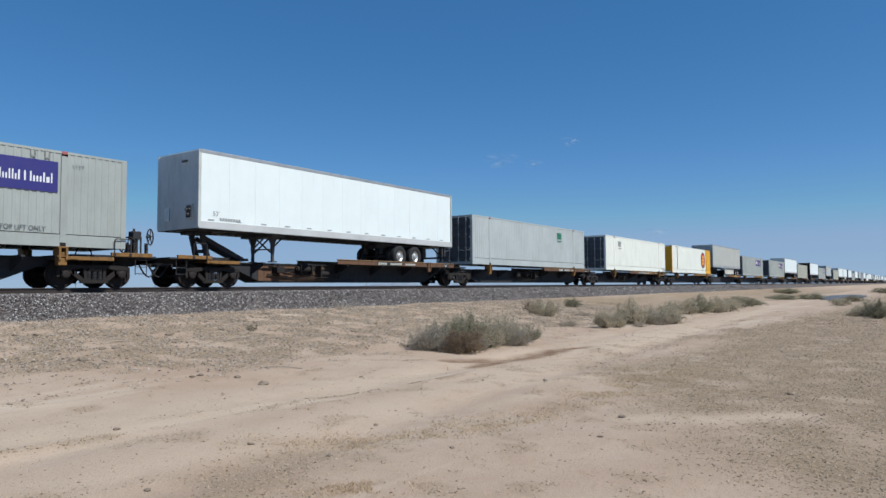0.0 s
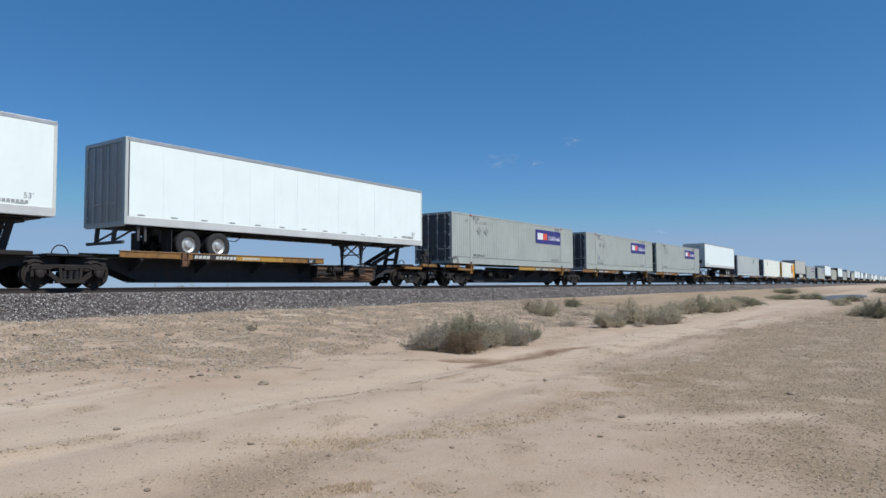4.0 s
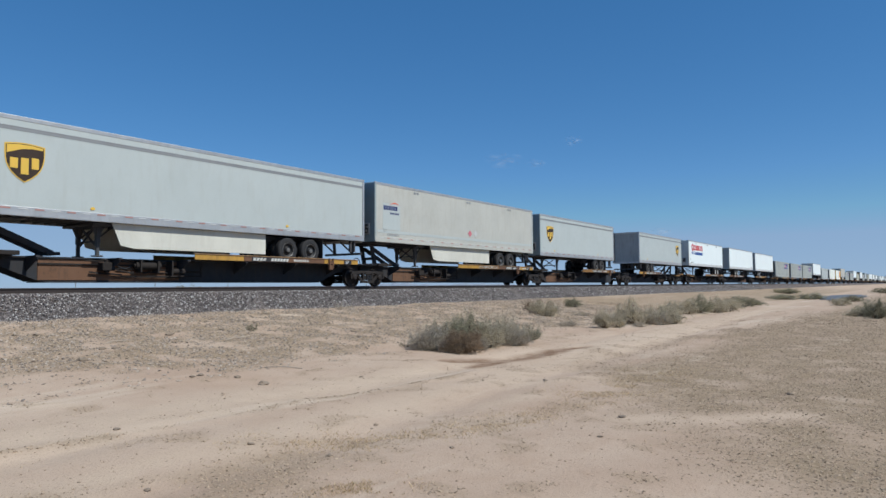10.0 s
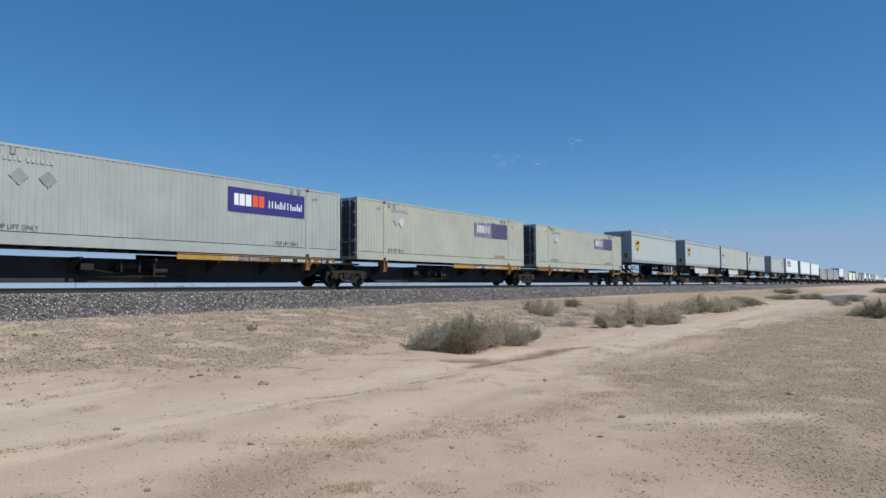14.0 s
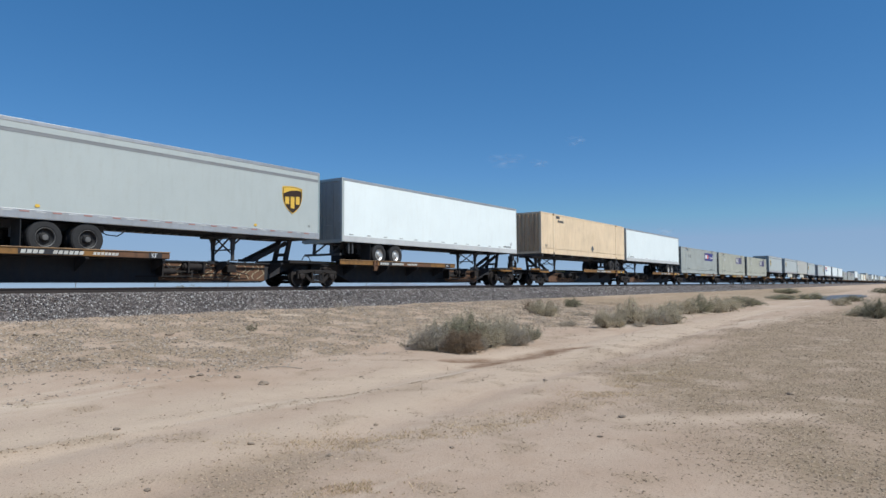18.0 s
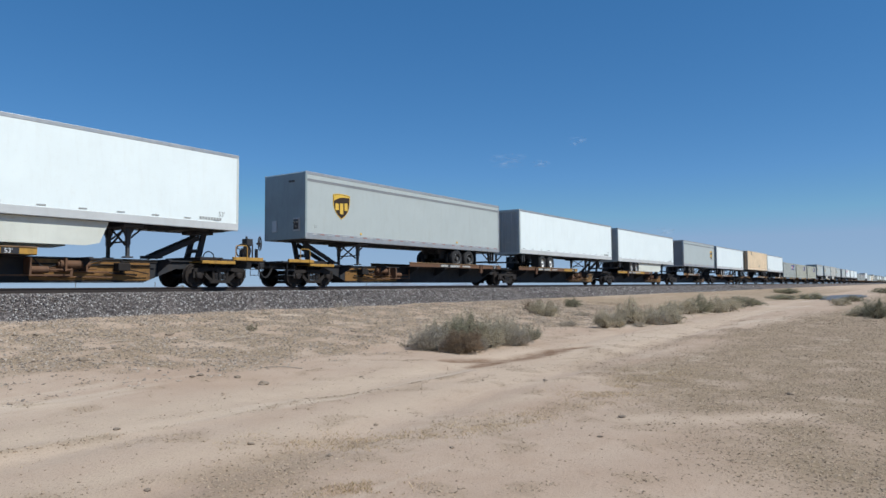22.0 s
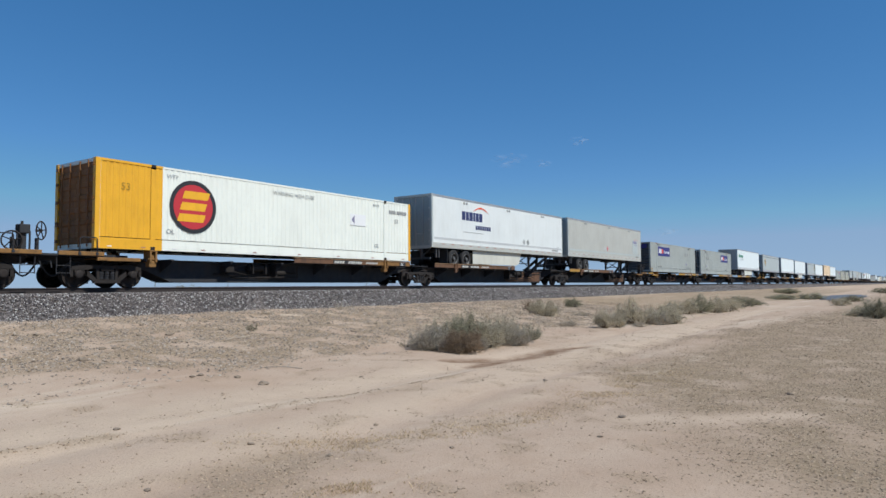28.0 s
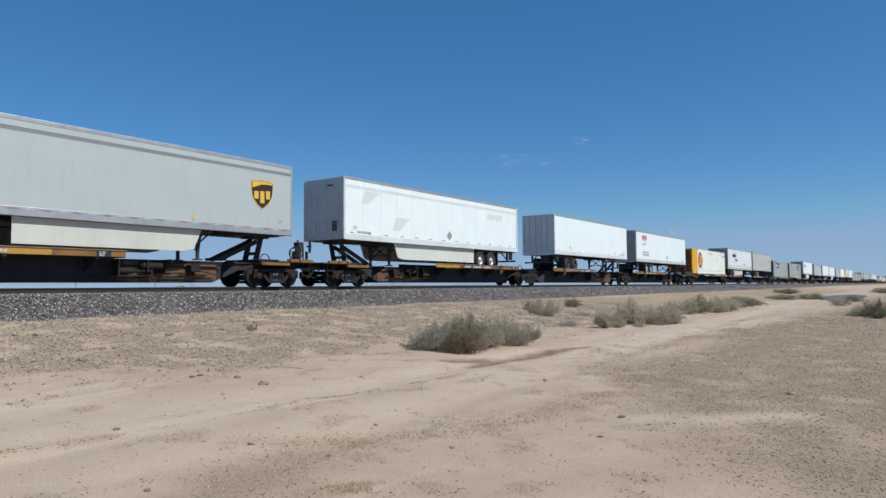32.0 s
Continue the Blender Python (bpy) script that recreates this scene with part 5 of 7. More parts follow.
def load_of(k):
    """Builds one load. Returns its kind, its length and the way of its nose."""
    m = MIDS[k]
    if k in ("B1", "B2", "B3", "T", "AD", "F5"):
        sign_box(m, near=k != "F5", noted=k in ("B2", "AD"))
        return "container", CL, 0
    if k == "AE":
        sign_box(m, back=True, noted=True, label="light grey ribbed container with closed end and purple sign")
        return "container", CL, 0
    if k in ("R", "S"):
        sign_box(m, "buff_box", PEELED, fade=True)
        return "container", CL, 0
    if k == "W":
        c = container(m, "cream_box", "rust-stained cream ribbed container riding on a chassis", doors=1, dark=False, lift=0.95)
        words("53'", 0.3, "ink", c, -7.5, 2.65)
        bars([0.12] * 4, 4.78, 4.98, -5.7, 0.04, "ink", c, "number_block")
        bars([0.12] * 6, 4.52, 4.68, -5.4, 0.04, "ink", c, "number_block")
        placard(c, 0.9, 2.85, "ink", 0.26)
        chassis(m, -1)
        return "container on a chassis", CL, -1
    if k == "AH":
        emblem_box(m, 1)
        return "container", CL, 0
    if k == "F3":
        emblem_box(m, -1, near=False)
        return "container", CL, 0
    if k in ("F1", "F2"):
        c = container(m, "pale_box" if k == "F1" else "white_box", "pale grey container with small green mark and dark doors" if k == "F1" else "off-white container with small grey mark and dark doors")
        x = 3.3 if k == "F1" else -5.2
        bars([0.22, 0.14, 0.22], 3.3, 3.75, x, 0.05, "green" if k == "F1" else "pale_ink", c, "sign_block")
        bars([0.7], 3.1, 3.18, x, 0.05, "green" if k == "F1" else "pale_ink", c, "sign_block")
        return "container", CL, 0
    if k in ("M", "Y", "N", "Q"):
        q = 1 if k in ("M", "Y") else -1
        shield_van(m, 13.72, q, 5.3 * q, drop=0.10, door_col="door_grey" if k == "M" else None)
        return "trailer", 13.72, q
    if k in ("P", "AB", "AL"):
        q = 1 if k == "AL" else -1
        shield_van(m, CL, q, {"P": -6.6, "AB": -5.9, "AL": 6.5}[k], skirt=(1.7, 8.0) if k != "AB" else None, drop=0.10 if k == "AB" else 0.04)
        return "trailer", CL, q
    if k == "F4":
        trailer(m, CL, -1, "van_old", "tall dull grey box trailer with skirts", "smooth", skirt=(1.5, 7.0), near=False)
        return "trailer", CL, -1
    if k in ("O", "AF", "AG"):
        q = -1 if k == "O" else 1
        # Rear doors here use the same grey, darkened for a shaded end.
        t = white_van(m, CL, q, "weathered off-white box trailer with a navy and red patch" if k != "AG" else "white box trailer with a large navy and red sign", "van_old" if k != "AG" else "van_pale", "smooth", skirt=((1.8, 7.9) if k == "O" else (1.5, 7.4)) if k != "AF" else None, rim="rim_dark", top_col="alu", wheels_in=3.58 if k == "O" else 2.75, door_col="shaded_end")
        if k == "AG":
            bars([0.36, 0.30, 0.36, 0.22, 0.32, 0.34], 3.82, 4.32, -5.2, 0.06, "navy", t, "sign_block")
            bars([0.2] * 7, 3.34, 3.58, -3.75, 0.05, "navy", t, "sign_block")
            arc_stroke(t, -4.1, -2.2, 4.35, 0.24, 0.10, "orange_sign")
            bars([2.2], 3.12, 3.15, -5.1, 0, "pale_ink", t, "small_line")
            part("stripe", (("tstripe",), lambda bm: box(bm, -7.9, 7.9, -HALF - 0.004, -HALF + 0.002, 2.58, 2.70)), "pale_film", t, "grey waist line")
            placard(t, 2.2, 2.9, "faint", 0.2)
            placard(t, 2.75, 2.9, "placard_grey", 0.2)
            settle(t, 0.07)
        else:
            x = 5.8 if q > 0 else -7.5
            part("name_patch", (("patch",), lambda bm: box(bm, 0, 1.35, -HALF - 0.004, -HALF + 0.001, 2.75, 4.05)), "van_grey", t, "greyish repainted patch", (x, 0, 0))
            bars([0.17, 0.14, 0.18, 0.11, 0.16, 0.16], 3.72, 3.94, x + 0.05, 0.03, "faded" if k == "AF" else "navy", t, "sign_block")
            bars([0.09] * 6, 3.52, 3.62, x + 0.55, 0.03, "faded" if k == "AF" else "navy", t, "sign_block")
            arc_stroke(t, x + 0.5, x + 1.35, 3.97, 0.10, 0.05, "soft_red" if k == "AF" else "orange_sign")
            for xx in (-0.9 * q, -0.3 * q):
                placard(t, xx, 3.0, "soft_red" if xx * q > -0.5 else "pale_film", 0.2)
            part("stripe", (("tstripe",), lambda bm: box(bm, -7.9, 7.9, -HALF - 0.004, -HALF + 0.002, 2.58, 2.72)), "van_grey", t, "grey waist line")
        return "trailer", CL, q
    if k == "J":
        t = white_van(m, CL, -1, "clean white box trailer with large red and blue lettering blocks", "van", "smooth", wheels_in=3.1)
        for x, r, z, up in ((-6.42, 0.50, 4.27, 0.42), (-5.52, 0.42, 4.24, 0.33), (-3.28, 0.40, 4.24, 0.32), (-2.42, 0.42, 4.24, 0.33)):
            bm = bmesh.new()
            disc(bm, x, z, r, up, -HALF - 0.008, -HALF - 0.002)
            oval = part("sign_oval", bm, "red", t, "plain red ring")
            bm = bmesh.new()
            disc(bm, x + 0.02, z, r * 0.46, up * 0.46, -HALF - 0.012, -HALF - 0.007)
            part("oval_middle", bm, "van", oval, "white middle")
        bars([0.56, 0.62], 3.95, 4.54, -5.06, 0.10, "red", t, "sign_block", lean=0.06)
        bars([0.38, 0.33, 0.33, 0.28, 0.33, 0.30, 0.33, 0.28, 0.30], 3.42, 3.76, -5.28, 0.045, "blue", t, "sign_block", lean=0.04)
        for z in (3.50, 3.62, 3.74):
            bars([1.50 + (3.74 - z)], z - 0.03, z + 0.035, -6.92, 0, "blue", t, "sign_stripe")
        words("53'", 0.30, "pale_ink", t, -7.55, 2.75)
        return "trailer", CL, -1
    if k == "AC":
        t = white_van(m, CL, 1, "clean white box trailer with green lettering blocks and skirts", "van", "smooth", skirt=(1.5, 7.5), wheels_in=3.72)
        bars([0.42], 3.86, 4.40, -7.15, 0.0, "green", t, "sign_block", lean=0.14)
        bars([0.28, 0.36, 0.58, 0.14, 0.36, 0.28], 3.87, 4.24, -6.62, 0.09, "green", t, "sign_block", lean=0.10)
        words("TRAILERLEASING", 0.23, "pale_ink", t, -6.65, 3.54, squash=1.5)
        bars([2.6], 4.54, 4.57, -6.4, 0, "green", t, "sign_stripe")
        return "trailer", CL, 1
    if k == "AI":
        t = white_van(m, CL, 1, "white box trailer with red lettering blocks and a red swoosh", "van", "smooth", wheels_in=3.65)
        # Glare on the side is put into these paler red and grey sign colours.
        bars([0.23, 0.21, 0.22, 0.22, 0.23], 4.26, 4.66, -6.48, 0.055, "soft_red", t, "sign_block", lean=0.08)
        arc_stroke(t, -6.85, -4.75, 4.02, 0.14, 0.05, "soft_red")
        words("LEASING", 0.28, "pale_ink", t, -6.4, 3.72)
        words("AIR RIDE EQUIPPED", 0.24, "pale_ink", t, -6.35, 2.98, squash=0.95)
        bars([0.09] * 15, 2.74, 2.87, -6.35, 0.035, "pale_ink", t, "small_line", lean=0.05)
        placard(t, 1.3, 2.75, "faint")
        return "trailer", CL, 1
    if k == "AJ":
        t = white_van(m, 14.63, 1, "plain white box trailer with four door rods", "van", "smooth", red_tape=True, rim="rim_dark", wheels_in=2.85, door_col="van_pale")
        placard(t, -4.74, 2.70, "pale_film", 0.15)
        placard(t, 4.39, 2.62, "pale_film", 0.12)
        settle(t, -0.08)
        return "trailer", 14.63, 1
    if k == "AK":
        t = white_van(m, CL, -1, "white box trailer with faded grey slanted shapes and skirts", red_tape=True, skirt=(1.2, 8.6), wheels_in=3.78)
        part("ghost_band", (("gband",), lambda bm: box(bm, -7.9, 7.9, -HALF - 0.003, -HALF + 0.004, 4.55, 4.68)), "ghost", t, "faded grey line")
        for x, z0, z1 in ((-6.9, 3.9, 4.5), (-4.6, 2.75, 3.4)):
            bm = bmesh.new()
            plate(bm, [(x, z0), (x + 0.5, z0), (x + 1.4, z1), (x + 0.3, z1)], -HALF - 0.004, -HALF + 0.004)
            part("ghost_shape", bm, "ghost", t, "faded grey slanted shape")
        bars([0.26] * 5, 4.0, 4.32, 4.4, 0.09, "ghost", t, "ghost_block", lean=0.06)
        placard(t, 0.35, 2.76, "pale_ink", 0.26)
        return "trailer", CL, -1
    q = -1 if k in ("A0", "V") else 1
    rims = "rim"
    t = white_van(m, CL, q, style="smooth" if k in ("Z", "K", "V", "X") else "plate", rim=rims, skirt=(1.6, 8.3) if k == "Z" else None, wheels_in={"A0": 3.87, "L": 3.0, "K": 4.4, "X": 3.2, "V": 3.0, "Z": 4.03, "AA": 3.98}.get(k, 3.0))
    settle(t, {"X": 0.10, "L": 0.05, "AA": 0.05, "Z": 0.10}.get(k, 0.0))
    return "trailer", CL, q


EDGE_TONE = {"A0": "sill", "F1": "sill", "F2": "sill", "J": "sill", "K": "sill", "M": "sill", "Q": "sill", "AB": "sill", "O": "yellow_new", "P": "yellow_new", "S": "yellow_new", "AG": "sill", "AH": "sill"}
FRESH = {"AC", "AD", "AE", "Z", "AA", "AB"}
SIGNED = {"AJ": "ALL PURPOSE SPINE CAR", "AD": "ALL PURPOSE SPINE CAR", "O": "ALL PURPOSE SPINE CAR", "T": "ALL PURPOSE SPINE CAR", "K": "ALL PURPOSE SPINE CAR"}


def place_pack(nodes, loads, near=True):
    nodes = sorted(nodes)
    loads = sorted(loads, key=lambda k: MIDS[k])
    last = len(loads) - 1
    for i, k in enumerate(loads):
        a, b = nodes[i], nodes[i + 1]
        kind, L, q = load_of(k) if k in MIDS and not isinstance(k, tuple) else ("trailer", CL, 1)
        place_car(i, last, a, b, kind, L, q, MIDS[k], k in FRESH, near, SIGNED.get(k, ""), k in ("B1", "B2", "R"), k)


def place_car(i, last, a, b, kind, L, q, m, fresh, near, sign, left=False, key=""):
    load_mid[0] = m
    if q:
        tail = m - q * L / 2
        r = sorted((tail - q * 0.2, tail + q * (L - 7.15)))
        hitch = (m + q * (L / 2 - 1.0), q)
    else:
        r = [a + 1.2, a + 9.0] if left else [b - 9.0, b - 1.2]
        hitch = None
    r = (max(r[0], a + 0.95), min(r[1], b - 0.95))
    spine_car(a, b, r, hitch, kind, True, i == last, 1 if i == 0 else 0, 3 if i == last else 0, fresh, near, "yellow" if fresh else "sill", sign, EDGE_TONE.get(key, ""), key in ("Y", "AA", "M"))


for nodes, loads in PACKS:
    place_pack(nodes, loads, near=loads[0] != "F5")

# far ahead: cars of three platforms
x = 129.35
for i in range(0, 30, 3):
    for j in range(3):
        a, b = x + j * 17.2, x + (j + 1) * 17.2
        m = (a + b) / 2
        kind, thing, q = far_load(i + j, m)
        place_car(j, 2, a, b, kind, 13.72 if "shield" in thing["label"] else CL, q, m, False, False, "")
    x += 3 * 17.2 + 4.2


# ---- the ground, one sheet to the horizon ----
BED_TOE = 19.17


def stroke(x, y, pts, width):
    """1 along a bent line on the ground, falling to 0 beside it."""
    best = np.full(np.shape(x), 1e9)
    for (ax, ay), (bx, by) in zip(pts, pts[1:]):
        dx, dy = bx - ax, by - ay
        u = np.clip(((x - ax) * dx + (y - ay) * dy) / (dx * dx + dy * dy), 0, 1)
        best = np.minimum(best, np.hypot(x - ax - u * dx, y - ay - u * dy))
    return np.exp(-(best / width) ** 2)


TRACK_EDGE = [(1.8, 7.2), (3.3, 6.98), (4.7, 6.76), (5.6, 6.75), (6.65, 6.92), (8.1, 6.62), (9.5, 6.48), (10.6, 6.5)]
STUBBLE = [(4.4, 5.5), (5.1, 4.95), (5.25, 4.4), (5.9, 4.3), (6.5, 4.0), (7.3, 3.8), (8.9, 3.64), (10.5, 3.45)]
HOLLOW = [(11.6, 7.95), (12.3, 7.6), (13.0, 7.42), (14.3, 7.22), (16.2, 6.95)]
HOLLOW_LOW = [(11.2, 7.2), (12.2, 7.0), (13.2, 6.82), (14.4, 6.75)]
BARE = (((8.0, 1.95), (8.9, 1.2)), ((7.6, 2.75), (7.75, 2.5)), ((9.6, 5.1), (10.6, 4.5)), ((7.6, 4.7), (8.4, 4.4)), ((13.0, 5.0), (19.5, 4.7)))


def lie(x, y):
    """The ground's height at x, y (arrays)."""
    rise = np.clip((y - 8.5) / 10.7, 0, 1)
    z = 0.73 * rise ** 1.3
    z = np.where(y > 26.5, 0.73 - 0.57 * np.clip((y - 26.5) / 8, 0, 1), z)
    fade = np.exp(-np.hypot(x - 12, y - 8) / 60.0)
    w = 0.035 * np.sin(0.9 * x + 0.5 * y) * np.sin(0.35 * x - 1.1 * y + 1.0) + 0.02 * np.sin(2.3 * x + 1.9 * y) * np.sin(1.7 * y - 0.6 * x)
    rut = 0.035 * np.exp(-((y - 7.1) / 0.2) ** 2) * np.clip((10 - x) / 4, 0, 1) - 0.05 * np.exp(-((y - 4.6 - 0.06 * x) / 0.35) ** 2) - 0.05 * np.exp(-((y - 6.6 - 0.06 * x) / 0.4) ** 2)
    ridge_line = 0.03 * stroke(x, y, TRACK_EDGE, 0.14) - 0.05 * stroke(x, y, HOLLOW, 0.3)
    return z + (w * 0.7 + rut) * fade + ridge_line


def rough_field(x, y, scale, seed):
    """Cloudy values about 0 to 1 at x, y (arrays)."""
    f = [noise.fractal((a * scale, b * scale, seed), 0.8, 2.1, 4) for a, b in zip(np.ravel(x), np.ravel(y))]
    return np.clip(0.5 + 0.55 * np.array(f).reshape(np.shape(x)), 0, 1)


def gravelly(x, y):
    """How stony the ground is, 0 to 1."""
    n1, n2, n3 = rough_field(x, y, 0.33, 3.0), rough_field(x * 0.5, y * 1.3, 0.8, 9.0), rough_field(x, y, 1.1, 5.0)
    low = np.interp(x, (5.0, 6.8, 7.4, 9.5, 11.0, 14.0, 22.0), (11.6, 11.0, 9.5, 10.0, 10.2, 11.0, 9.8))
    bank = np.clip((y - low + 0.8 * (n1 - 0.5)) / 0.7, 0, 1) * np.clip((200 - x) / 80, 0, 1)
    bank *= np.clip(3.4 * n3 - 0.75, 0.14 + 0.5 * np.clip((x - 24) / 12, 0, 1), 1)
    road = np.exp(-((y - 7.4) / 0.9) ** 4)
    flat = np.clip((x - 1.25 * y - 4.2) / 1.7 + 1.3 * (n1 - 0.5), 0, 1) * np.clip((6.4 - 0.07 * np.clip(x - 13, 0, 30) - y + 1.5 * (n2 - 0.5)) / 1.2, 0, 1)
    flat *= np.clip(3.4 * n3 - 0.3, 0.5, 1)
    for line in BARE:
        flat = flat * (1 - 0.9 * stroke(x, y, line, 0.34 if line[0][0] < 12 else 0.7))
    near = stroke(x, y, [(2.4, 5.35), (3.2, 4.9), (4.4, 4.85)], 0.3) + stroke(x, y, [(2.6, 4.5), (3.6, 4.2), (4.4, 4.4)], 0.42)
    near = 0.6 * np.clip(near, 0, 1) * np.clip(4 * n3 - 1.3, 0.1, 1)
    edge = 0.75 * stroke(x, y, TRACK_EDGE, 0.11) * np.clip(4 * n3 - 1.2, 0, 1)
    dry = 0.35 * stroke(x, y, STUBBLE, 0.22)
    clump = np.clip(7 * rough_field(x, y, 1.3, 21.0) - 4.3, 0, 0.8)
    g = np.maximum.reduce([bank, flat, near, dry, 0.5 * clump]) * (1 - 0.8 * road)
    return np.clip(np.maximum(g, edge), 0.02, 1)


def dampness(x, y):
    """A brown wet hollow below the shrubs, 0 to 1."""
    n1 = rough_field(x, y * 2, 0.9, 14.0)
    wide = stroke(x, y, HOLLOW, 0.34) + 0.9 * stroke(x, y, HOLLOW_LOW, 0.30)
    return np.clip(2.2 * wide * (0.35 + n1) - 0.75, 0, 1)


def axis(near0, near1, step, far):
    mid = np.arange(near0, near1 + step / 2, step)
    out, s, v = [], step, near1
    while v < far:
        s *= 1.22
        v += s
        out.append(v)
    lo, s, v = [], step, near0
    while v > -far:
        s *= 1.22
        v -= s
        lo.append(v)
    return np.array(lo[::-1] + list(mid) + out)


gx, gy = axis(-1, 26, 0.10, 4600), axis(-1, 20, 0.10, 4600)
GX, GY = np.meshgrid(gx, gy)
GZ = lie(GX, GY)
nx, ny = len(gx), len(gy)
verts = np.stack([GX.ravel(), GY.ravel(), GZ.ravel()], 1)
idx = np.arange(nx * ny).reshape(ny, nx)
faces = np.stack([idx[:-1, :-1].ravel(), idx[:-1, 1:].ravel(), idx[1:, 1:].ravel(), idx[1:, :-1].ravel()], 1)
gm = bpy.data.meshes.new("ground")
gm.from_pydata(verts.tolist(), [], faces.tolist())
stony = gm.attributes.new("stony", "FLOAT", "POINT")
stony.data.foreach_set("value", gravelly(GX, GY).ravel().astype(np.float32))
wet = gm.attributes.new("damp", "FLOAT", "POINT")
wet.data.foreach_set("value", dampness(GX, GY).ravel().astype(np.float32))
trod = gm.attributes.new("trodden", "FLOAT", "POINT")
tracks = np.exp(-((GY - 7.2 - 0.4 * np.sin(0.25 * GX)) / 0.9) ** 2) * np.clip((45 - GX) / 25, 0.2, 1) + 0.8 * np.exp(-((GY - 5.3 - 0.05 * GX) / 0.5) ** 2) + 0.8 * sum(stroke(GX, GY, line, 0.32) for line in BARE[:4]) + stroke(GX, GY, [(4.0, 9.5), (4.5, 9.15)], 0.16) + 0.9 * stroke(GX, GY, [(3.0, 7.25), (4.3, 6.95)], 0.12)
trod.data.foreach_set("value", np.clip(tracks, 0, 1).ravel().astype(np.float32))
smooth(gm)


def ground_mat():
    m, n, l, p = node_mat("desert_ground")
    v = coords(n, l, world_space=True)
    at = n.new("ShaderNodeAttribute")
    at.attribute_name = "stony"
    big = noise_tex(n, l, v, 0.35, 5, 0.6)
    mid = noise_tex(n, l, v, 2.2, 6, 0.65)
    fine = noise_tex(n, l, v, 30.0, 4, 0.7)
    sand = mixed(n, l, ramp(n, l, big, 0.35, 0.65), (0.440, 0.319, 0.234), (0.510, 0.391, 0.297))
    sand = mixed(n, l, ramp(n, l, mid, 0.45, 0.72, (0, 0, 0), (0.5, 0.5, 0.5)), sand, (0.412, 0.290, 0.206))
    stretch = coords(n, l, (0.10, 0.75, 1.0), True)
    pale = ramp(n, l, noise_tex(n, l, stretch, 1.1, 4, 0.55), 0.56, 0.68, (0, 0, 0), (0.75, 0.75, 0.75))
    sand = mixed(n, l, pale, sand, (0.582, 0.475, 0.371))
    ta = n.new("ShaderNodeAttribute")
    ta.attribute_name = "trodden"
    worn = n.new("ShaderNodeMath")
    worn.operation = "MULTIPLY"
    l.new(ta.outputs["Fac"], worn.inputs[0])
    l.new(ramp(n, l, mid, 0.25, 0.65, (0.15,) * 3, (0.75,) * 3), worn.inputs[1])
    sand = mixed(n, l, worn.outputs[0], sand, (0.592, 0.466, 0.348))
    vor = n.new("ShaderNodeTexVoronoi")
    vor.inputs["Scale"].default_value = 26.0
    l.new(v, vor.inputs["Vector"])
    stone = mixed(n, l, vor.outputs["Color"], (0.22, 0.16, 0.10), (0.42, 0.325, 0.225))
    stone = mixed(n, l, 0.55, stone, mixed(n, l, fine, (0.19, 0.135, 0.085), (0.36, 0.275, 0.185)))
    cover = n.new("ShaderNodeMath")
    cover.operation = "MULTIPLY"
    l.new(at.outputs["Fac"], cover.inputs[0])
    l.new(ramp(n, l, mid, 0.25, 0.55, (0.35,) * 3, (1.0,) * 3), cover.inputs[1])
    col = mixed(n, l, cover.outputs[0], sand, stone)
    speck = ramp(n, l, noise_tex(n, l, v, 55.0, 3, 0.6), 0.56, 0.66, (0, 0, 0), (0.4, 0.4, 0.4))
    col = mixed(n, l, speck, col, (0.22, 0.16, 0.12))
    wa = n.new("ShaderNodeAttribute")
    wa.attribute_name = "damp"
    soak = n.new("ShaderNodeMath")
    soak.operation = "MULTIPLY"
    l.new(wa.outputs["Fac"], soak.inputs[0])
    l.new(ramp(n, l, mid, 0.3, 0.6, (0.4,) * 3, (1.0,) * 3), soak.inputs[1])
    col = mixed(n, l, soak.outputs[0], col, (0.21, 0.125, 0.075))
    l.new(col, p.inputs["Base Color"])
    p.inputs["Roughness"].default_value = 0.95
    p.inputs["Specular IOR Level"].default_value = 0.15
    b = n.new("ShaderNodeBump")
    b.inputs["Strength"].default_value, b.inputs["Distance"].default_value = 0.5, 0.03
    h = n.new("ShaderNodeMath")
    h.operation = "ADD"
    l.new(mid, h.inputs[0])
    l.new(fine, h.inputs[1])
    l.new(h.outputs[0], b.inputs["Height"])
    l.new(b.outputs[0], p.inputs["Normal"])
    return m


gm.materials.append(ground_mat())
ground = tagged(new("ground", gm), "dry pinkish-beige desert sand with gravel and faint wheel tracks", "ground", kind="structure")


def stones_mat(name, dark, light, warm, rare=None):
    m, n, l, p = node_mat(name)
    g = n.new("ShaderNodeNewGeometry")
    chance = g.outputs["Random Per Island"]
    if rare:
        chance = ramp(n, l, chance, 0.0, 0.92)
    col = mixed(n, l, chance, dark, light)
    if rare:
        col = mixed(n, l, ramp(n, l, g.outputs["Random Per Island"], 0.86, 0.90), col, rare)
    v = coords(n, l, world_space=True)
    col = mixed(n, l, ramp(n, l, noise_tex(n, l, v, 40.0, 3), 0.4, 0.7, (0, 0, 0), (0.35,) * 3), col, warm)
    l.new(col, p.inputs["Base Color"])
    p.inputs["Roughness"].default_value = 0.9
    return m


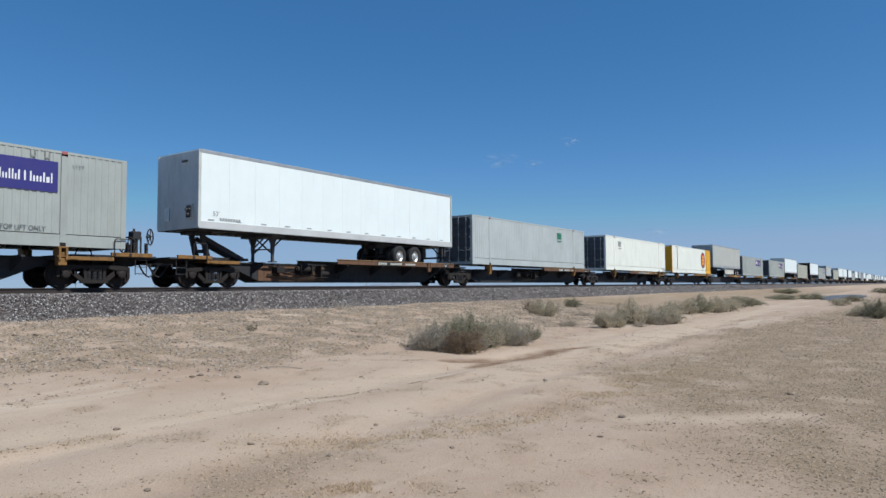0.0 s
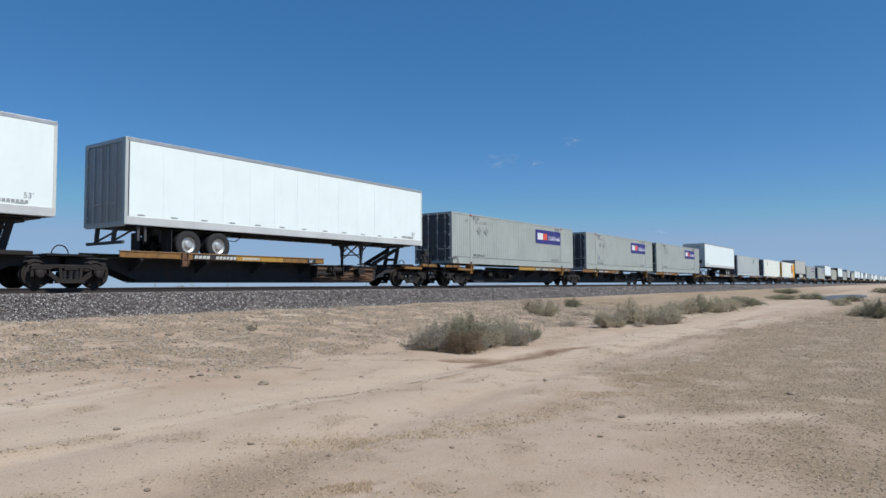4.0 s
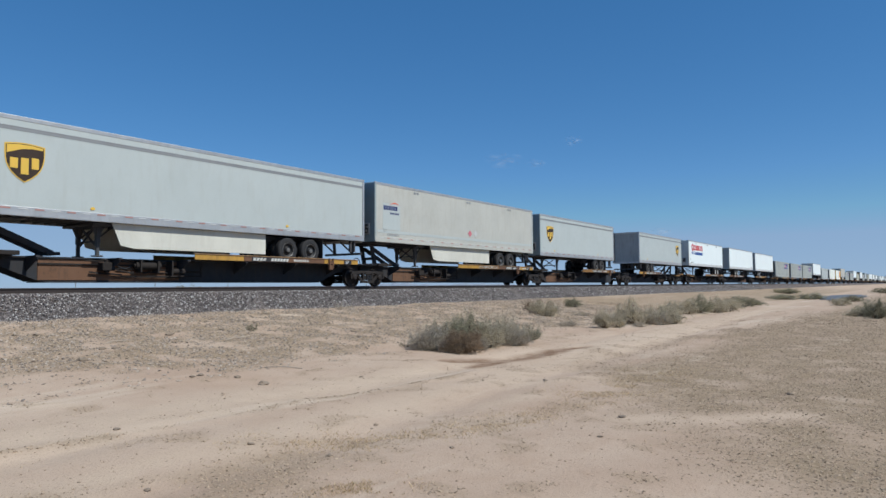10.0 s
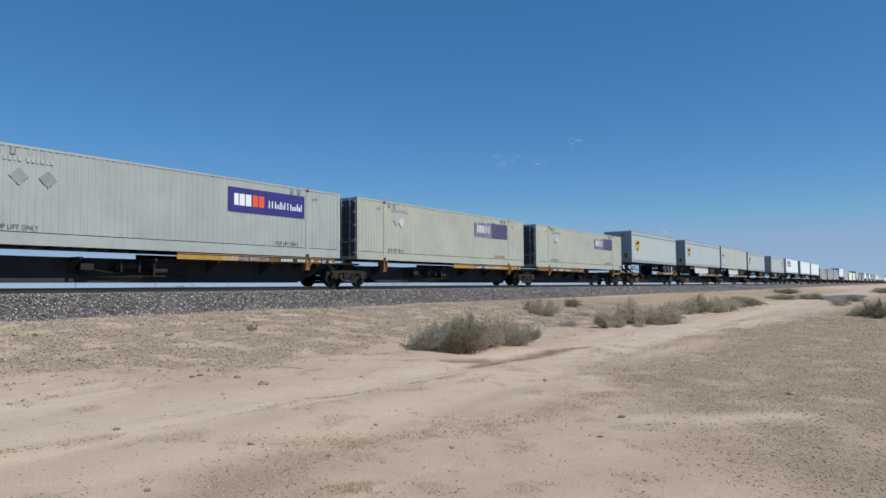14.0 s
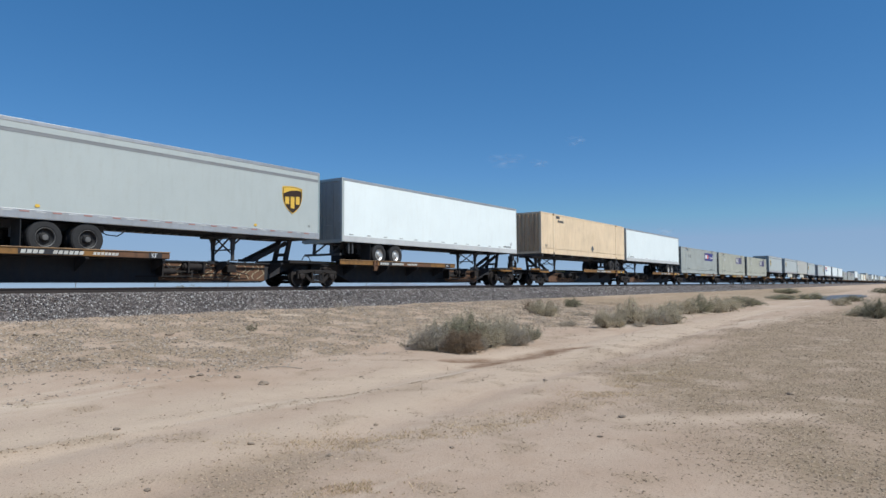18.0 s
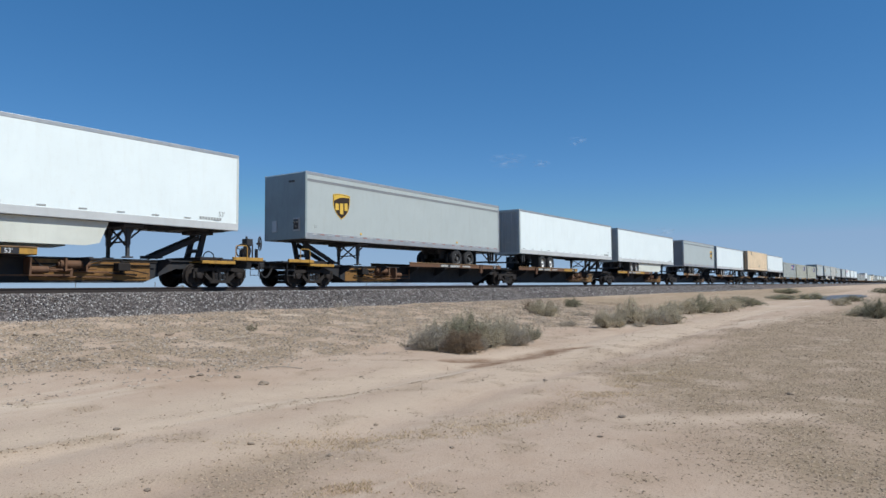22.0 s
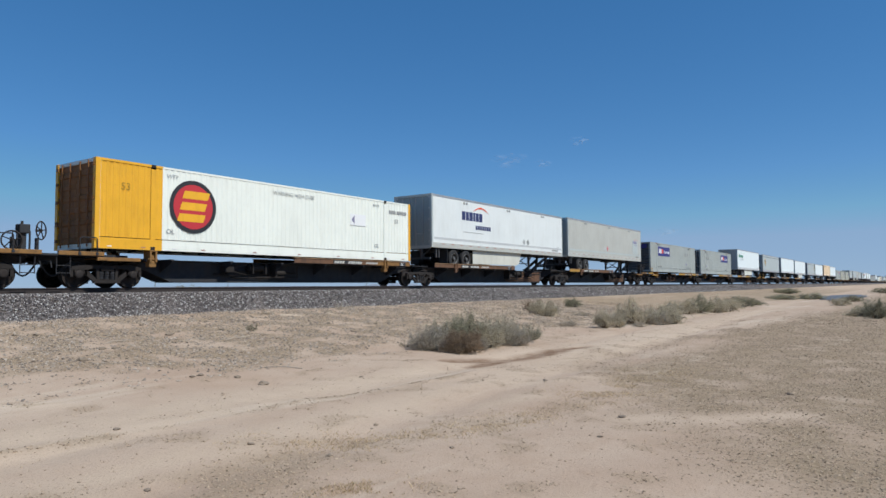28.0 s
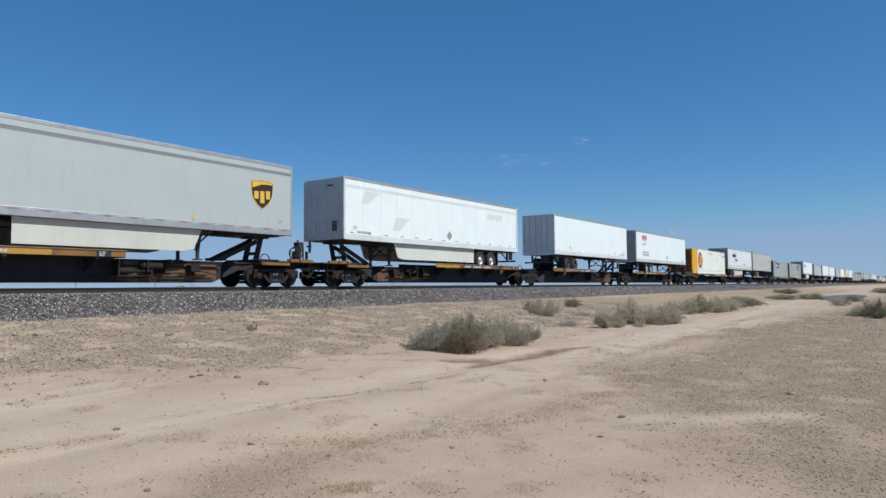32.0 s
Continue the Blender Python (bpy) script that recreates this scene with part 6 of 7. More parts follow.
OCTA = np.array([(1, 0, 0), (0, 1, 0), (-1, 0, 0), (0, -1, 0), (0, 0, 1), (0, 0, -1)], float)
OCTA_F = np.array([(0, 1, 4), (1, 2, 4), (2, 3, 4), (3, 0, 4), (1, 0, 5), (2, 1, 5), (3, 2, 5), (0, 3, 5)])
CUBE = np.array([(sx, sy, sz) for sz in (-1, 1) for sx, sy in ((-1, -1), (1, -1), (1, 1), (-1, 1))], float) * 0.72
CUBE_F = np.array([(0, 2, 1), (0, 3, 2), (4, 5, 6), (4, 6, 7), (0, 1, 5), (0, 5, 4), (1, 2, 6), (1, 6, 5), (2, 3, 7), (2, 7, 6), (3, 0, 4), (3, 4, 7)])


def strew(name, px, py, pz, size, rng, flat=0.6, base=(OCTA, OCTA_F)):
    """Many small angular stones joined into one mesh."""
    V, F = base
    k = len(px)
    P = np.repeat(V[None], k, 0) * (1 + rng.uniform(-0.35, 0.35, (k, len(V), 3)))
    P *= size[:, None, None] * np.stack([rng.uniform(0.7, 1.3, k), rng.uniform(0.7, 1.3, k), rng.uniform(0.6, 1.1, k) * flat], 1)[:, None, :]
    a = rng.uniform(0, 6.28, k)
    c, s = np.cos(a)[:, None], np.sin(a)[:, None]
    t = rng.normal(0, 0.35, k)[:, None]
    x, y, z = P[..., 0].copy(), P[..., 1].copy(), P[..., 2].copy()
    x, z = x + t * z, z - t * x
    P[..., 0], P[..., 1], P[..., 2] = x * c - y * s + px[:, None], x * s + y * c + py[:, None], z + pz[:, None]
    faces = (F[None] + (np.arange(k) * len(V))[:, None, None]).reshape(-1, 3)
    me = bpy.data.meshes.new(name)
    me.from_pydata(P.reshape(-1, 3).tolist(), [], faces.tolist())
    return me


rng = np.random.default_rng(7)

# ---- track: ballast bed, sleepers, rails ----
X0, X1 = -40.0, 900.0


def build_bed(bm):
    prof = [(BED_TOE - 0.25, 0.62), (BED_TOE, 0.745), (20.17, 1.30), (20.37, 1.335), (24.47, 1.335), (24.62, 1.30), (25.82, 0.60), (26.02, 0.45)]
    xs = list(np.arange(X0, 60, 0.5)) + list(np.arange(60, X1 + 1, 6.0))
    rows = []
    for x in xs:
        rows.append([bm.verts.new((x, y + 0.16 * noise.noise((x * 0.6, y, 3.0)) * (1 if y < 20.2 else 0), z + 0.03 * noise.noise((x * 1.3, y * 2, 0)))) for y, z in prof])
    for a, b in zip(rows, rows[1:]):
        for i in range(len(prof) - 1):
            bm.faces.new((a[i], b[i], b[i + 1], a[i + 1]))


def bed_mat():
    m, n, l, p = node_mat("crushed_stone_ballast")
    v = coords(n, l, world_space=True)
    vor = n.new("ShaderNodeTexVoronoi")
    vor.inputs["Scale"].default_value = 24.0
    l.new(v, vor.inputs["Vector"])
    sep = n.new("ShaderNodeSeparateColor")
    l.new(vor.outputs["Color"], sep.inputs[0])
    col = mixed(n, l, sep.outputs[0], (0.06, 0.05, 0.047), (0.20, 0.165, 0.148))
    col = mixed(n, l, ramp(n, l, noise_tex(n, l, v, 0.5, 4), 0.4, 0.7, (0, 0, 0), (0.45,) * 3), col, (0.15, 0.11, 0.09))
    l.new(col, p.inputs["Base Color"])
    p.inputs["Roughness"].default_value = 0.95
    b = n.new("ShaderNodeBump")
    b.inputs["Strength"].default_value, b.inputs["Distance"].default_value = 1.0, 0.04
    l.new(vor.outputs["Distance"], b.inputs["Height"])
    l.new(b.outputs[0], p.inputs["Normal"])
    return m


MAT["bed"] = bed_mat()
bed = part("ballast_bed", (("bed",), build_bed), "bed", None)
tagged(bed, "grey crushed-stone railway ballast bank with sloping shoulder", "ballast", kind="structure")

MAT["ballast_stone"] = stones_mat("ballast_stone", (0.050, 0.044, 0.046), (0.235, 0.205, 0.192), (0.13, 0.10, 0.092), (0.52, 0.50, 0.47))
k = 170000
u = rng.uniform(0, 1, k) ** 1.5
bx = 2 + 110 * u
by = rng.uniform(BED_TOE - 0.3, 21.52, k)
bz = np.interp(by, [BED_TOE - 0.25, BED_TOE, 20.17, 20.37, 22], [0.66, 0.775, 1.335, 1.36, 1.355])
me = strew("ballast_stones", bx, by, bz, rng.uniform(0.014, 0.036, k) * (1 + 0.6 * u), rng, 0.95)
me.materials.append(MAT["ballast_stone"])
tagged(new("ballast_stones", me), "loose angular grey and brown ballast stones", "ballast", kind="stuff")


def build_rail(bm, y):
    prof = [(-0.075, 0), (0.075, 0), (0.075, 0.012), (0.012, 0.035), (0.010, 0.13), (0.036, 0.145), (0.036, 0.172), (0.026, 0.182), (-0.026, 0.182), (-0.036, 0.172), (-0.036, 0.145), (-0.010, 0.13), (-0.012, 0.035), (-0.075, 0.012)]
    a = [bm.verts.new((X0, y + dy, RAIL_Z - 0.182 + z)) for dy, z in prof]
    b = [bm.verts.new((X1, y + dy, RAIL_Z - 0.182 + z)) for dy, z in prof]
    for i in range(len(prof)):
        bm.faces.new((a[i], a[(i + 1) % len(prof)], b[(i + 1) % len(prof)], b[i]))


track = tagged(new("railway_track"), "single dark steel railway track on timber sleepers in ballast", "railway track", kind="structure")
for y in (TRACK_Y - 0.753, TRACK_Y + 0.753):
    part("rail", (("rail", y), lambda bm: build_rail(bm, y)), "rail", track, "dark worn steel rail")
for i in range(150):
    xx = -4 + i * 0.6
    part("sleeper", (("sleeper",), lambda bm: soft_box(bm, -0.115, 0.115, -1.3, 1.3, -0.17, 0.0, 0.012)), "wood", track, at=(xx, TRACK_Y, RAIL_Z - 0.183))
    if xx < 45:
        part("tie_plate", (("tie_plate",), lambda bm: (box(bm, -0.09, 0.09, -0.18, 0.18, 0, 0.004), box(bm, -0.03, 0.03, -0.13, -0.078, 0.004, 0.04), box(bm, -0.03, 0.03, 0.078, 0.13, 0.004, 0.04))), "rail", track, at=(xx, TRACK_Y - 0.753, RAIL_Z - 0.183))

# ---- loose stones ----
MAT["pebble"] = stones_mat("desert_pebbles", (0.20, 0.15, 0.105), (0.52, 0.40, 0.285), (0.36, 0.25, 0.165))
k = 300000
d = 3.2 + 40 * rng.uniform(0, 1, k) ** 2.1
an = rng.uniform(radians(-4), radians(75), k)
px, py = d * np.cos(an), d * np.sin(an)
ok = (rng.uniform(0, 1, k) < gravelly(px, py)) & (py < BED_TOE + 0.3)
px, py = px[ok], py[ok]
sz = 0.003 + 0.009 * rng.uniform(0, 1, len(px)) ** 2.5 + 0.0007 * np.hypot(px, py) * rng.uniform(0.3, 1, len(px))
me = strew("pebbles", px, py, lie(px, py) + sz * 0.15, sz, rng, 0.62)
me.materials.append(MAT["pebble"])
tagged(new("pebbles", me), "scattered small tan and brown desert pebbles", "gravel", kind="stuff")

# stones spilt down the bank
k = 90000
px, py = 3 + 34 * rng.uniform(0, 1, k) ** 1.3, 19.2 - 9.6 * rng.uniform(0, 1, k) ** 1.4
ok = rng.uniform(0, 1, k) < 0.08 + 0.75 * gravelly(px, py)
px, py = px[ok], py[ok]
sz = 0.008 + 0.028 * rng.uniform(0, 1, len(px)) ** 2.5
me = strew("bank_stones", px, py, lie(px, py) + sz * 0.2, sz, rng, 0.7)
me.materials.append(stones_mat("bank_stones", (0.15, 0.12, 0.10), (0.50, 0.42, 0.345), (0.34, 0.265, 0.20)))
tagged(new("bank_stones", me), "small grey and tan stones spilt down the bank", "gravel", kind="stuff")


def build_rock(bm, seed):
    bmesh.ops.create_icosphere(bm, subdivisions=2, radius=1.0)
    for v in bm.verts:
        q = 1 + 0.5 * noise.noise(v.co * 1.3 + Vector((seed * 7.1, 0, 0))) + 0.2 * noise.noise(v.co * 3.1 + Vector((0, seed * 3.3, 0)))
        v.co = v.co * q
        v.co.z = v.co.z * 0.6


MAT["rock"] = paint("grey_brown_rock", (0.27, 0.21, 0.155), 0.9, dirt=(0.12, 0.09, 0.07), amount=0.6, bump=0.4, bump_scale=12.0)
r2 = random.Random(5)
STONES = [(7.22, 8.62, 0.085), (7.28, 9.33, 0.06), (6.93, 9.85, 0.06), (6.75, 9.8, 0.05), (9.65, 14.98, 0.10), (6.4, 12.69, 0.10), (7.26, 13.62, 0.08), (5.91, 5.11, 0.032), (5.76, 5.04, 0.02), (7.66, 2.86, 0.045), (6.53, 2.67, 0.028), (5.39, 3.7, 0.028), (9.94, 4.98, 0.05), (4.53, 4.48, 0.035), (10.47, 1.49, 0.05), (4.39, 5.41, 0.03), (3.97, 7.11, 0.035), (3.04, 4.98, 0.03), (8.79, 7.93, 0.03)]
for i in range(67):
    if i < len(STONES):
        rx, ry, rs = STONES[i]
    elif i < 27:
        rx, ry, rs = r2.uniform(3.5, 12), r2.uniform(0.5, 6), r2.uniform(0.012, 0.024)
    else:
        rx, ry, rs = r2.uniform(5, 22), r2.uniform(10.5, 18.5), r2.uniform(0.035, 0.075)
    o = part("rock", (("rock", i % 6), lambda bm: build_rock(bm, i % 6)), "rock", None)
    o.matrix_basis = Matrix.Translation((rx, ry, float(lie(np.array(rx), np.array(ry))) + rs * 0.2)) @ Matrix.Rotation(r2.uniform(0, 6.2), 4, "Z") @ Matrix.Diagonal((rs, rs * r2.uniform(0.6, 1.1), rs * 0.8, 1))
    tagged(o, "angular grey-brown stone lying on the sand", "rock", "stones on the ground")


# ---- shrubs ----
def leaf_mat(name, a, b, rough=0.8):
    m, n, l, p = node_mat(name)
    g = n.new("ShaderNodeNewGeometry")
    v = coords(n, l)
    col = mixed(n, l, g.outputs["Random Per Island"], a, b)
    col = mixed(n, l, ramp(n, l, noise_tex(n, l, v, 2.5, 3), 0.35, 0.7, (0, 0, 0), (0.5,) * 3), col, tuple(0.6 * c for c in a))
    l.new(col, p.inputs["Base Color"])
    p.inputs["Roughness"].default_value = rough
    p.inputs["Specular IOR Level"].default_value = 0.1
    thin = n.new("ShaderNodeBsdfTranslucent")
    l.new(col, thin.inputs["Color"])
    both = n.new("ShaderNodeMixShader")
    both.inputs[0].default_value = 0.5
    l.new(p.outputs[0], both.inputs[1])
    l.new(thin.outputs[0], both.inputs[2])
    l.new(both.outputs[0], n["Material Output"].inputs["Surface"])
    return m


MAT["leaf_green"] = leaf_mat("grey_green_leaves", (0.30, 0.28, 0.18), (0.52, 0.49, 0.36))
MAT["leaf_sage"] = leaf_mat("sage_leaves", (0.48, 0.42, 0.30), (0.74, 0.655, 0.50))
MAT["leaf_grey"] = leaf_mat("dry_silver_twigs", (0.38, 0.335, 0.27), (0.60, 0.53, 0.44))
MAT["leaf_brown"] = leaf_mat("dry_brown_twigs", (0.27, 0.195, 0.13), (0.45, 0.34, 0.235))
MAT["leaf_dark"] = leaf_mat("dark_olive_leaves", (0.27, 0.25, 0.165), (0.45, 0.415, 0.30))
MAT["twig"] = leaf_mat("woody_stems", (0.10, 0.075, 0.055), (0.22, 0.17, 0.13))


def shrub_meshes(seed, twigs, leaves, size, spiky):
    """Stems that fan out of one root, each with side twigs; leaves or dry tips along them."""
    g = np.random.default_rng(seed)
    sv, sf, lv, lf = [], [], [], []

    def stick(a, b, r):
        d = b - a
        u = np.cross(d, (0.3, 0.5, 0.8))
        u /= np.linalg.norm(u) + 1e-9
        w = np.cross(d, u)
        w /= np.linalg.norm(w) + 1e-9
        i = len(sv)
        for k in range(3):
            sv.append(a + r * (u * math.cos(2.1 * k) + w * math.sin(2.1 * k)))
        sv.append(b)
        for k in range(3):
            sf.append((i + k, i + (k + 1) % 3, i + 3))

    lumps = [(g.uniform(0, 6.28), g.uniform(0.75, 1.12)) for _ in range(5)]
    ends = []
    for _ in range(twigs):
        a = g.uniform(0, 6.28)
        lean = g.uniform(0.0, 1.0) ** 0.55 * 1.32
        d = Vector((math.sin(lean) * math.cos(a), math.sin(lean) * math.sin(a), math.cos(lean)))
        tuft = 0.82 + 0.42 * noise.noise(d * 2.3 + Vector((seed * 3.7, 0, 0))) + 0.16 * noise.noise(d * 5.5 + Vector((0, seed * 2.9, 0)))
        ln = g.uniform(0.72, 1.0) * tuft * max([h for c, h in lumps if math.cos(a - c) > 0.3] + [0.82]) * (1 - 0.12 * lean / 1.3)
        root = np.array((0.12 * math.cos(a), 0.12 * math.sin(a), 0.0)) * g.uniform(0.2, 1.6)
        tip = root + ln * np.array((math.sin(lean) * math.cos(a), math.sin(lean) * math.sin(a), math.cos(lean) * 0.92 + 0.06))
        knee = root + (tip - root) * 0.5 + g.normal(0, 0.05, 3)
        stick(root, knee, 0.014)
        stick(knee - (knee - root) * 0.1, tip, 0.009)
        ends.append((knee, tip))
        for _ in range(4):
            s = g.uniform(0.3, 0.95)
            p = knee + (tip - knee) * s
            e = p + g.normal(0, 0.13, 3) + (tip - knee) * 0.25 * g.uniform(0.3, 1)
            e[2] = max(e[2], 0.03)
            stick(p, e, 0.005)
            ends.append((p, e))
    E = np.array([np.concatenate(q) for q in ends])
    pick = g.integers(0, len(E), leaves)
    s = g.uniform(0.1, 1.12, leaves)[:, None] ** 0.8
    P = E[pick, :3] * (1 - s) + E[pick, 3:] * s + g.normal(0, 0.035, (leaves, 3))
    P[:, 2] = np.maximum(P[:, 2], 0.015)
    way = (E[pick, 3:] - E[pick, :3])
    way /= np.linalg.norm(way, axis=1)[:, None] + 1e-9
    way = way * (1.6 if spiky else 0.6) + g.normal(0, 0.6, (leaves, 3))
    way /= np.linalg.norm(way, axis=1)[:, None] + 1e-9
    side = np.cross(way, g.normal(0, 1, (leaves, 3)))
    side /= np.linalg.norm(side, axis=1)[:, None] + 1e-9
    ln = g.uniform(0.6, 1.3, leaves)[:, None] * size
    wd = ln * (0.10 if spiky else 0.30)
    Q = np.stack([P, P + way * ln * 0.5 + side * wd, P + way * ln, P + way * ln * 0.5 - side * wd], 1).reshape(-1, 3)
    F = np.arange(leaves * 4).reshape(-1, 4)
    a = bpy.data.meshes.new("stems")
    a.from_pydata([tuple(map(float, v)) for v in sv], [], sf)
    b = bpy.data.meshes.new("foliage")
    b.from_pydata(Q.tolist(), [], F.tolist())
    return a, b


SHRUBS = {}


def shrub(x, y, r, h, leaf, seed, twigs=90, leaves=7000, size=0.05, spiky=False, label="", z=None):
    key = (seed, twigs, leaves, leaf)
    if key not in SHRUBS:
        a, b = shrub_meshes(seed, twigs, leaves, size, spiky)
        a.materials.append(MAT["twig" if leaf != "leaf_grey" else "leaf_grey"])
        b.materials.append(MAT[leaf])
        SHRUBS[key] = (a, b)
    a, b = SHRUBS[key]
    e = new("desert_shrub")
    z = float(lie(np.array(x), np.array(y))) - 0.02 if z is None else z
    e.matrix_basis = Matrix.Translation((x, y, z)) @ Matrix.Rotation(seed * 1.7, 4, "Z") @ Matrix.Diagonal((r, r, h, 1))
    tagged(e, label, "shrub", "desert shrubs")
    part("stem_mass", a, "twig", e)
    part("foliage", b, leaf, e)
    return e


GREEN = "grey-green desert shrub with fine leaves on dry sand"
DRY = "dry silvery leafless desert shrub on sand"
BROWN = "dry brown tangled desert shrub on sand"
shrub(13.1, 9.55, 0.66, 0.62, "leaf_grey", 1, 150, 12000, 0.075, True, DRY)
shrub(13.7, 9.7, 0.55, 0.80, "leaf_sage", 8, 120, 9000, 0.07, True, DRY)
shrub(13.04, 10.3, 0.28, 0.20, "leaf_dark", 9, 70, 2500, 0.05, True, BROWN)
shrub(12.95, 8.6, 0.62, 0.68, "leaf_brown", 2, 120, 15000, 0.07, True, BROWN)
shrub(14.3, 9.45, 0.82, 1.06, "leaf_green", 3, 110, 20000, 0.030, False, GREEN)
shrub(14.45, 8.8, 0.66, 0.92, "leaf_sage", 4, 90, 14000, 0.030, False, GREEN)
shrub(13.75, 8.6, 0.30, 0.52, "leaf_grey", 10, 90, 5000, 0.06, True, DRY)
shrub(15.6, 8.95, 0.76, 0.88, "leaf_sage", 5, 100, 14000, 0.032, False, GREEN)
shrub(15.3, 8.45, 0.50, 0.62, "leaf_grey", 7, 110, 6000, 0.06, True, DRY)
shrub(16.75, 8.85, 0.48, 0.60, "leaf_green", 6, 80, 8000, 0.030, False, GREEN)
MID = [(22.81, 9.06, 0.40, 0.74, "leaf_sage"), (23.41, 8.85, 0.32, 0.56, "leaf_sage"), (25.64, 9.2, 0.55, 0.98, "leaf_sage"), (26.37, 8.75, 0.48, 0.74, "leaf_sage"), (26.32, 8.22, 0.46, 0.66, "leaf_grey"), (26.92, 7.92, 0.44, 0.74, "leaf_sage"), (28.6, 8.7, 0.6, 0.86, "leaf_sage"),
       (31.5, 9.2, 0.62, 0.84, "leaf_sage"), (35.12, 9.61, 0.60, 0.82, "leaf_sage"), (36.85, 9.5, 0.70, 0.95, "leaf_green"), (38.96, 9.23, 0.72, 0.92, "leaf_sage"), (40.37, 8.86, 0.62, 0.82, "leaf_sage"), (44.0, 9.4, 0.8, 0.8, "leaf_sage"), (48.96, 9.76, 1.15, 0.85, "leaf_dark"), (52.36, 9.46, 0.65, 0.45, "leaf_dark"),
       (28.23, 14.88, 0.36, 0.56, "leaf_brown"), (27.02, 13.85, 0.42, 0.60, "leaf_sage"), (26.24, 13.02, 0.44, 0.74, "leaf_sage"), (33.23, 14.96, 0.42, 0.58, "leaf_green"), (22.58, 10.38, 0.34, 0.28, "leaf_grey"), (27.93, 12.15, 0.4, 0.22, "leaf_grey"), (24.6, 8.4, 0.34, 0.24, "leaf_grey"),
       (35.0, 1.45, 0.48, 1.0, "leaf_dark"), (37.07, 2.04, 0.46, 0.64, "leaf_sage"), (36.93, 2.4, 0.44, 0.45, "leaf_sage"), (54.13, 4.32, 0.65, 0.66, "leaf_sage"), (74.09, 8.46, 1.3, 0.8, "leaf_green"),
       (70.0, 10.2, 1.3, 0.6, "leaf_green"), (66.0, 4.4, 1.0, 0.6, "leaf_dark"), (95.0, 13.5, 1.5, 0.8, "leaf_green"), (120.0, 3.6, 2.0, 1.0, "leaf_dark")]
for i, (x, y, r, h, leaf) in enumerate(MID):
    shrub(x, y, r * 1.35, h * 1.1, leaf, 20 + i % 7, 70, 7000, 0.045, leaf in ("leaf_grey", "leaf_brown"), DRY if leaf == "leaf_grey" else (BROWN if leaf == "leaf_brown" else GREEN))
for x, y, r, h in ((62, 92, 2.6, 2.1), (30, 120, 2.0, 1.6), (108, 110, 2.2, 1.7), (16, 105, 1.8, 1.5), (150, 130, 2.6, 1.7), (210, 150, 3.4, 1.8)):
    shrub(x, y, r, h, "leaf_dark", 31, 70, 2600, 0.09, False, "dark distant desert bush beyond the track", z=0.1)

# ---- dead sticks and dry stalks on the bank ----
def lying_stick(pts, r, label):
    bm = bmesh.new()
    tube(bm, [(x, y, float(lie(np.array(x), np.array(y))) + r * 0.8 + up) for x, y, up in pts], r, 6)
    return tagged(part("dead_branch", bm, "stick", None), label, "branch", "dead sticks")


MAT["stick"] = paint("bleached_dead_wood", (0.40, 0.33, 0.26), 0.9, dirt=(0.16, 0.12, 0.09), amount=0.5)
lying_stick([(10.1, 13.4, 0.0), (10.4, 13.46, 0.05), (10.75, 13.62, 0.03), (11.05, 13.7, 0.06)], 0.016, "bleached crooked dead branch on the gravel bank")
lying_stick([(8.45, 9.95, 0.0), (8.6, 9.68, 0.02), (8.78, 9.38, 0.0)], 0.010, "thin bleached stick lying on the sand")
lying_stick([(7.6, 14.2, 0.0), (7.9, 14.35, 0.03), (8.2, 14.36, 0.01)], 0.012, "thin bleached stick lying on the sand")
shrub(12.0, 14.8, 0.22, 0.26, "leaf_dark", 41, 40, 700, 0.08, False, "small dark green weed on the gravel bank")
for x, y, h in ((17.7, 17.7, 0.5), (16.7, 17.3, 0.36), (18.8, 18.1, 0.55), (19.6, 18.3, 0.45), (15.2, 17.9, 0.3)):
    shrub(x, y, 0.24, h, "leaf_grey", 42, 26, 380, 0.10, True, "thin tuft of dry pale stalks beside the ballast")

# ---- dry grass stubble on the flat ----
def stubble(line, width, count, seed):
    """Short dry blades along a strip of ground."""
    g = np.random.default_rng(seed)
    seg = g.integers(0, len(line) - 1, count)
    P, u = np.array(line), g.uniform(0, 1, count)[:, None]
    xy = P[seg] * (1 - u) + P[seg + 1] * u + g.normal(0, width, (count, 2))
    keep = rough_field(xy[:, 0], xy[:, 1], 1.6, 33.0) > 0.44
    xy = xy[keep]
    n = len(xy)
    z = lie(xy[:, 0], xy[:, 1]) - 0.004
    a = g.uniform(0, 6.28, n)
    h, lean = g.uniform(0.008, 0.035, n), g.normal(0, 0.02, (n, 2))
    side = np.stack([np.cos(a), np.sin(a)], 1) * g.uniform(0.002, 0.005, n)[:, None]
    V = np.zeros((n, 3, 3))
    V[:, 0, :2], V[:, 1, :2], V[:, 2, :2] = xy - side, xy + side, xy + lean
    V[:, 0, 2], V[:, 1, 2], V[:, 2, 2] = z, z, z + h
    me = bpy.data.meshes.new("grass_stubble")
    me.from_pydata(V.reshape(-1, 3).tolist(), [], np.arange(n * 3).reshape(-1, 3).tolist())
    me.materials.append(MAT["straw"])
    return tagged(new("grass_stubble", me), "short dry yellowish grass stubble on the sand", "grass", kind="stuff")


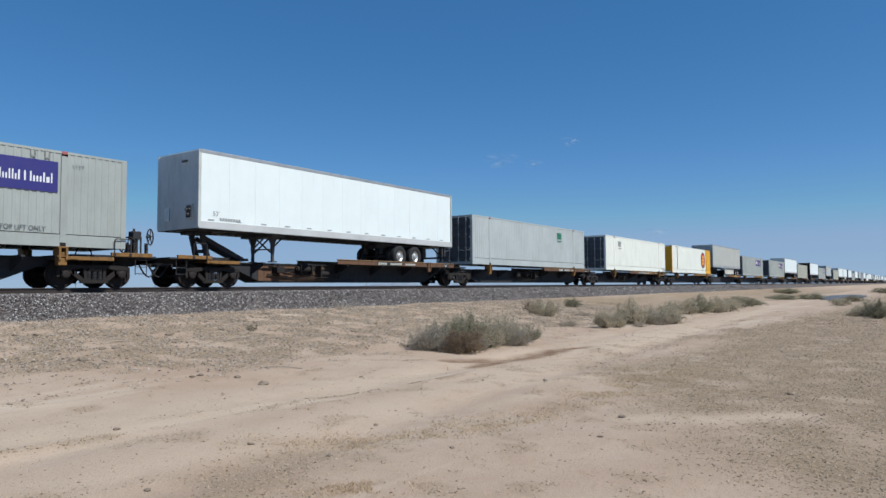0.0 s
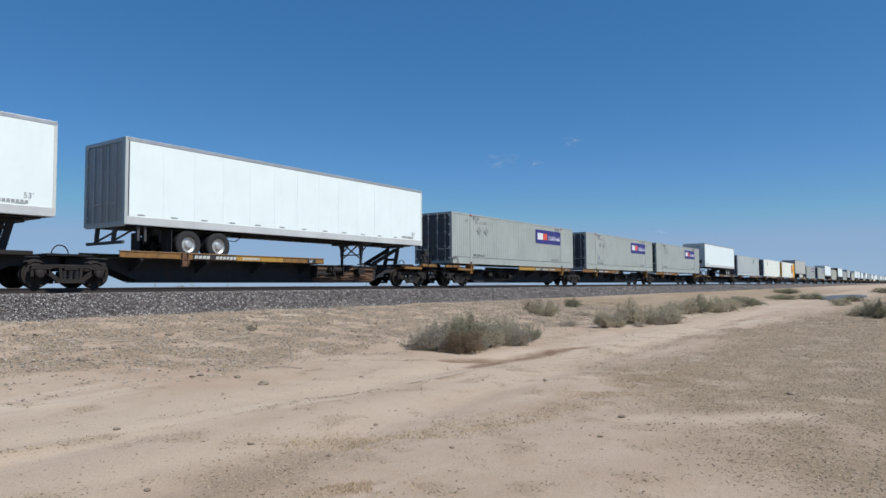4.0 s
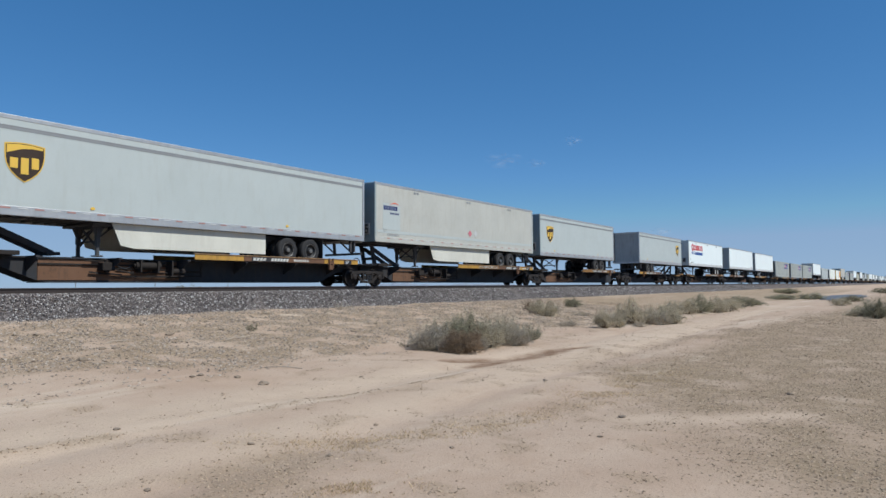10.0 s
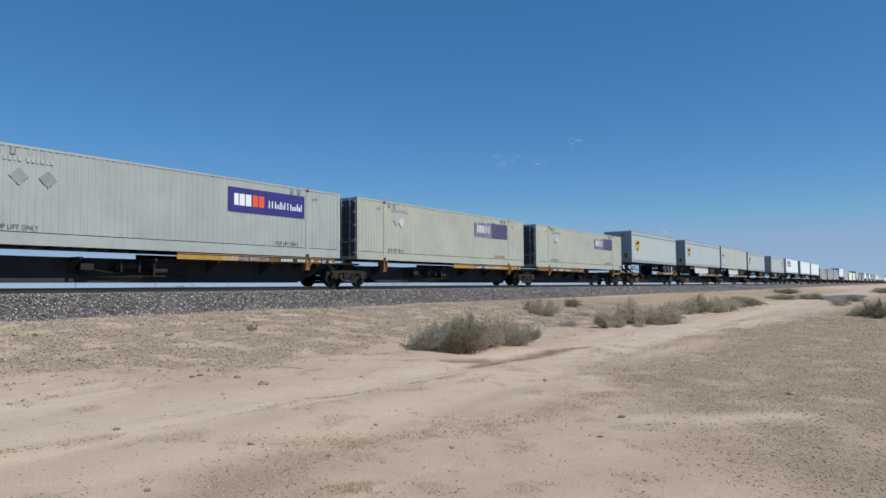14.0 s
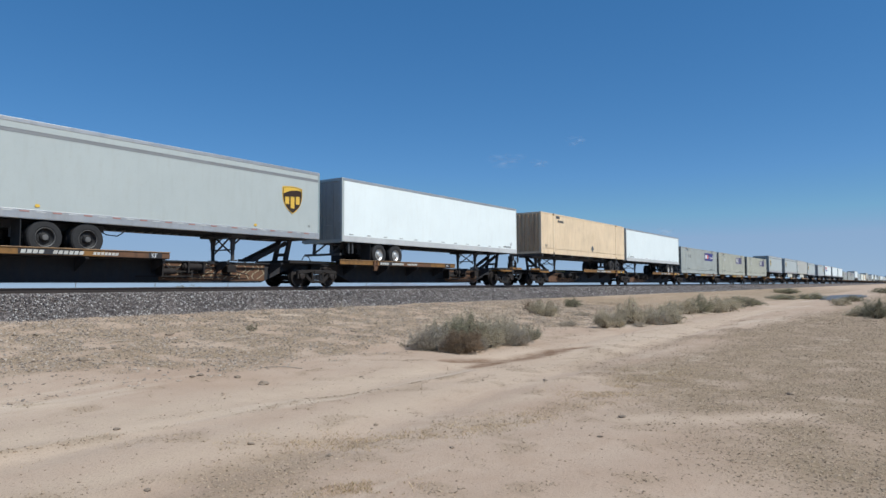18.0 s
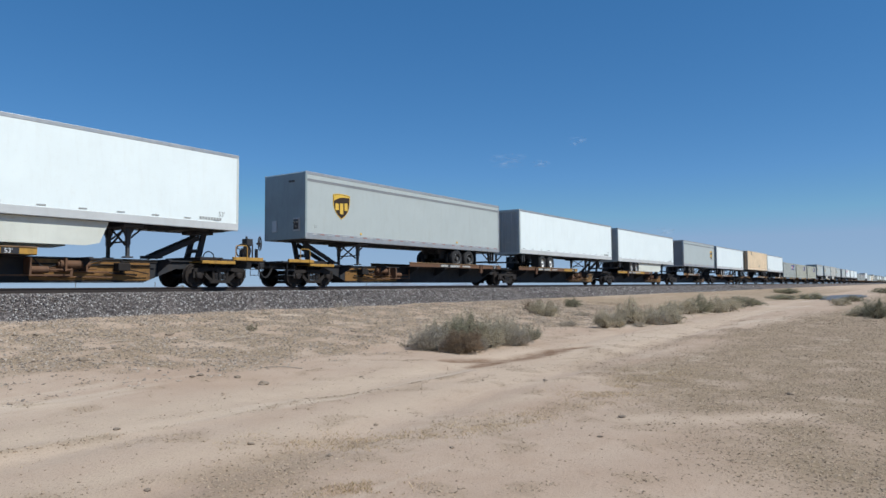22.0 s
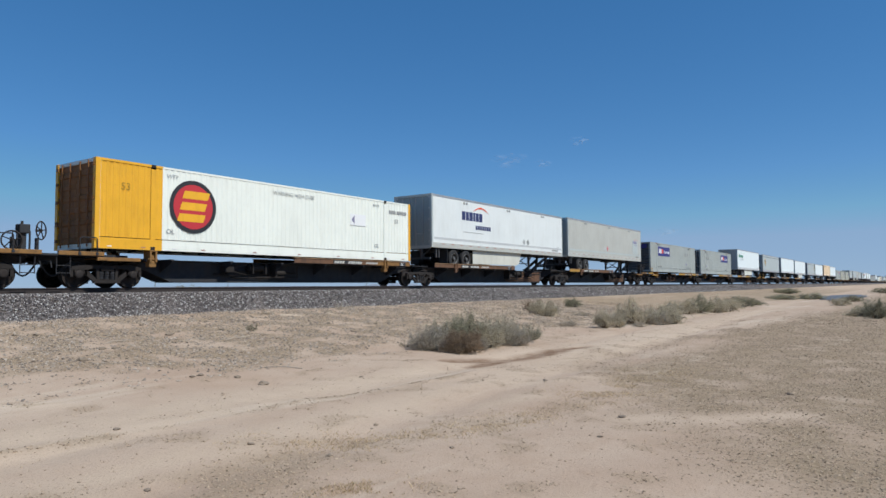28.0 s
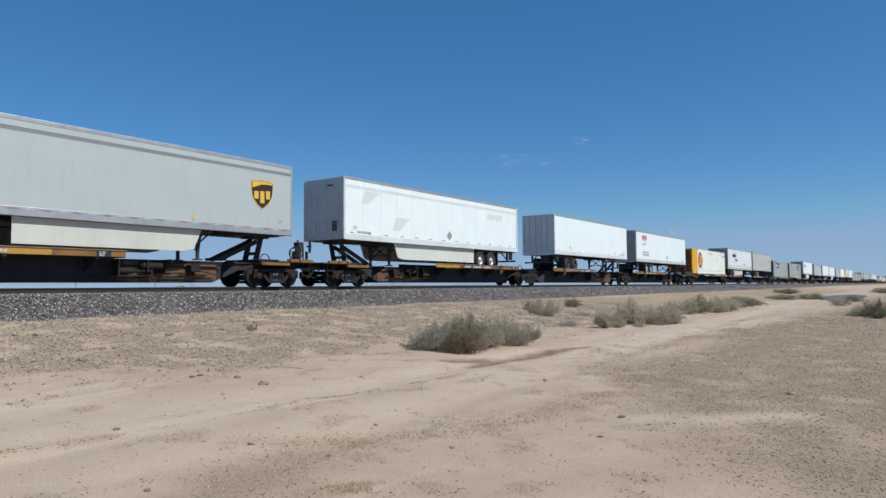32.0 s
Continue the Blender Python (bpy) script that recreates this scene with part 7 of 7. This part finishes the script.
MAT["straw"] = leaf_mat("dry_straw", (0.50, 0.37, 0.22), (0.78, 0.62, 0.42))
stubble(STUBBLE, 0.24, 9000, 51)
stubble([(3.7, 3.75), (4.1, 3.3)], 0.13, 1800, 52)
stubble([(8.9, 3.9), (10.6, 3.6), (12.4, 3.9)], 0.35, 6000, 53)

# ---- fence posts beyond the track ----
for i, (x, y) in enumerate(((33.5, 68.0), (20.4, 68.0), (51.5, 68.0), (76.5, 68.0), (26.0, 68.0), (42.0, 68.0), (104.0, 68.0))):
    f = tagged(new("fence_post"), "thin weathered steel fence post beyond the railway", "fence post", "fence posts")
    f.location = (x, y, 0.1)
    part("shaft", (("shaft",), lambda bm: box(bm, -0.025, 0.025, -0.025, 0.025, -0.2, 2.0)), "post", f)
    part("cap", (("shaftcap",), lambda bm: box(bm, -0.04, 0.04, -0.04, 0.04, 1.96, 2.02)), "post", f)

# ---- puddle, pond, hills, cloud wisps ----


def wet_mat(name, col, rough, holes):
    m, n, l, p = node_mat(name)
    v = coords(n, l, world_space=True)
    base = mixed(n, l, noise_tex(n, l, v, 1.2, 5), col, tuple(c * 1.5 for c in col))
    l.new(base, p.inputs["Base Color"])
    l.new(ramp(n, l, noise_tex(n, l, v, 2.0, 3), 0.3, 0.7, (rough,) * 3, (rough + holes,) * 3), p.inputs["Roughness"])
    b = n.new("ShaderNodeBump")
    b.inputs["Strength"].default_value, b.inputs["Distance"].default_value = 0.05, 0.01
    l.new(noise_tex(n, l, v, 9.0, 3), b.inputs["Height"])
    l.new(b.outputs[0], p.inputs["Normal"])
    return m


MAT["water"] = wet_mat("shallow_muddy_water", (0.10, 0.095, 0.09), 0.4, 0.15)


def blot(name, cx, cy, rx, ry, turn, material, label, category, up, seed):
    bm = bmesh.new()
    n = 56
    c = bm.verts.new((cx, cy, float(lie(np.array(cx), np.array(cy))) + up))
    ring = []
    for i in range(n):
        a = 2 * math.pi * i / n
        k = 1 + 0.28 * noise.noise((2.2 * math.cos(a) + seed, 2.2 * math.sin(a), 0.0)) + 0.12 * noise.noise((6 * math.cos(a), 6 * math.sin(a), seed))
        u, w = rx * k * math.cos(a), ry * k * math.sin(a)
        x, y = cx + u * math.cos(turn) - w * math.sin(turn), cy + u * math.sin(turn) + w * math.cos(turn)
        ring.append(bm.verts.new((x, y, float(lie(np.array(x), np.array(y))) + up)))
    for i in range(n):
        bm.faces.new((c, ring[i], ring[(i + 1) % n]))
    ob = part(name, bm, material, None)
    return tagged(ob, label, category, kind="structure")


blot("pond", 86.0, 6.7, 15.0, 2.2, 0.0, "water", "shallow pond of muddy water reflecting the sky", "water", 0.06, 3.0)


def hill_mat():
    m, n, l, p = node_mat("hazy_blue_hills")
    v = coords(n, l, world_space=True)
    col = mixed(n, l, noise_tex(n, l, v, 0.01, 5), (0.20, 0.24, 0.30), (0.30, 0.33, 0.38))
    l.new(col, p.inputs["Base Color"])
    p.inputs["Roughness"].default_value = 1.0
    return m


MAT["hill"] = hill_mat()


def ridge(a0, a1, dist, height, seed, label):
    """A far range of hills between two bearings (degrees from +x)."""
    bm = bmesh.new()
    n = 60
    rows = []
    for i in range(n + 1):
        u = i / n
        a = radians(a0 + (a1 - a0) * u)
        h = height * (math.sin(math.pi * u) ** 0.6) * (0.65 + 0.5 * noise.noise((u * 7, seed, 0)) + 0.25 * noise.noise((u * 19, seed, 4)))
        rows.append([bm.verts.new((d * math.cos(a), d * math.sin(a), z)) for d, z in ((dist - 250, -2.0), (dist - 90, max(0.5, h) * 0.5), (dist, max(0.5, h)), (dist + 300, -2.0))])
    for p, q in zip(rows, rows[1:]):
        for k in range(3):
            bm.faces.new((p[k], q[k], q[k + 1], p[k + 1]))
    ob = part("hill", bm, "hill", None)
    return tagged(ob, label, "hill", kind="structure")


ridge(36.0, 42.0, 4000, 26, 1.0, "low hazy hills on the horizon")
ridge(28.0, 36.5, 4200, 18, 2.0, "low hazy hills on the horizon")
ridge(-6.0, 4.5, 4100, 92, 3.0, "pale blue hills at the end of the line")
ridge(40.0, 62.0, 4300, 9, 4.0, "low hazy hills on the horizon")


def cloud_mat():
    m, n, l, p = node_mat("thin_cloud")
    tc = n.new("ShaderNodeTexCoord")
    sp = n.new("ShaderNodeMapping")
    sp.inputs["Scale"].default_value = (0.012, 0.012, 0.03)
    l.new(tc.outputs["Object"], sp.inputs[0])
    f = ramp(n, l, noise_tex(n, l, sp.outputs[0], 1.0, 6, 0.65), 0.42, 0.80, (0, 0, 0), (0.42,) * 3)
    at = n.new("ShaderNodeAttribute")
    at.attribute_name = "thick"
    mul = n.new("ShaderNodeMath")
    mul.operation = "MULTIPLY"
    l.new(f, mul.inputs[0])
    l.new(at.outputs["Fac"], mul.inputs[1])
    l.new(mul.outputs[0], p.inputs["Alpha"])
    p.inputs["Base Color"].default_value = (0.85, 0.85, 0.87, 1)
    p.inputs["Roughness"].default_value = 1.0
    return m


CLOUD = cloud_mat()
CLOUDS = []


def wisp(bearing, up, width, tall, seed):
    """A thin torn sheet of cloud, far off, facing the place."""
    dist = 4000.0
    a = radians(bearing)
    n, k = 24, 12
    vs, th, fs = [], [], []
    for j in range(k + 1):
        for i in range(n + 1):
            u, w = -1 + 2 * i / n, -1 + 2 * j / k
            vs.append((30 * noise.noise((u * 2, w * 2, seed)), -u * width / 2, w * tall / 2))
            th.append(max(0.0, 1 - math.hypot(u, w)) ** 0.8 * (0.8 + 0.6 * noise.noise((u * 3 + seed, w * 3, 1.0))))
    for j in range(k):
        for i in range(n):
            p = j * (n + 1) + i
            fs.append((p, p + 1, p + n + 2, p + n + 1))
    me = bpy.data.meshes.new("cloud")
    me.from_pydata(vs, [], fs)
    at = me.attributes.new("thick", "FLOAT", "POINT")
    at.data.foreach_set("value", th)
    me.materials.append(CLOUD)
    smooth(me)
    ob = tagged(new("cloud", me), "thin torn wisp of white cloud", "cloud", kind="structure")
    CLOUDS.append((ob, dist, bearing, up))


wisp(30.1, 10.6, 230, 110, 1.0)
wisp(24.3, 12.0, 120, 70, 2.0)
wisp(27.4, 10.25, 120, 50, 3.0)
wisp(17.5, 4.3, 140, 50, 4.0)


def drift():
    for ob, dist, bearing, up in CLOUDS:
        rows = []
        for t in (0.0, 16.0, END):
            b = radians(bearing - 0.9 * t / END)
            e = radians(up)
            rows.append((t, Matrix.Translation((dist * math.cos(b) * math.cos(e), dist * math.sin(b) * math.cos(e), dist * math.sin(e))) @ Matrix.Rotation(b, 4, "Z")))
        walk(ob, rows)


# ---- motion ----
def gone(t):
    """The train's way at t seconds, smooth between the full seconds."""
    k = min(int(t), len(GONE) - 2)
    u = t - k
    a, b = GONE[k], GONE[k + 1]
    m0 = (b - GONE[k - 1]) / 2 if k else b - a
    m1 = (GONE[k + 2] - a) / 2 if k + 2 < len(GONE) else b - a
    return a * (2 * u ** 3 - 3 * u * u + 1) + m0 * (u ** 3 - 2 * u * u + u) + b * (3 * u * u - 2 * u ** 3) + m1 * (u ** 3 - u * u)


def motions():
    for thing, x0 in MOVERS:
        walk(thing, [(float(t), pose(x0 + way, TRACK_Y, RAIL_Z)) for t, way in enumerate(GONE)])
    step = 1.0 / FPS
    for q, sets in WHEELSETS.items():
        rows = [(k * step, pose(q * 0.89, 0, WHEEL_R, 0, math.degrees(gone(k * step) / WHEEL_R) % 360.0, 0)) for k in range(int(END * FPS) + 1)]
        first = sets[0]
        walk(first, rows)
        for w in sets[1:]:
            w.rotation_mode = "QUATERNION"
            keys = w.animation_data_create()
            keys.action = first.animation_data.action
            keys.action_slot = first.animation_data.action_slot
    drift()


motions()
